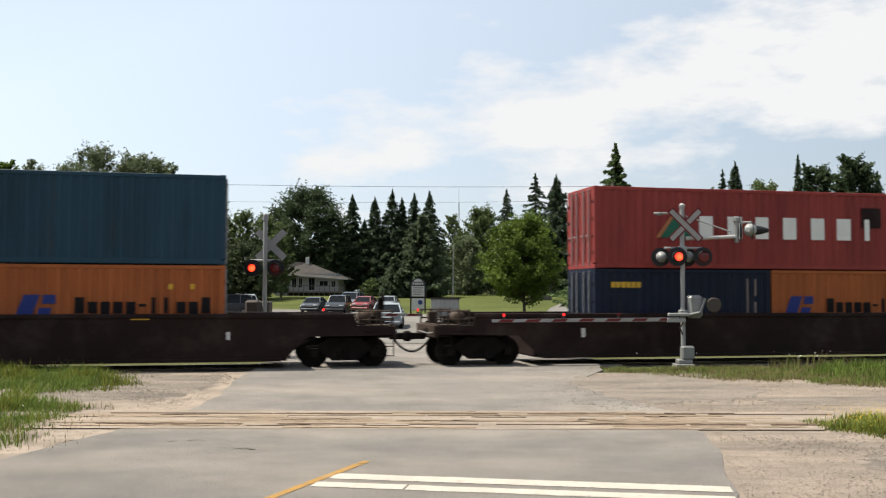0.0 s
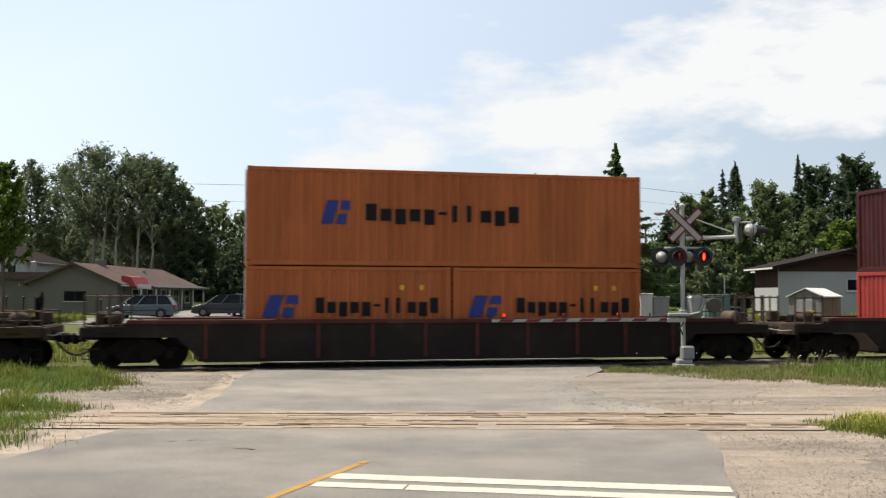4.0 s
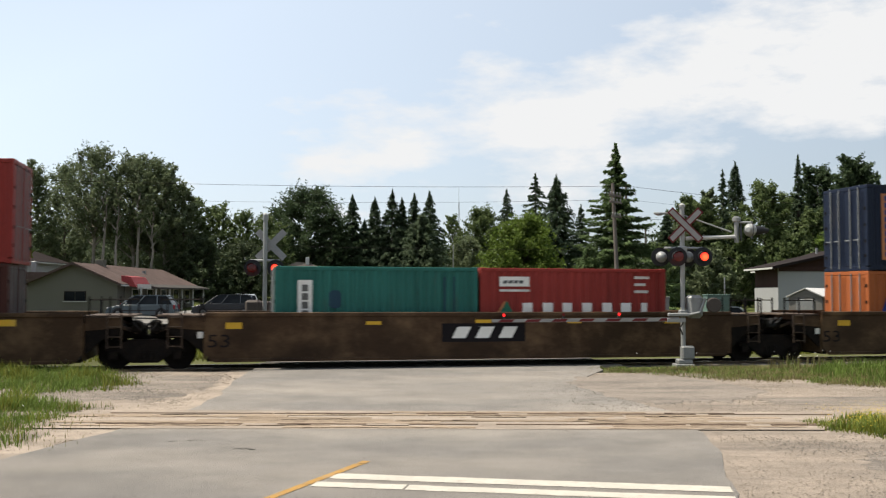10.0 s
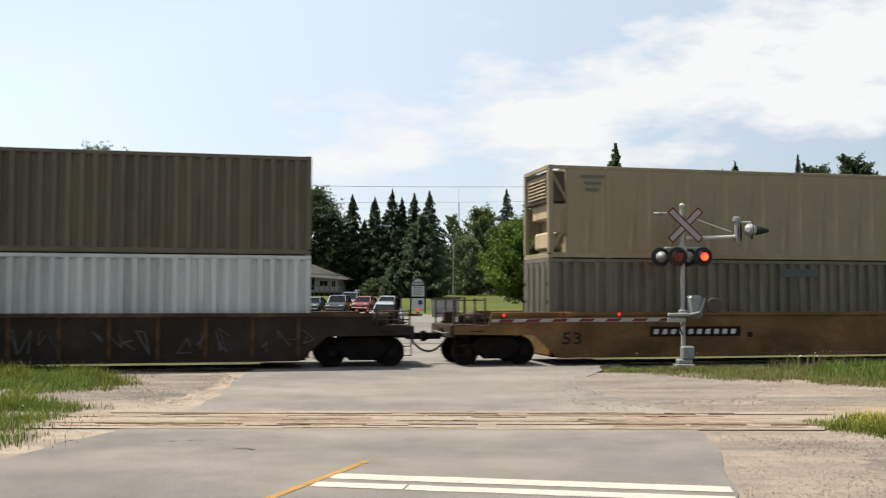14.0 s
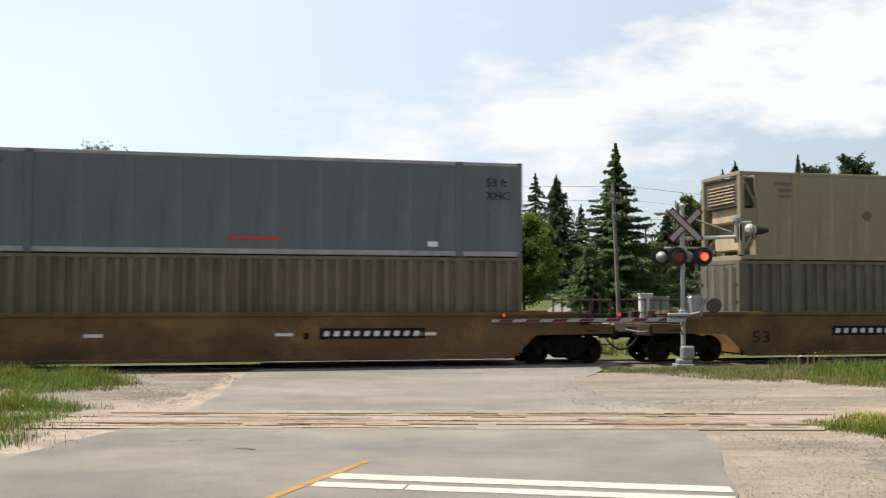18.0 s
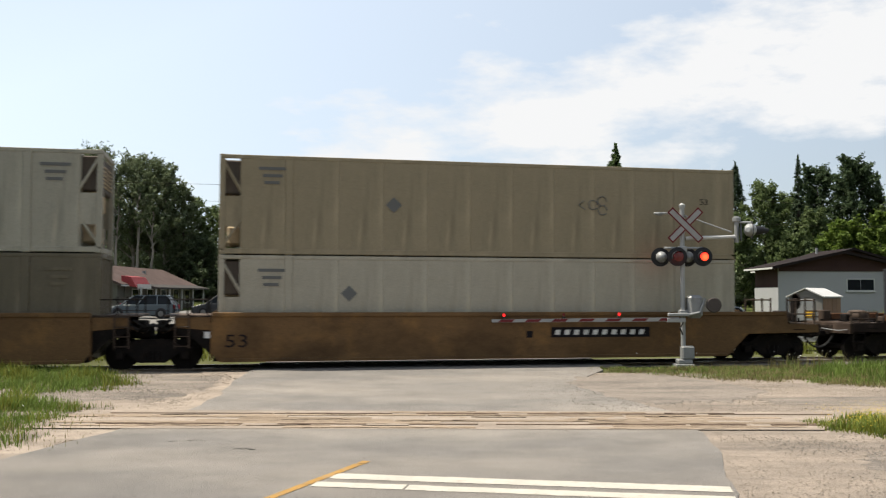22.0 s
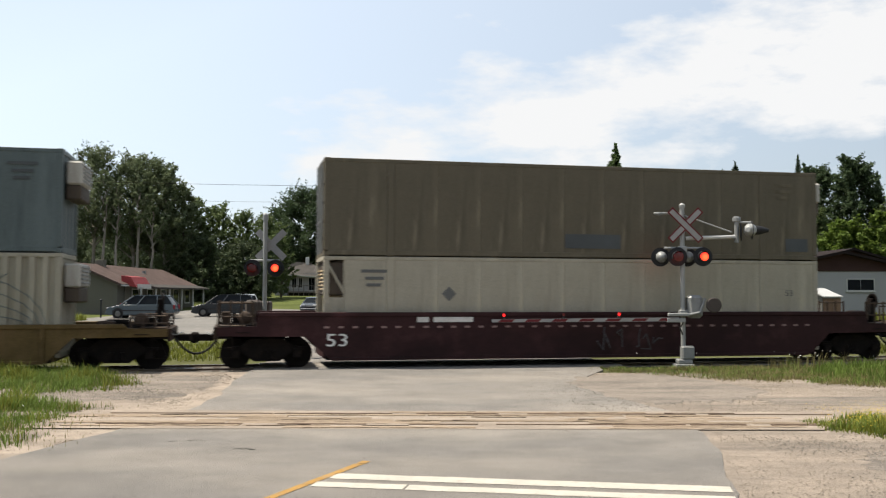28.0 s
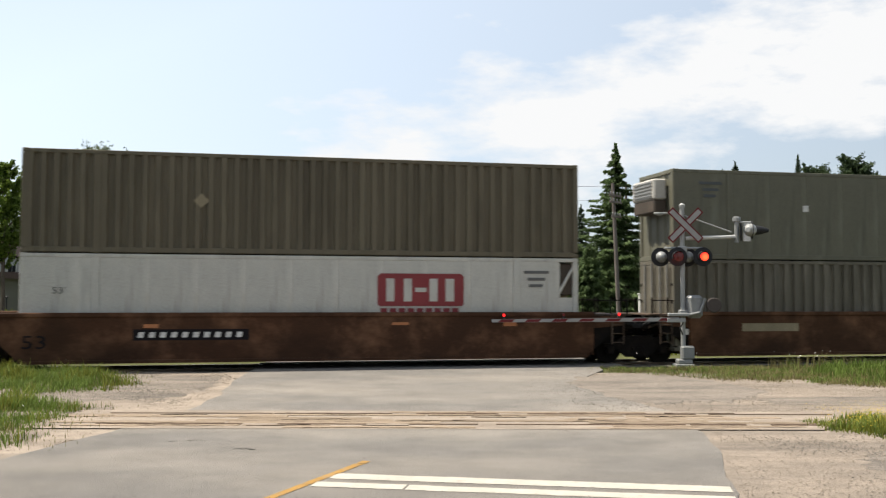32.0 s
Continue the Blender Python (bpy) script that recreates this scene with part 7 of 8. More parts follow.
# far woods that close the view behind the trees
far = []
rs = np.random.RandomState(8)
for k in range(260):
    px = rs.uniform(-250, 1820)
    d = rs.uniform(170, 230)
    top = rs.uniform(345, 400) if px < 330 else rs.uniform(400, 450) if px < 480 else rs.uniform(415, 465) if px < 1150 else rs.uniform(375, 440)
    hh = tall(top, d)
    c = np.array([bear(px) * d, d, rise(0, d)])
    q = rs.normal(size=(650, 3)) * (hh * 0.17, hh * 0.17, hh * 0.22) + (0, 0, hh * 0.5)
    q = q[(q[:, 2] > 0.1) & (q[:, 2] + 1.2 * np.hypot(q[:, 0], q[:, 1]) < hh * 1.1)]
    far.append(q + c)
for k in range(90):                                       # an unseen belt, added behind the eye to keep low sky light off the train
    c = np.array([rs.uniform(-90, 90), rs.uniform(-46, -24), 0.0])
    hh = rs.uniform(11, 17)
    q = rs.normal(size=(300, 3)) * (hh * 0.2, hh * 0.2, hh * 0.24) + (0, 0, hh * 0.5)
    far.append(q[(q[:, 2] > 0.1) & (q[:, 2] < hh)] + c)
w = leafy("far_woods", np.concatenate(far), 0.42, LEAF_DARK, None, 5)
tagged(w, "distant dark green woodland", "woodland", kind="stuff")


# ---- crossing signals ----
def lamp_head(sig, x, y, z, face, first):
    """A flashing lamp: black backboard, hood, housing behind, and a disc that shows its lit or its dark face."""
    hd = part("lamp_backboard", Build().lathe([(0.0, 0.29), (0.012, 0.29), (0.014, 0.12), (0.002, 0.12)], (x, y, z), (0, face, 0), 28), BLACK, sig)
    part("lamp_housing", Build().lathe([(0.0, 0.15), (0.1, 0.17), (0.2, 0.14), (0.27, 0.07), (0.29, 0.02)], (x, y + (-face) * 0.012, z), (0, -face, 0), 20), GALV, hd, smooth=True)
    hood = Build()
    for i in range(12):
        a0, a1 = math.radians(-25 + 230 * i / 12), math.radians(-25 + 230 * (i + 1) / 12)
        vs = []
        for a in (a0, a1):
            for d in (0.0, 0.26 if 3 < i < 9 else 0.14):
                for r in (0.165, 0.175):
                    vs.append((x + r * math.cos(a), y + face * (0.014 + d), z + r * math.sin(a)))
        hood.add(vs, [(0, 1, 5, 4), (2, 6, 7, 3), (0, 4, 6, 2), (1, 3, 7, 5), (0, 2, 3, 1), (4, 5, 7, 6)])
    part("lamp_hood", hood, BLACK, hd)
    b = Build().lathe([(0.0, 0.15), (0.012, 0.15), (0.013, 0.128), (0.018, 0.11), (0.026, 0.06), (0.028, 0.02)], (0, 0, 0), (0, -1, 0), 24)
    me = b.mesh("lamp_disc", LAMP_ON)
    back = Build().lathe([(0.0, 0.15), (0.012, 0.15), (0.02, 0.12), (0.026, 0.06), (0.028, 0.02)], (0, 0.001, 0), (0, 1, 0), 24)
    n_front = len(me.polygons)
    both = Build()
    both.v, both.f = b.v + back.v, b.f + [tuple(i + len(b.v) for i in q) for q in back.f]
    me = both.mesh("lamp_disc", LAMP_ON)
    me.materials.append(LAMP_OFF)
    for k, pg in enumerate(me.polygons):
        pg.material_index = 0 if k < n_front and pg.normal.y < -0.3 and math.hypot(pg.center.x, pg.center.z) < 0.122 else 1
    at = pose(x, y + face * 0.17, z, 0, 0, 0 if face < 0 else 180)
    d = part("lamp_disc", me, LAMP_ON, sig, "red lamp lens", m=at)
    FLASHERS.append((d, at, first))


def crossbuck(sig, x, y, z, arm, wd, face_mat, edge_mat):
    for sgn in (-1, 1):
        m = pose(x, y - 0.006 * (sgn > 0), z, 0, sgn * 45, 0)
        bl = part("crossbuck_blade", Build().box(-arm, arm, -0.006, 0.0, -wd, wd, 0.0), edge_mat, sig, m=m)
        part("blade_face", Build().box(-arm + 0.045, arm - 0.045, -0.0105, -0.0065, -wd + 0.042, wd - 0.042), face_mat, bl)


def gate_arm(sig, x0, y, z, x1, drop, markers, mount):
    """A striped boom of red and white lengths, with three small lamps on it."""
    n = 7
    tilt = drop / (x1 - x0)
    at_z = lambda x: z - (x - x0) * tilt
    part("boom", Build().prism([(x0, z - 0.06), (x1, z - drop - 0.045), (x1, z - drop + 0.045), (x0, z + 0.06)], y - 0.018, y + 0.018, "y"), BOOM_WHITE, sig)
    for i in range(n):
        a = x0 + (x1 - x0) * (i + 0.25) / n
        c = a + (x1 - x0) * 0.52 / n
        for side in (-1, 1):
            ys = sorted((y + side * 0.0185, y + side * 0.022))
            part("boom_stripe", Build().prism([(a, at_z(a) - 0.042), (c, at_z(c) - 0.042), (c + 0.1, at_z(c) + 0.042), (a + 0.1, at_z(a) + 0.042)], ys[0], ys[1], "y"), BOOM_RED, sig)
    for f, kind in markers:
        xm = x0 + (x1 - x0) * f
        zm = z - drop * f + 0.06
        lamp = part("boom_lamp", Build().box(xm - 0.05, xm + 0.05, y - 0.04, y + 0.04, zm, zm + 0.05, 0.01), BLACK, sig)
        me = Build().rod((0, -0.05, 0), (0, -0.012, 0), 0.045, 14).mesh("boom_lens", LAMP_SMALL)
        k = len(me.polygons)
        both = Build().rod((0, -0.05, 0), (0, -0.012, 0), 0.045, 14).rod((0, 0.012, 0), (0, 0.05, 0), 0.045, 14)
        me = both.mesh("boom_lens", LAMP_SMALL)
        me.materials.append(LAMP_OFF)
        for j, pg in enumerate(me.polygons):
            pg.material_index = 0 if j < k and pg.normal.y < -0.3 else 1
        at = pose(xm, y, zm + 0.11)
        d = part("boom_lens", me, LAMP_SMALL, sig, "small red marker lens", m=at)
        if kind is not None:
            FLASHERS.append((d, at, kind))


ENAMEL = mat("brown_grey_enamel", (0.0645, 0.05332, 0.0473), 0.7, 0, 0.15, 2, 30, 0.05)
# near signal, this side of the track
ns = thing("crossing_signal", "grey level-crossing signal with a lowered striped gate", "crossing signal", m=pose(7.29, 29.0, -0.05), group="crossing signals")
part("footing", Build().box(-0.28, 0.28, -0.28, 0.28, 0.0, 0.12, 0.02).box(-0.2, 0.24, -0.2, 0.2, 0.12, 0.26, 0.03), GALV, ns)
part("junction_box", Build().box(-0.08, 0.3, -0.2, 0.12, 0.26, 0.66, 0.04), GALV, ns)
part("mast", Build().rod((0, 0, 0.2), (0, 0, 4.9), 0.072, 16), ALU, ns, smooth=True)
part("mast_cap", Build().lathe([(0, 0.1), (0.06, 0.1), (0.12, 0.03)], (0, 0, 4.88), (0, 0, 1), 16), ALU, ns)
crossbuck(ns, 0.07, -0.13, 4.32, 0.66, 0.115, BOOM_WHITE, BOOM_RED)
part("lamp_arm", Build().rod((-0.55, 0, 3.63), (0.62, 0, 3.63), 0.035, 8), ALU, ns)
part("lamp_arm_clamp", Build().box(-0.12, 0.12, -0.11, 0.11, 3.5, 3.68, 0.02), ALU, ns)
for xx, first in ((-0.19, 0), (0.58, 1)):
    lamp_head(ns, xx, -0.16, 3.36, -1, first)
for xx in (-0.62, 0.2):
    lamp_head(ns, xx, 0.2, 3.36, 1, 1 if xx < 0 else 0)
part("bell_bracket", Build().box(-0.86, -0.1, -0.05, 0.05, 4.66, 4.72, 0.015), ALU, ns)
part("bell", Build().lathe([(0, 0.13), (0.05, 0.13), (0.08, 0.06)], (-0.7, 0, 4.70), (0, 0, -1), 16), GALV, ns)
part("cantilever_pipe", Build().rod((0.1, 0, 3.92), (1.62, 0, 3.98), 0.06, 12), SIGN_WHITE, ns, smooth=True)
part("cantilever_stay", Build().rod((0.08, 0, 4.62), (1.5, 0, 4.12), 0.022, 8), ALU, ns)
part("cantilever_post", Build().rod((1.66, 0, 3.8), (1.66, 0, 4.6), 0.07, 12), GALV, ns)
part("cantilever_knob", Build().lathe([(0, 0.04), (0.03, 0.12), (0.14, 0.12), (0.18, 0.05)], (1.66, 0, 4.42), (0, 0, 1), 12), GALV, ns)
sl = part("side_lamp", Build().lathe([(0, 0.28), (0.014, 0.28), (0.016, 0.14)], (2.12, 0, 4.18), (0.9, -0.15, 0), 24), BLACK, ns)
part("side_lamp_housing", Build().lathe([(0.0, 0.15), (0.08, 0.2), (0.2, 0.17), (0.3, 0.07)], (2.1, 0, 4.18), (-0.55, -0.8, 0), 18), ALU, sl, smooth=True)
part("side_lamp_hood", Build().lathe([(0.0, 0.16), (0.25, 0.13), (0.5, 0.06)], (2.14, 0, 4.18), (1, 0.1, 0), 18), BLACK, sl)
part("side_lamp", Build().lathe([(0, 0.27), (0.014, 0.27), (0.016, 0.14)], (1.83, 0.1, 4.12), (-0.9, 0.4, 0), 24), BLACK, ns)
part("side_lamp_bracket", Build().rod((1.66, 0, 4.42), (2.1, 0, 4.42), 0.03, 8).rod((2.05, 0, 4.42), (2.05, 0, 4.2), 0.03, 8), ALU, ns)
part("gate_machine", Build().box(0.12, 0.56, -0.25, 0.25, 1.5, 2.2, 0.09), GALV, ns)
part("gate_machine_neck", Build().box(-0.12, 0.2, -0.14, 0.14, 1.55, 1.75, 0.02), GALV, ns)
part("counterweight", Build().lathe([(0, 0.2), (0.02, 0.23), (0.08, 0.23), (0.1, 0.2)], (0.86, -0.34, 1.9), (0, 1, 0), 16), ENAMEL, ns)
part("counterweight_arm", Build().tube([(0.1, -0.3, 1.6), (0.45, -0.3, 1.68), (0.6, -0.3, 2.1)], 0.045, 8), GALV, ns)
part("gate_bracket", Build().box(-0.52, 0.1, -0.36, -0.2, 1.56, 1.66, 0.02).box(-0.55, 0.0, -0.34, -0.24, 1.38, 1.5, 0.01), ALU, ns)
gate_arm(ns, -0.2, -0.29, 1.47, -5.82, 0.06, ((0.935, None), (0.615, 0), (0.32, 1)), 0)
part("cable", Build().tube([(0.02, -0.1, 1.45), (-0.12, -0.12, 1.2), (-0.04, -0.1, 1.0)], 0.022, 6), RUBBER, ns)

# far signal, behind the track, seen from its back
fs = thing("crossing_signal", "grey level-crossing signal seen from behind, gate down", "crossing signal", m=pose(-6.05, 32.4, -0.05), group="crossing signals")
part("footing", Build().box(-0.28, 0.28, -0.28, 0.28, 0.0, 0.25, 0.03), GALV, fs)
part("mast", Build().rod((0, 0, 0.2), (0, 0, 4.72), 0.075, 16), ALU, fs, smooth=True)
part("mast_cap", Build().lathe([(0, 0.1), (0.18, 0.1), (0.24, 0.04)], (0, 0, 4.72), (0, 0, 1), 14), ALU, fs)
BACK_GREY = mat("sign_back_grey", (0.27, 0.263, 0.258), 0.7, 0, 0.15, 2, 30, 0.03)
crossbuck(fs, 0.17, 0.14, 3.88, 0.66, 0.115, BACK_GREY, BACK_GREY)
part("lamp_arm", Build().rod((-0.5, 0, 3.34), (0.5, 0, 3.34), 0.04, 8), ALU, fs)
for xx, first in ((-0.4, 0), (0.38, 1)):
    lamp_head(fs, xx, -0.12, 3.08, -1, first)
part("gate_machine", Build().box(-0.62, -0.12, -0.3, 0.3, 1.45, 2.0, 0.08), ENAMEL, fs)
part("relay_box", Build().box(-0.75, 0.1, 0.35, 0.95, 0.9, 1.95, 0.04), ENAMEL, fs)
part("gate_bracket", Build().box(-0.1, 0.4, 0.2, 0.36, 1.42, 1.56, 0.02), ALU, fs)
gate_arm(fs, 0.2, 0.28, 1.5, 5.35, 0.0, ((0.97, None), (0.635, 1), (0.345, 0)), 0)

# ---- buildings behind the tracks ----
WALL_GREY = mat("greige_siding", (0.1118, 0.1075, 0.08858), 0.85, 0, 0.08, 0.3, 20, 0.15)
WALL_WHITE = mat("white_siding", (0.275, 0.277, 0.277), 0.8, 0, 0.08, 0.3, 20, 0.15)
WALL_BROWN = mat("brown_gable_boards", (0.0473, 0.02752, 0.02408), 0.85, 0, 0.2, 0.6, 20, 0.2)
SHINGLE = mat("brown_grey_shingles", (0.05332, 0.04902, 0.04558), 0.9, 0, 0.25, 0.8, 10, 0.5)
SHINGLE_DARK = mat("dark_brown_shingles", (0.01754, 0.01316, 0.01247), 0.9, 0, 0.25, 0.8, 10, 0.5)
TRIM = mat("pale_trim", (0.43, 0.43, 0.4042), 0.7, 0, 0.08, 1, 30, 0.05)
RED_ROOF = mat("red_sign_board", (0.258, 0.043, 0.043), 0.6, 0, 0.12, 1, 30, 0.05)


def window(parent, x, y, z, wd, ht, face=-1, axis="y", n=2, frame_m=None):
    """A framed window with a sill and n panes, on a wall that faces along an axis."""
    R = pose(x, y, z, 0, 0, 0 if axis == "y" else 90 * face)
    if axis == "y" and face > 0:
        R = pose(x, y, z, 0, 0, 180)
    wo = part("window", Build().box(-wd / 2, wd / 2, -0.03, 0.03, 0, 0.06).box(-wd / 2, wd / 2, -0.03, 0.03, ht - 0.06, ht).box(-wd / 2, -wd / 2 + 0.06, -0.03, 0.03, 0.06, ht - 0.06).box(wd / 2 - 0.06, wd / 2, -0.03, 0.03, 0.06, ht - 0.06), frame_m or TRIM, parent, m=R)
    for i in range(n):
        a = -wd / 2 + 0.06 + (wd - 0.12) * i / n
        part("pane", Build().box(a + 0.02, a + (wd - 0.12) / n - 0.02, -0.012, 0.0, 0.06, ht - 0.06), GLASS, wo)
    part("sill", Build().box(-wd / 2 - 0.05, wd / 2 + 0.05, -0.1, 0.0, -0.06, 0.0), TRIM, wo)
    return wo


def gable_house(name, label, x0, x1, y0, y1, zg, eave, ridge, wall, roofm, gable=None, ridge_x=None, over=0.45, side=None):
    """A house whose gable faces the tracks, ridge running back."""
    ob = thing(name, label, "house", m=pose(0, 0, zg))
    rx = (x0 + x1) / 2 if ridge_x is None else ridge_x
    part("wall", Build().box(x0, x1, y0, y0 + 0.2, 0, eave), wall, ob)
    part("gable", Build().prism([(x0, eave), (x1, eave), (rx, ridge)], y0, y0 + 0.2, "y"), gable or wall, ob)
    part("wall", Build().box(x0, x0 + 0.2, y0 + 0.2, y1, 0, eave), side or wall, ob)
    part("wall", Build().box(x1 - 0.2, x1, y0 + 0.2, y1, 0, eave), wall, ob)
    part("wall", Build().box(x0 + 0.2, x1 - 0.2, y1 - 0.2, y1, 0, eave), wall, ob)
    part("gable", Build().prism([(x0, eave), (x1, eave), (rx, ridge)], y1 - 0.2, y1, "y"), gable or wall, ob)
    for xe, sg in ((x0, -1), (x1, 1)):
        sl = (ridge - eave) / abs(xe - rx)
        xo, zo = xe + sg * over, eave - sl * over
        part("roof", Build().prism([(xo, zo), (rx, ridge), (rx, ridge + 0.16), (xo, zo + 0.16)], y0 - over, y1 + over, "y"), roofm, ob)
        part("fascia", Build().prism([(xo, zo - 0.02), (rx, ridge - 0.02), (rx, ridge + 0.17), (xo, zo + 0.17)], y0 - over - 0.03, y0 - over - 0.003, "y"), roofm, ob)
        part("gutter", Build().box(xo - 0.06, xo + 0.06, y0 - over, y1 + over, zo - 0.02, zo + 0.1), TRIM, ob)
    return ob


# long low building with a shop porch
SHINGLE_ROSE = mat("faded_brown_shingles", (0.07224, 0.05229, 0.0461), 0.9, 0, 0.25, 0.8, 10, 0.5)
z1 = rise(-28, 75)
mot = gable_house("motel", "long low greige building with a brown shingled roof", -32.6, -25.6, 75, 98, z1, 2.45, 3.95, WALL_GREY, SHINGLE_ROSE, ridge_x=-29.0)
window(mot, -28.9, 74.97, 1.05, 1.7, 0.78, frame_m=SHINGLE_DARK)
part("side_wing", Build().prism([(-40.5, 0), (-32.6, 0), (-32.6, 2.75), (-40.5, 3.05)], 77.5, 90, "y"), WALL_GREY, mot)
part("side_wing_roof", Build().prism([(-41, 3.05), (-31.4, 2.72), (-30.4, 3.35), (-40.6, 3.45)], 76.9, 90.4, "y"), SHINGLE_ROSE, mot)
part("chimney", Build().box(-29.2, -28.5, 80, 80.7, 3.5, 4.5, 0.03), WALL_GREY, mot)
part("chimney", Build().box(-34.6, -34.2, 80, 80.4, 3.3, 4.35, 0.03), GALV, mot)
part("roof_vent", Build().box(-27.8, -27.5, 88, 88.3, 3.4, 3.75), GALV, mot)
part("shop_sign", Build().prism([(-25.7, 2.35), (-24.5, 2.15), (-25.0, 3.0), (-25.75, 3.1)], 76.3, 80.2, "y"), RED_ROOF, mot, "faded red slanted sign board")
part("shop_sign_panel", Build().box(-24.52, -24.45, 76.5, 80.0, 2.05, 2.42), SIGN_WHITE, mot)
# greige instead of white: the porch's shade is put into this colour
part("shop_front", Build().box(-25.58, -25.5, 76.5, 97, 0.4, 2.3), WALL_GREY, mot)
for k in range(6):
    part("porch_post", Build().box(-24.42, -24.3, 77.0 + 4.0 * k, 77.12 + 4.0 * k, 0, 2.15), TRIM, mot)
for k in range(5):
    window(mot, -25.47, 79.0 + 4.0 * k, 0.75, 1.7, 1.3, 1, "x", 2)
part("porch_roof", Build().prism([(-25.4, 2.3), (-24.1, 2.05), (-24.1, 2.2), (-25.4, 2.5)], 80.3, 98.4, "y"), SHINGLE, mot)
# white two-storey house behind it
wh = gable_house("house", "white two-storey house among the trees", -50.5, -40.2, 92, 102, rise(-45, 92), 4.6, 6.3, WALL_WHITE, SHINGLE_DARK)
window(wh, -41.6, 91.97, 3.1, 0.9, 1.1)
window(wh, -45.4, 91.97, 3.1, 0.9, 1.1)
# house on the lawn
hz = rise(-16, 134)
lh = thing("house", "white bungalow with a grey hipped roof and a deck", "house", m=pose(0, 0, hz))
part("wall", Build().box(-24.0, -15.0, 136, 144, 0, 3.2), WALL_WHITE, lh)
part("roof", Build().add([(-24.9, 135.2, 3.25), (-13.5, 135.2, 2.45), (-13.5, 145, 2.45), (-24.9, 145, 3.25), (-22.4, 139.0, 5.0), (-19.9, 141.0, 4.9)], [(0, 1, 5, 4), (1, 2, 5), (2, 3, 4, 5), (3, 0, 4), (0, 3, 2, 1)]), SHINGLE, lh)
part("fascia", Build().prism([(-24.9, 3.1), (-13.5, 2.3), (-13.5, 2.45), (-24.9, 3.25)], 135.1, 135.2, "y"), TRIM, lh)
part("chimney", Build().box(-20.2, -19.7, 140, 140.5, 4.6, 5.7, 0.03), TRIM, lh)
for xx, zz, ww, hh in ((-21.2, 1.15, 0.75, 1.45), (-20.3, 1.15, 0.6, 1.45), (-18.7, 0.75, 1.0, 1.9), (-17.0, 1.3, 1.3, 0.9), (-15.6, 1.2, 0.7, 1.0)):
    window(lh, xx, 135.97, zz, ww, hh)
part("deck", Build().box(-21.8, -13.6, 133.6, 136, 0.45, 0.65), WOOD_POLE, lh)
for k in range(12):
    part("deck_post", Build().box(-21.7 + 0.72 * k, -21.62 + 0.72 * k, 133.65, 133.73, 0.0, 1.45), WOOD_POLE, lh)
part("deck_rail", Build().box(-21.8, -13.6, 133.62, 133.76, 1.42, 1.5), WOOD_POLE, lh)
# dark sheet stands in for the shade beneath the deck
part("deck_skirt", Build().box(-21.8, -13.6, 133.8, 133.84, 0.0, 0.44), STEEL_DARK, lh)
# house with the brown gable
bz = rise(27, 66)
bh = gable_house("house", "white house with a dark brown gable", 23.25, 31.85, 66, 71, bz, 3.6, 4.55, WALL_WHITE, SHINGLE_DARK, WALL_BROWN, over=0.6, side=WALL_BROWN)
part("side_panel", Build().box(23.2, 23.247, 66.0, 71.0, 0.0, 2.2), WALL_WHITE, bh)
window(bh, 28.9, 65.97, 1.95, 1.95, 0.85, n=2)
part("gable_trim", Build().box(23.25, 31.85, 65.94, 65.99, 3.3, 3.61), WALL_BROWN, bh)
bw = gable_house("house", "brown rear house with a dark roof slope", 27.3, 37.0, 75, 82, rise(27, 80), 3.7, 5.15, WALL_BROWN, SHINGLE_DARK, WALL_BROWN, over=0.6)
window(bw, 28.0, 74.97, 1.9, 0.8, 1.1)
part("vent_pipe", Build().rod((31.0, 79, 4.6), (31.0, 79, 5.5), 0.12, 8), GALV, bw)
# garden sheds and pale houses far behind the maple
for xx, dd, ww in ((bear(815) * 150, 150, 3.4), (bear(958) * 118, 118, 2.6)):
    gable_house("shed", "small grey shed under the trees", xx - ww / 2, xx + ww / 2, dd, dd + 3, rise(xx, dd), 1.9, 2.6, WALL_GREY, SHINGLE, over=0.2)

# ---- railway cabinets ----
BUN_GREY = mat("dull_grey_enamel", (0.1462, 0.1376, 0.1247), 0.7, 0, 0.12, 1, 30, 0.03)
bun = thing("signal_bungalow", "white metal signal bungalow with a yellow label", "equipment shed", m=pose(16.3, 45.0, rise(16, 45), 0, 0, -38))
part("body", Build().box(0, 1.55, 0, 2.9, 0.1, 2.05, 0.02), BUN_GREY, bun)
part("plinth", Build().box(-0.05, 1.6, -0.05, 2.95, 0, 0.1), GALV, bun)
part("gable", Build().prism([(0, 2.05), (1.55, 2.05), (0.78, 2.42)], 0, 2.9, "y"), BUN_GREY, bun)
part("roof", Build().prism([(-0.1, 2.05), (0.78, 2.45), (0.78, 2.5), (-0.1, 2.1)], -0.1, 3.0, "y").prism([(0.78, 2.45), (1.65, 2.05), (1.65, 2.1), (0.78, 2.5)], -0.1, 3.0, "y"), SIGN_WHITE, bun)
bd = part("door", Build().box(0.35, 1.2, -0.03, 0.0, 0.15, 1.95, 0.005), GALV, bun)
part("door_handle", Build().box(0.42, 0.5, -0.06, -0.03, 0.95, 1.1, 0.01), STEEL_DARK, bd)
part("warning_label", Build().box(0.75, 1.2, -0.04, -0.033, 1.1, 1.45), M_YELLOW, bun)
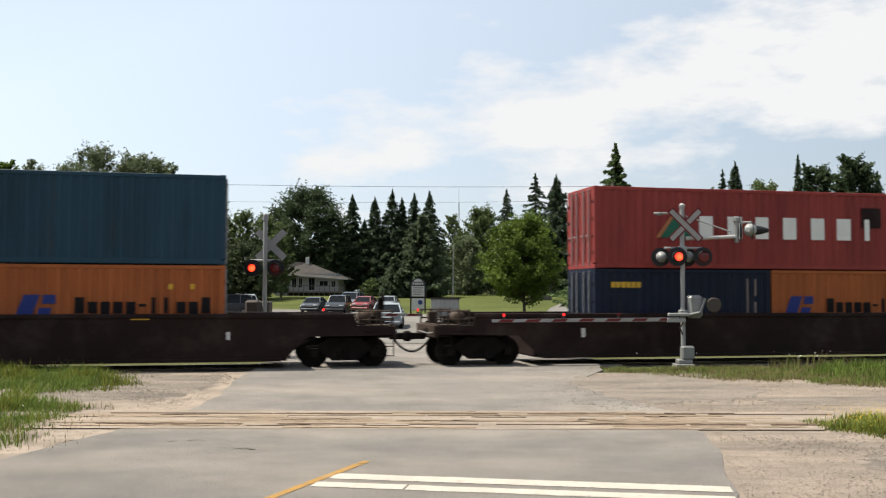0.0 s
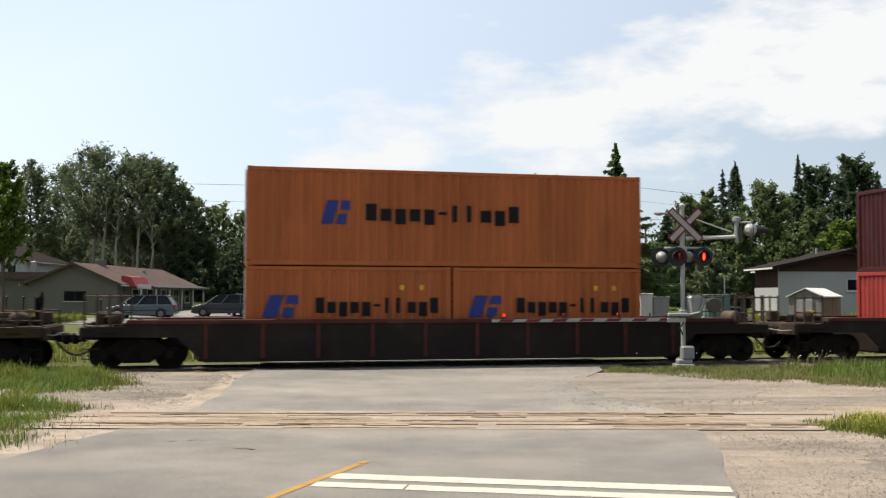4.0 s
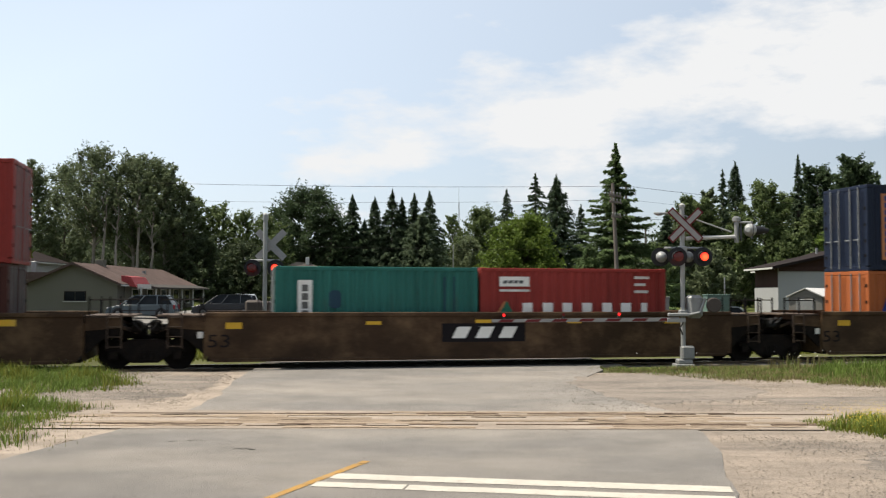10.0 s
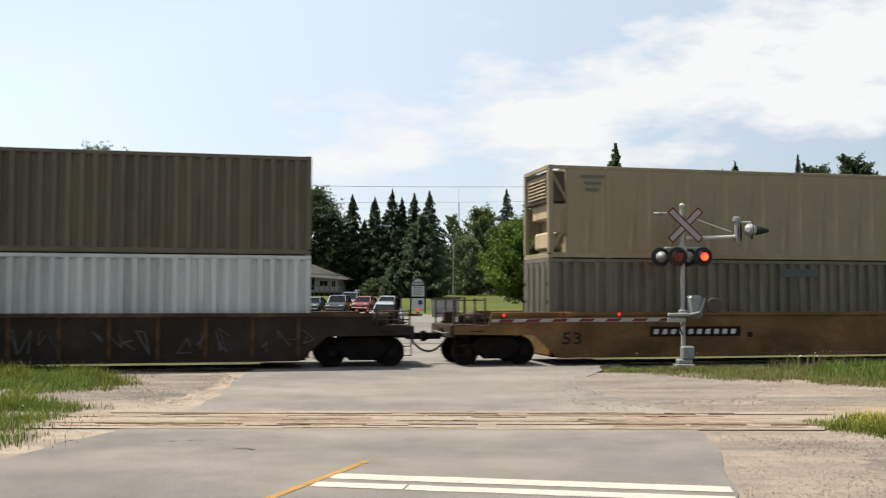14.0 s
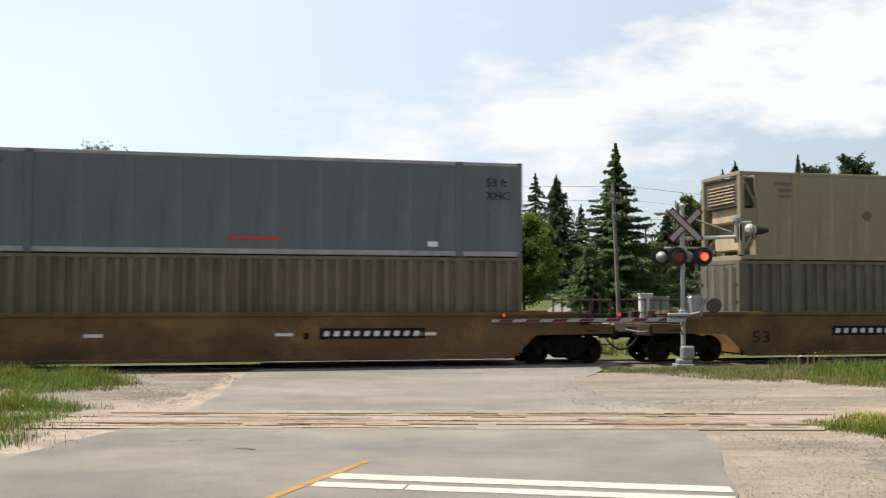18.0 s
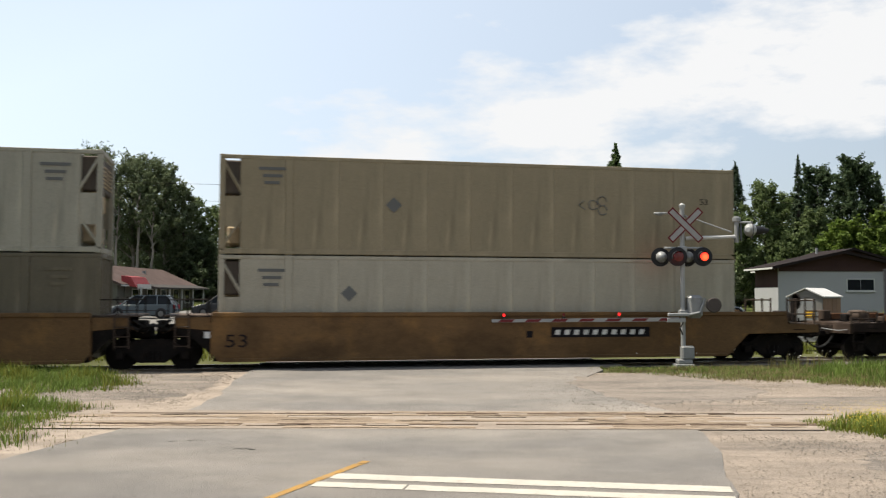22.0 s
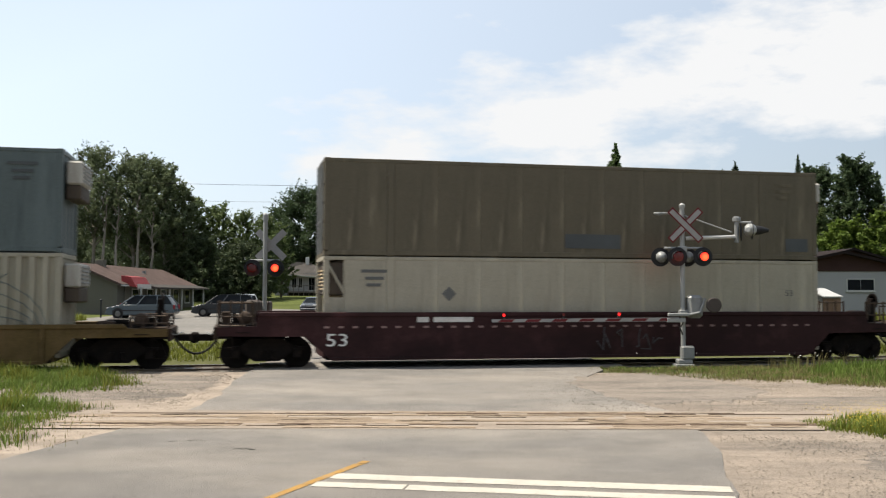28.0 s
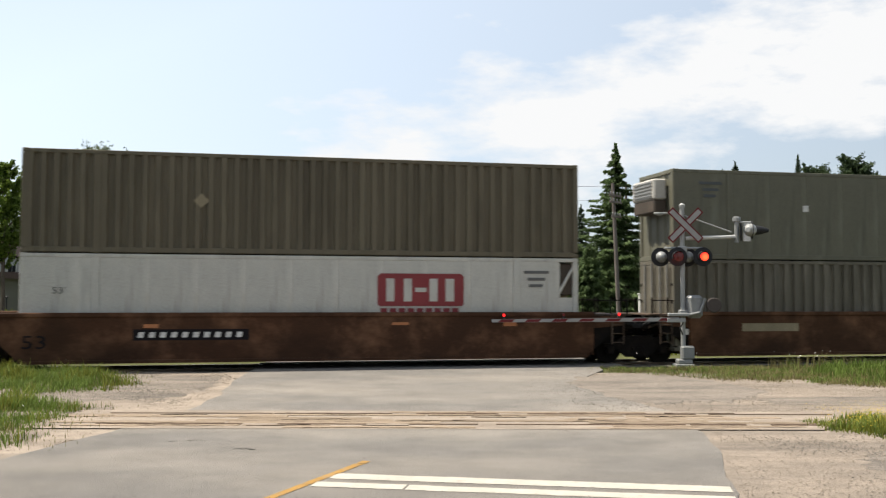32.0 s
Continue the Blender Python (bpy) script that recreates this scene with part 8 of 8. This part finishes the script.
for k in range(4):
    part("wall_panel", Build().box(1.55, 1.565, 0.06 + 0.71 * k, 0.74 + 0.71 * k, 0.15, 2.0, 0.004), mat("brown_side_panel", (0.1806, 0.1118, 0.0731), 0.8, 0, 0.2, 1, 20, 0.2), bun)


def cabinet(x, y, w, d, h, label, material, hinge=True):
    c = thing("equipment_cabinet", label, "cabinet", m=pose(x, y, rise(x, y)))
    part("body", Build().box(0, w, 0, d, 0.12, h, 0.02), material, c)
    part("base", Build().box(-0.04, w + 0.04, -0.04, d + 0.04, 0, 0.12), GALV, c)
    part("lid", Build().box(-0.03, w + 0.03, -0.03, d + 0.03, h, h + 0.05, 0.01), material, c)
    dr = part("door", Build().box(0.05, w - 0.05, -0.02, 0.0, 0.2, h - 0.06, 0.004), material, c)
    part("door_handle", Build().box(w - 0.16, w - 0.11, -0.05, -0.02, h * 0.5, h * 0.62), STEEL_DARK, dr)
    return c


cabinet(8.9, 43.0, 0.55, 0.5, 2.2, "tall pale steel equipment cabinet", SIGN_WHITE)
cabinet(9.5, 43.2, 0.75, 0.6, 2.05, "brown-grey steel equipment cabinet", GALV)
cabinet(12.2, 44.0, 1.05, 0.8, 2.15, "dull grey-green steel equipment cabinet", mat("dull_green_enamel", (0.10, 0.15, 0.13), 0.6, 0, 0.12, 1, 30, 0.03))
pp = thing("marker_post", "thin grey steel marker post", "post", m=pose(13.35, 45.2, rise(13, 45)))
part("post", Build().rod((0, 0, 0), (0, 0, 3.0), 0.03, 8), GALV, pp)

# ---- utility poles and wires ----
def utility_pole(x, y, h, arms, label="weathered wooden utility pole with crossarms", lean=0.0):
    o = thing("utility_pole", label, "utility pole", m=pose(x, y, rise(x, y) - 0.1, 0, lean, 0))
    part("pole", Build().rod((0, 0, 0), (0, 0, h), 0.125, 14, 0.09), WOOD_POLE, o, smooth=True)
    for z, half, turn in arms:
        a = math.radians(turn)
        c, s = math.cos(a), math.sin(a)
        ca = part("crossarm", Build().box(-half, half, -0.17, -0.09, -0.06, 0.06, 0.01), WOOD_POLE, o, m=pose(0, 0, z, 0, 0, turn))
        for k in range(4):
            xx = -half + 0.12 + (2 * half - 0.24) * k / 3
            part("insulator", Build().lathe([(0, 0.02), (0.08, 0.04), (0.12, 0.05), (0.16, 0.02)], (xx, -0.13, 0.06), (0, 0, 1), 8), GALV, ca)
    return o


utility_pole(bear(1096) * 52, 52, 8.2, ((7.5, 0.75, 55), (7.15, 0.75, 55), (6.35, 0.6, 55)), lean=-2.3)
utility_pole(bear(1109) * 69, 69, 9.9, ((9.0, 0.5, 40),))
utility_pole(bear(1143) * 92, 92, 8.2, (), "thin distant wooden utility pole")
fp = thing("flagpole", "slim pale metal flagpole on the lawn", "flagpole", m=pose(bear(802) * 96, 96, rise(0, 96)))
part("pole", Build().rod((0, 0, 0), (0, 0, 6.2), 0.055, 8, 0.035), GALV, fp)
part("truck_cap", Build().lathe([(0, 0.05), (0.06, 0.08), (0.12, 0.03)], (0, 0, 6.2), (0, 0, 1), 8), GALV, fp)
tw = thing("radio_mast", "tall thin lattice radio mast", "radio mast", m=pose(bear(812) * 170, 170, rise(0, 170)))
for a in range(3):
    x, y = 0.22 * math.cos(a * 2.094), 0.22 * math.sin(a * 2.094)
    part("mast_leg", Build().rod((x, y, 0), (x * 0.4, y * 0.4, 16.5), 0.035, 5), GALV, tw)
for k in range(20):
    a = k * 2.094
    part("lattice_bar", Build().rod((0.2 * math.cos(a), 0.2 * math.sin(a), 0.8 * k), (0.2 * math.cos(a + 2.094), 0.2 * math.sin(a + 2.094), 0.8 * k + 0.8), 0.02, 4), GALV, tw)
part("antenna", Build().rod((0, 0, 16.5), (0, 0, 19.6), 0.03, 5, 0.015), GALV, tw)


def wire(a, b, sag, r=0.014):
    pts = []
    for i in range(25):
        t = i / 24
        p = Vector(a).lerp(Vector(b), t)
        p.z -= sag * 4 * t * (1 - t)
        pts.append(p)
    w = thing("overhead_wire", "thin dark overhead power wire", "wire", b=Build().tube(pts, r, 4), material=STEEL_DARK)
    return w


def at(px, py, d):
    """A place d metres ahead on the sight line of a column and row of the view."""
    return ((px - 784) / F * d, d, 2.155 + (521 - py) / F * d)


wire(at(-60, 316, 58), at(1110, 328, 64), 0.25, 0.011)
wire(at(1110, 328, 64), at(1700, 378, 60), 0.2, 0.011)
wire(at(-60, 345, 70), at(1109, 352, 66), 0.4, 0.007)
wire(at(1109, 352, 66), at(1700, 392, 70), 0.3, 0.007)
wire(at(1091, 383, 52), at(1700, 398, 50), 0.2, 0.008)
wire(at(400, 432, 60), at(1085, 440, 52), 0.15, 0.007)

# ---- sign, mailboxes, bollards ----
sg = thing("community_sign", "white community notice sign on dark posts", "sign", m=pose(bear(740) * 82, 82, rise(0, 82)))
for xx in (-0.62, 0.62):
    part("post", Build().box(xx - 0.06, xx + 0.06, -0.06, 0.06, 0, 2.7, 0.01), BLACK, sg)
part("upper_panel", Build().box(-0.55, 0.55, -0.05, 0.05, 1.45, 2.35, 0.02), SIGN_WHITE, sg)
part("header_panel", Build().prism([(-0.55, 2.4), (0.55, 2.4), (0.55, 2.75), (0.3, 2.95), (0, 3.05), (-0.3, 2.95), (-0.55, 2.75)], -0.05, 0.05, "y"), M_SLATE, sg)
part("header_arch", Build().prism([(-0.4, 2.72), (0.4, 2.72), (0.25, 2.88), (0, 2.96), (-0.25, 2.88)], -0.056, -0.05, "y"), SIGN_WHITE, sg)
for k in range(5):
    part("header_bar", Build().box(-0.45 + 0.19 * k, -0.32 + 0.19 * k, -0.056, -0.05, 2.46, 2.64), SIGN_WHITE, sg)
for k in range(4):
    part("text_bar", Build().box(-0.42, 0.42 - 0.12 * (k % 2), -0.056, -0.05, 2.16 - 0.18 * k, 2.23 - 0.18 * k), M_GREY, sg)
lower = part("lower_panel", Build().box(-0.55, 0.55, -0.04, 0.04, 0.25, 1.3, 0.02), TRIM, sg)
part("round_emblem", Build().rod((0.2, -0.046, 0.95), (0.2, -0.04, 0.95), 0.2, 16), M_NAVY, lower)
mb = thing("mailbox_cluster", "grey steel community mailbox cluster", "mailbox", m=pose(bear(788) * 68, 68, rise(0, 68)))
part("body", Build().box(-1.0, 1.0, -0.25, 0.25, 0.45, 1.3, 0.02), GALV, mb)
part("roof", Build().prism([(-0.36, 1.3), (0.36, 1.3), (0.3, 1.4), (-0.3, 1.4)], -1.08, 1.08, "x"), STEEL_DARK, mb)
part("base", Build().box(-0.95, 0.95, -0.2, 0.2, 0, 0.45, 0.02), GALV, mb)
for k in range(6):
    part("mail_door", Build().box(-0.95 + 0.32 * k, -0.67 + 0.32 * k, -0.27, -0.25, 0.72, 1.22, 0.004), ALU, mb)
for px, d in ((13, 71), (43, 71), (180, 70)):
    x = bear(px) * d
    bo = thing("bollard", "black bollard with a ball top", "bollard", m=pose(x, d, rise(x, d)), group="bollards")
    part("post", Build().rod((0, 0, 0), (0, 0, 1.25), 0.06, 8), BLACK, bo)
    part("ball_top", Build().lathe([(0, 0.04), (0.05, 0.1), (0.12, 0.1), (0.18, 0.03)], (0, 0, 1.25), (0, 0, 1), 10), BLACK, bo)

# ---- parked and waiting vehicles ----
TYRE = mat("tyre_rubber", (0.02, 0.02, 0.021), 0.85, 0, 0.15, 3, 30, 0.1)
CHROME = mat("alloy_rim", (0.1376, 0.1376, 0.1376), 0.3, 0.8, 0.1, 3, 30, 0.02)
HEAD = mat("headlamp_glass", (0.301, 0.3096, 0.3268), 0.15, 0, 0.05, 3, 30, 0)


def car(x, y, turn, kind, body, label, z=None):
    """A car: nose along local -x. Kinds differ in length, height and the shape of the cabin."""
    L, W, H, hood, ws, roof0, roof1, rear, tail = {"van": (4.9, 1.9, 1.7, 0.98, 0.95, 1.95, 4.35, 4.8, 1.02), "suv": (4.6, 1.85, 1.72, 1.06, 1.15, 1.9, 4.05, 4.52, 1.06),
                                                   "sedan": (4.6, 1.78, 1.44, 0.9, 1.2, 2.05, 3.3, 4.0, 1.0), "hatch": (4.1, 1.74, 1.5, 0.94, 1.0, 1.8, 3.45, 3.95, 1.0)}[kind]
    c = thing("car", label, "car", m=pose(x, y, rise(x, y) + 0.05 if z is None else z, 0, 0, turn), group="parked cars")
    base = [(0.03, 0.3), (0.0, 0.5), (0.04, 0.68), (0.22, 0.8), (0.6, hood - 0.06), (ws, hood), (ws + 0.3, hood + 0.03), (rear, tail), (L - 0.06, tail - 0.1), (L, 0.6), (L - 0.02, 0.36), (L - 0.2, 0.24), (0.25, 0.22)]
    part("body", Build().prism(base, -W / 2, W / 2, "y").bevel(0.1, 3), body, c, smooth=True)
    lo_w, hi_w = W / 2 - 0.07, W / 2 - 0.24
    rim = [(ws + 0.05, hood - 0.04, lo_w), (roof0, H - 0.07, hi_w), (roof1, H - 0.08, hi_w), (rear - 0.03, tail - 0.04, lo_w)]
    part("window_glass", Build().add([(a, -w, b) for a, b, w in rim] + [(a, w, b) for a, b, w in rim], [(0, 1, 2, 3), (7, 6, 5, 4), (0, 4, 5, 1), (1, 5, 6, 2), (2, 6, 7, 3), (3, 7, 4, 0)]), GLASS, c)
    part("roof", Build().prism([(roof0 - 0.12, H - 0.1), (roof0 + 0.2, H - 0.02), ((roof0 + roof1) / 2, H), (roof1 - 0.2, H - 0.02), (roof1 + 0.1, H - 0.11)], -hi_w - 0.03, hi_w + 0.03, "y").bevel(0.03, 2), body, c, smooth=True)
    edge = lambda u, w: (w[0] + (w[1] - w[0]) * u)
    for near in (-1, 1):
        posts = [((rim[0][0], rim[0][1]), (rim[1][0], rim[1][1])), ((rim[3][0], rim[3][1]), (rim[2][0], rim[2][1]))]
        for f in ((0.3, 0.68) if kind in ("van", "suv") else (0.5,)):
            posts.append(((edge(f, (rim[0][0], rim[3][0])) + 0.1, hood), (edge(f, (roof0, roof1)) + 0.05, H - 0.07)))
        for (ax, az), (bx, bz) in posts:
            part("pillar", Build().rod((ax, near * (lo_w + 0.004), az), (bx, near * (hi_w + 0.004), bz), 0.045, 6), body, c)
        part("mirror", Build().box(ws + 0.45, ws + 0.6, near * (W / 2 + 0.02) - 0.07, near * (W / 2 + 0.02) + 0.07, hood + 0.02, hood + 0.15, 0.03), body, c)
        part("side_trim", Build().box(0.5, L - 0.4, near * (W / 2 + 0.004) - 0.008, near * (W / 2 + 0.004) + 0.008, 0.52, 0.6, 0.003), BLACK, c)
        for wx in (0.88, L - 0.95):
            part("wheel_arch", Build().lathe([(0, 0.4), (0.012, 0.4)], (wx, near * (W / 2 - 0.006), 0.36), (0, near, 0), 18), BLACK, c)
            wh_ = part("wheel", Build().lathe([(0, 0.3), (0.02, 0.33), (0.19, 0.33), (0.21, 0.3)], (wx, near * (W / 2 - 0.18), 0.33), (0, near, 0), 18), TYRE, c)
            part("rim", Build().lathe([(0, 0.2), (0.012, 0.19), (0.02, 0.05)], (wx, near * (W / 2 + 0.032), 0.33), (0, near, 0), 14), CHROME, wh_)
        part("headlight", Build().box(0.02, 0.3, near * (W / 2 - 0.3) - 0.19, near * (W / 2 - 0.3) + 0.19, 0.66, 0.78, 0.04), HEAD, c)
        part("tail_light", Build().box(L - 0.12, L + 0.015, near * (W / 2 - 0.14) - 0.1, near * (W / 2 - 0.14) + 0.1, 0.68, 0.98, 0.02), SIGN_RED, c)
    part("grille", Build().box(-0.012, 0.1, -0.45, 0.45, 0.48, 0.64, 0.01), BLACK, c)
    part("bumper", Build().box(-0.05, 0.2, -W / 2 + 0.08, W / 2 - 0.08, 0.28, 0.46, 0.05), body, c)
    return c


def auto(name, col):
    return mat(name, col, 0.25, 0.0, 0.04, 1, 30, 0.0, spec=0.5)


CAR_BLUE, CAR_BLACK, CAR_SILVER, CAR_RED, CAR_GREY, CAR_WHITE = (auto("blue_grey_car_paint", (0.062, 0.08, 0.094)), auto("black_car_paint", (0.0172, 0.02064, 0.0258)), auto("silver_car_paint", (0.1892, 0.2064, 0.2107)),
                                                              auto("red_car_paint", (0.172, 0.0258, 0.02408)), auto("grey_car_paint", (0.043, 0.04988, 0.05676)), auto("white_car_paint", (0.215, 0.2408, 0.258)))
car(bear(628) * 134, 134, 10, "hatch", CAR_WHITE, "white car parked beside the bungalow")
car(bear(199) * 70.5, 70, 3, "van", CAR_BLUE, "blue-grey minivan parked on the asphalt")
car(bear(306) * 73.5, 73, 150, "sedan", CAR_BLACK, "black sedan parked behind the minivan")
car(bear(346) * 74, 73.5, 6, "van", CAR_BLACK, "dark blue-black sport utility car")
car(bear(418) * 78, 79, -70, "van", CAR_SILVER, "silver minivan seen from behind")
car(bear(547) * 88, 88, 84, "hatch", CAR_GREY, "dark grey hatchback facing the tracks")
car(bear(592) * 88, 88, 86, "suv", CAR_BLACK, "black sport utility car facing the tracks")
car(bear(613) * 96, 95, 80, "van", CAR_BLUE, "grey-blue van parked further back")
car(bear(636) * 90, 90, 80, "hatch", CAR_RED, "red hatchback facing the tracks")
car(bear(680) * 91, 91, 84, "sedan", CAR_SILVER, "silver sedan waiting in the road")
car(bear(686) * 54, 52.5, 91, "sedan", CAR_WHITE, "pale blue-grey sedan waiting at the lowered gate")
car(bear(1172) * 50, 47.5, 20, "hatch", CAR_WHITE, "white car beside the cabinets")

# ---- grass, weeds and stones ----
def scatter(n, inside, x0, x1, y0, y1, seed, z=-0.03, lo=0.5, hi=1.0):
    """Places where inside() says that something grows; thin spots also grow lower."""
    r = np.random.RandomState(seed)
    out = []
    while len(out) < n:
        x, y = r.uniform(x0, x1), r.uniform(y0, y1)
        k = inside(x, y)
        if k > 0 and r.rand() < k:
            out.append((x, y, z if y < 36 else rise(x, y), r.uniform(lo, hi) * (0.4 + 0.6 * min(1.0, k))))
    return out


def patchy(x, y, f=0.8, cut=0.0):
    return max(0.0, min(1.0, 0.5 + 1.6 * (noise.noise((x * f, y * f, 3.3)) - cut)))


def left_verge(x, y):
    """Two thick stands with a strip of gravel between them, thinning out towards the road."""
    edge = float(np.interp(y, [8, 12.4, 13.4, 14.2, 16, 18.4, 20, 21.5, 23.5, 25.5, 27], [-9.5, -7.0, -6.0, -5.9, -6.4, -6.5, -8.2, -7.3, -7.3, -8.0, -9.4])) + 0.7 * noise.noise((x * 0.9, y * 1.3, 0))
    soft = min(1.0, (edge - x) / 1.1)
    if soft <= 0:
        return 0.0
    gap = min(1.0, abs(y - 19.9 + 0.25 * noise.noise((x * 0.7, 0, 7))) / 0.6) ** 1.3 if x > -13 else 1.0
    return soft * gap * patchy(x, y, 0.9, -0.18)


def right_verge(x, y):
    lo = float(np.interp(x, [4.2, 5.2, 6.6, 8.4, 10.4, 26], [27.4, 26.4, 25.0, 23.9, 22.9, 22.2])) + 0.6 * noise.noise((x * 0.9, y, 5))
    if x > 4.2 and y > lo:
        return patchy(x, y, 1.1, -0.1) * min(1.0, 0.3 + 0.1 * (x - 5)) * min(1.0, 0.25 + 0.5 * (y - lo))
    return 0.0


def right_patch(x, y):
    e = ((x - 10.6) / 4.9) ** 2 + ((y - 15.55) / 1.75) ** 2 + 0.5 * noise.noise((x * 1.1, y * 1.1, 1))
    return max(0.0, min(1.0, 2.0 * (1 - e)))


blades("verge_grass", "green grass and weeds on the verge", scatter(84000, left_verge, -17, -5.2, 11, 27, 1), GRASS, 0.08, 0.38, 0.9, 0.008, 1)
blades("verge_tufts", "taller tufts of grass on the verge", scatter(13000, lambda x, y: left_verge(x, y) if patchy(x, y, 1.3, 0.3) > 0.4 else 0.0, -18, -5.2, 11, 27, 15), GRASS_Y, 0.2, 0.6, 0.7, 0.008, 15)
blades("dry_verge_grass", "dry straw-coloured grass in the verge", scatter(14000, lambda x, y: left_verge(x - 0.8, y), -18, -4.8, 11, 27, 2), GRASS_DRY, 0.05, 0.26, 0.9, 0.006, 2)
blades("trackside_grass", "green grass along the track", scatter(46000, right_verge, 4.2, 20, 22.0, 28.3, 3), GRASS, 0.05, 0.24, 0.9, 0.009, 3)
blades("tall_trackside_grass", "tall bright grass along the track", scatter(10000, lambda x, y: right_verge(x, y) if x > 10.0 else 0.0, 10, 20, 23.5, 28.3, 16), GRASS, 0.25, 0.6, 0.6, 0.01, 16)
blades("dry_trackside_grass", "dry grass and brown stalks along the track", scatter(30000, lambda x, y: right_verge(x, y + 0.5) * (1.0 if x < 12 else 0.4), 4.0, 20, 21.8, 28.3, 4), GRASS_DRY, 0.05, 0.28, 0.9, 0.007, 4)
blades("brown_stalks", "brown weed stalks at the ballast edge", scatter(900, lambda x, y: 1.0 if x > 9.5 else 0.1, 6, 22, 27.6, 28.5, 17), GRASS_DRY, 0.3, 0.62, 0.5, 0.008, 17)
blades("weed_patch", "low weeds with yellow flowers", scatter(26000, right_patch, 5.6, 13.0, 13.2, 17.4, 5), GRASS_Y, 0.08, 0.36, 1.0, 0.007, 5)
blades("green_weeds", "low green weeds in the gravel", scatter(9000, right_patch, 5.6, 13.0, 13.2, 17.4, 18), GRASS, 0.1, 0.42, 0.9, 0.008, 18)
blades("far_weeds", "tall bright weeds behind the track", scatter(16000, lambda x, y: patchy(x, y, 0.3, -0.1), -46, -24.5, 54, 66, 6), GRASS_Y, 0.3, 0.9, 0.5, 0.03, 6)
blades("far_weeds", "tall bright weeds by the cabinets", scatter(9000, lambda x, y: patchy(x, y, 0.3, -0.1), 19, 36, 52, 64, 7), GRASS_Y, 0.3, 0.9, 0.5, 0.03, 7)
blades("far_side_grass", "grass strip beyond the rails", scatter(14000, lambda x, y: 1.0 if (y > 32.5 + 0.217 * x and (x < -6.4 or x > 5.6)) else 0.0, -26, 26, 29, 42, 8), GRASS_Y, 0.08, 0.35, 0.6, 0.02, 8)


def flowers(name, label, spots, material, size, h0, h1, seed):
    rs_ = random.Random(seed)
    b = Build()
    for x, y, z, k in spots:
        h = rs_.uniform(h0, h1)
        r = size * rs_.uniform(0.7, 1.3)
        b.add([(x + r * math.cos(a * 1.257), y + r * math.sin(a * 1.257) * 0.7, z + h + 0.3 * r * math.sin(a * 1.257 + k)) for a in range(5)], [(0, 1, 2, 3, 4)])
    return tagged(new(name, b.mesh(name, material)), label, "flowers", kind="stuff")


flowers("yellow_flowers", "small yellow flowers in the weeds", scatter(7000, right_patch, 5.6, 13.0, 13.2, 17.4, 11), PETAL_Y, 0.008, 0.14, 0.36, 1)
flowers("white_flowers", "white wild flowers beside the track", scatter(45, lambda x, y: 1.0 if x > 9.5 else 0.15, 5, 20, 26.6, 28.4, 12), PETAL_W, 0.02, 0.3, 0.6, 2)
flowers("white_flowers", "white wild flowers in the verge", scatter(22, left_verge, -20, -6, 16, 27, 13), PETAL_W, 0.02, 0.2, 0.5, 3)


def stones(name, label, spots, lo, hi, seed, material=STONE):
    r = np.random.RandomState(seed)
    b = Build()
    for x, y, z, k in spots:
        s = r.uniform(lo, hi)
        j = r.uniform(0.6, 1.3, (6, 1)) * np.array([(1, 0, 0), (0, 1, 0), (-1, 0, 0), (0, -1, 0), (0.1, 0, 0.5), (0, 0.1, -0.3)]) * s + (x, y, z + s * 0.2)
        b.add(j.tolist(), [(0, 1, 4), (1, 2, 4), (2, 3, 4), (3, 0, 4), (1, 0, 5), (2, 1, 5), (3, 2, 5), (0, 3, 5)])
    return tagged(new(name, b.mesh(name, material)), label, "gravel", kind="stuff")


def verge(x, y):
    road_l = float(np.interp(y, [8, 12.5, 15, 17.6, 20, 24, 26.2], [-5.9, -5.75, -5.2, -4.75, -4.7, -5.2, -5.4]))
    road_r = float(np.interp(y, [8, 10.9, 15.4, 20.5, 24.5, 28], [2.6, 3.27, 4.15, 4.2, 4.5, 4.7]))
    if road_l - 0.1 < x < road_r + 0.1 or 15.3 < y < 17.8:
        return 0.0
    return patchy(x, y, 0.6, 0.05)


def crossing_spill(x, y):
    """The stony drift at the edge of the crossing and the stony patches of the verges."""
    a = math.exp(-((x - 4.9 - 0.2 * (y - 22)) / 1.6) ** 2 - ((y - 22.5) / 3.4) ** 2)
    c = 0.55 * patchy(x, y, 0.8, 0.25) if (x > 4.6 and y < 15) or (x < -5.2 and y > 18) else 0.0
    return max(a, c) if 15.3 > y or y > 17.8 else 0.0


stones("gravel_stones", "loose grey and tan gravel stones", scatter(26000, verge, -12, 20, 8.5, 26.5, 21, -0.005), 0.005, 0.019, 1)
stones("coarse_stones", "coarse dark ballast stones spilt on the verge", scatter(9000, crossing_spill, -11, 14, 9.0, 27.0, 23, 0.0), 0.007, 0.024, 5, DARK_STONE)
stones("road_grit", "scattered grit on the asphalt", scatter(700, lambda x, y: 1.0 if (-4.6 < x < 4.0 and (y < 15 or y > 17.9)) else 0.0, -5, 4.2, 9.5, 26, 22, 0.004), 0.004, 0.013, 2, BALLAST)

motions()
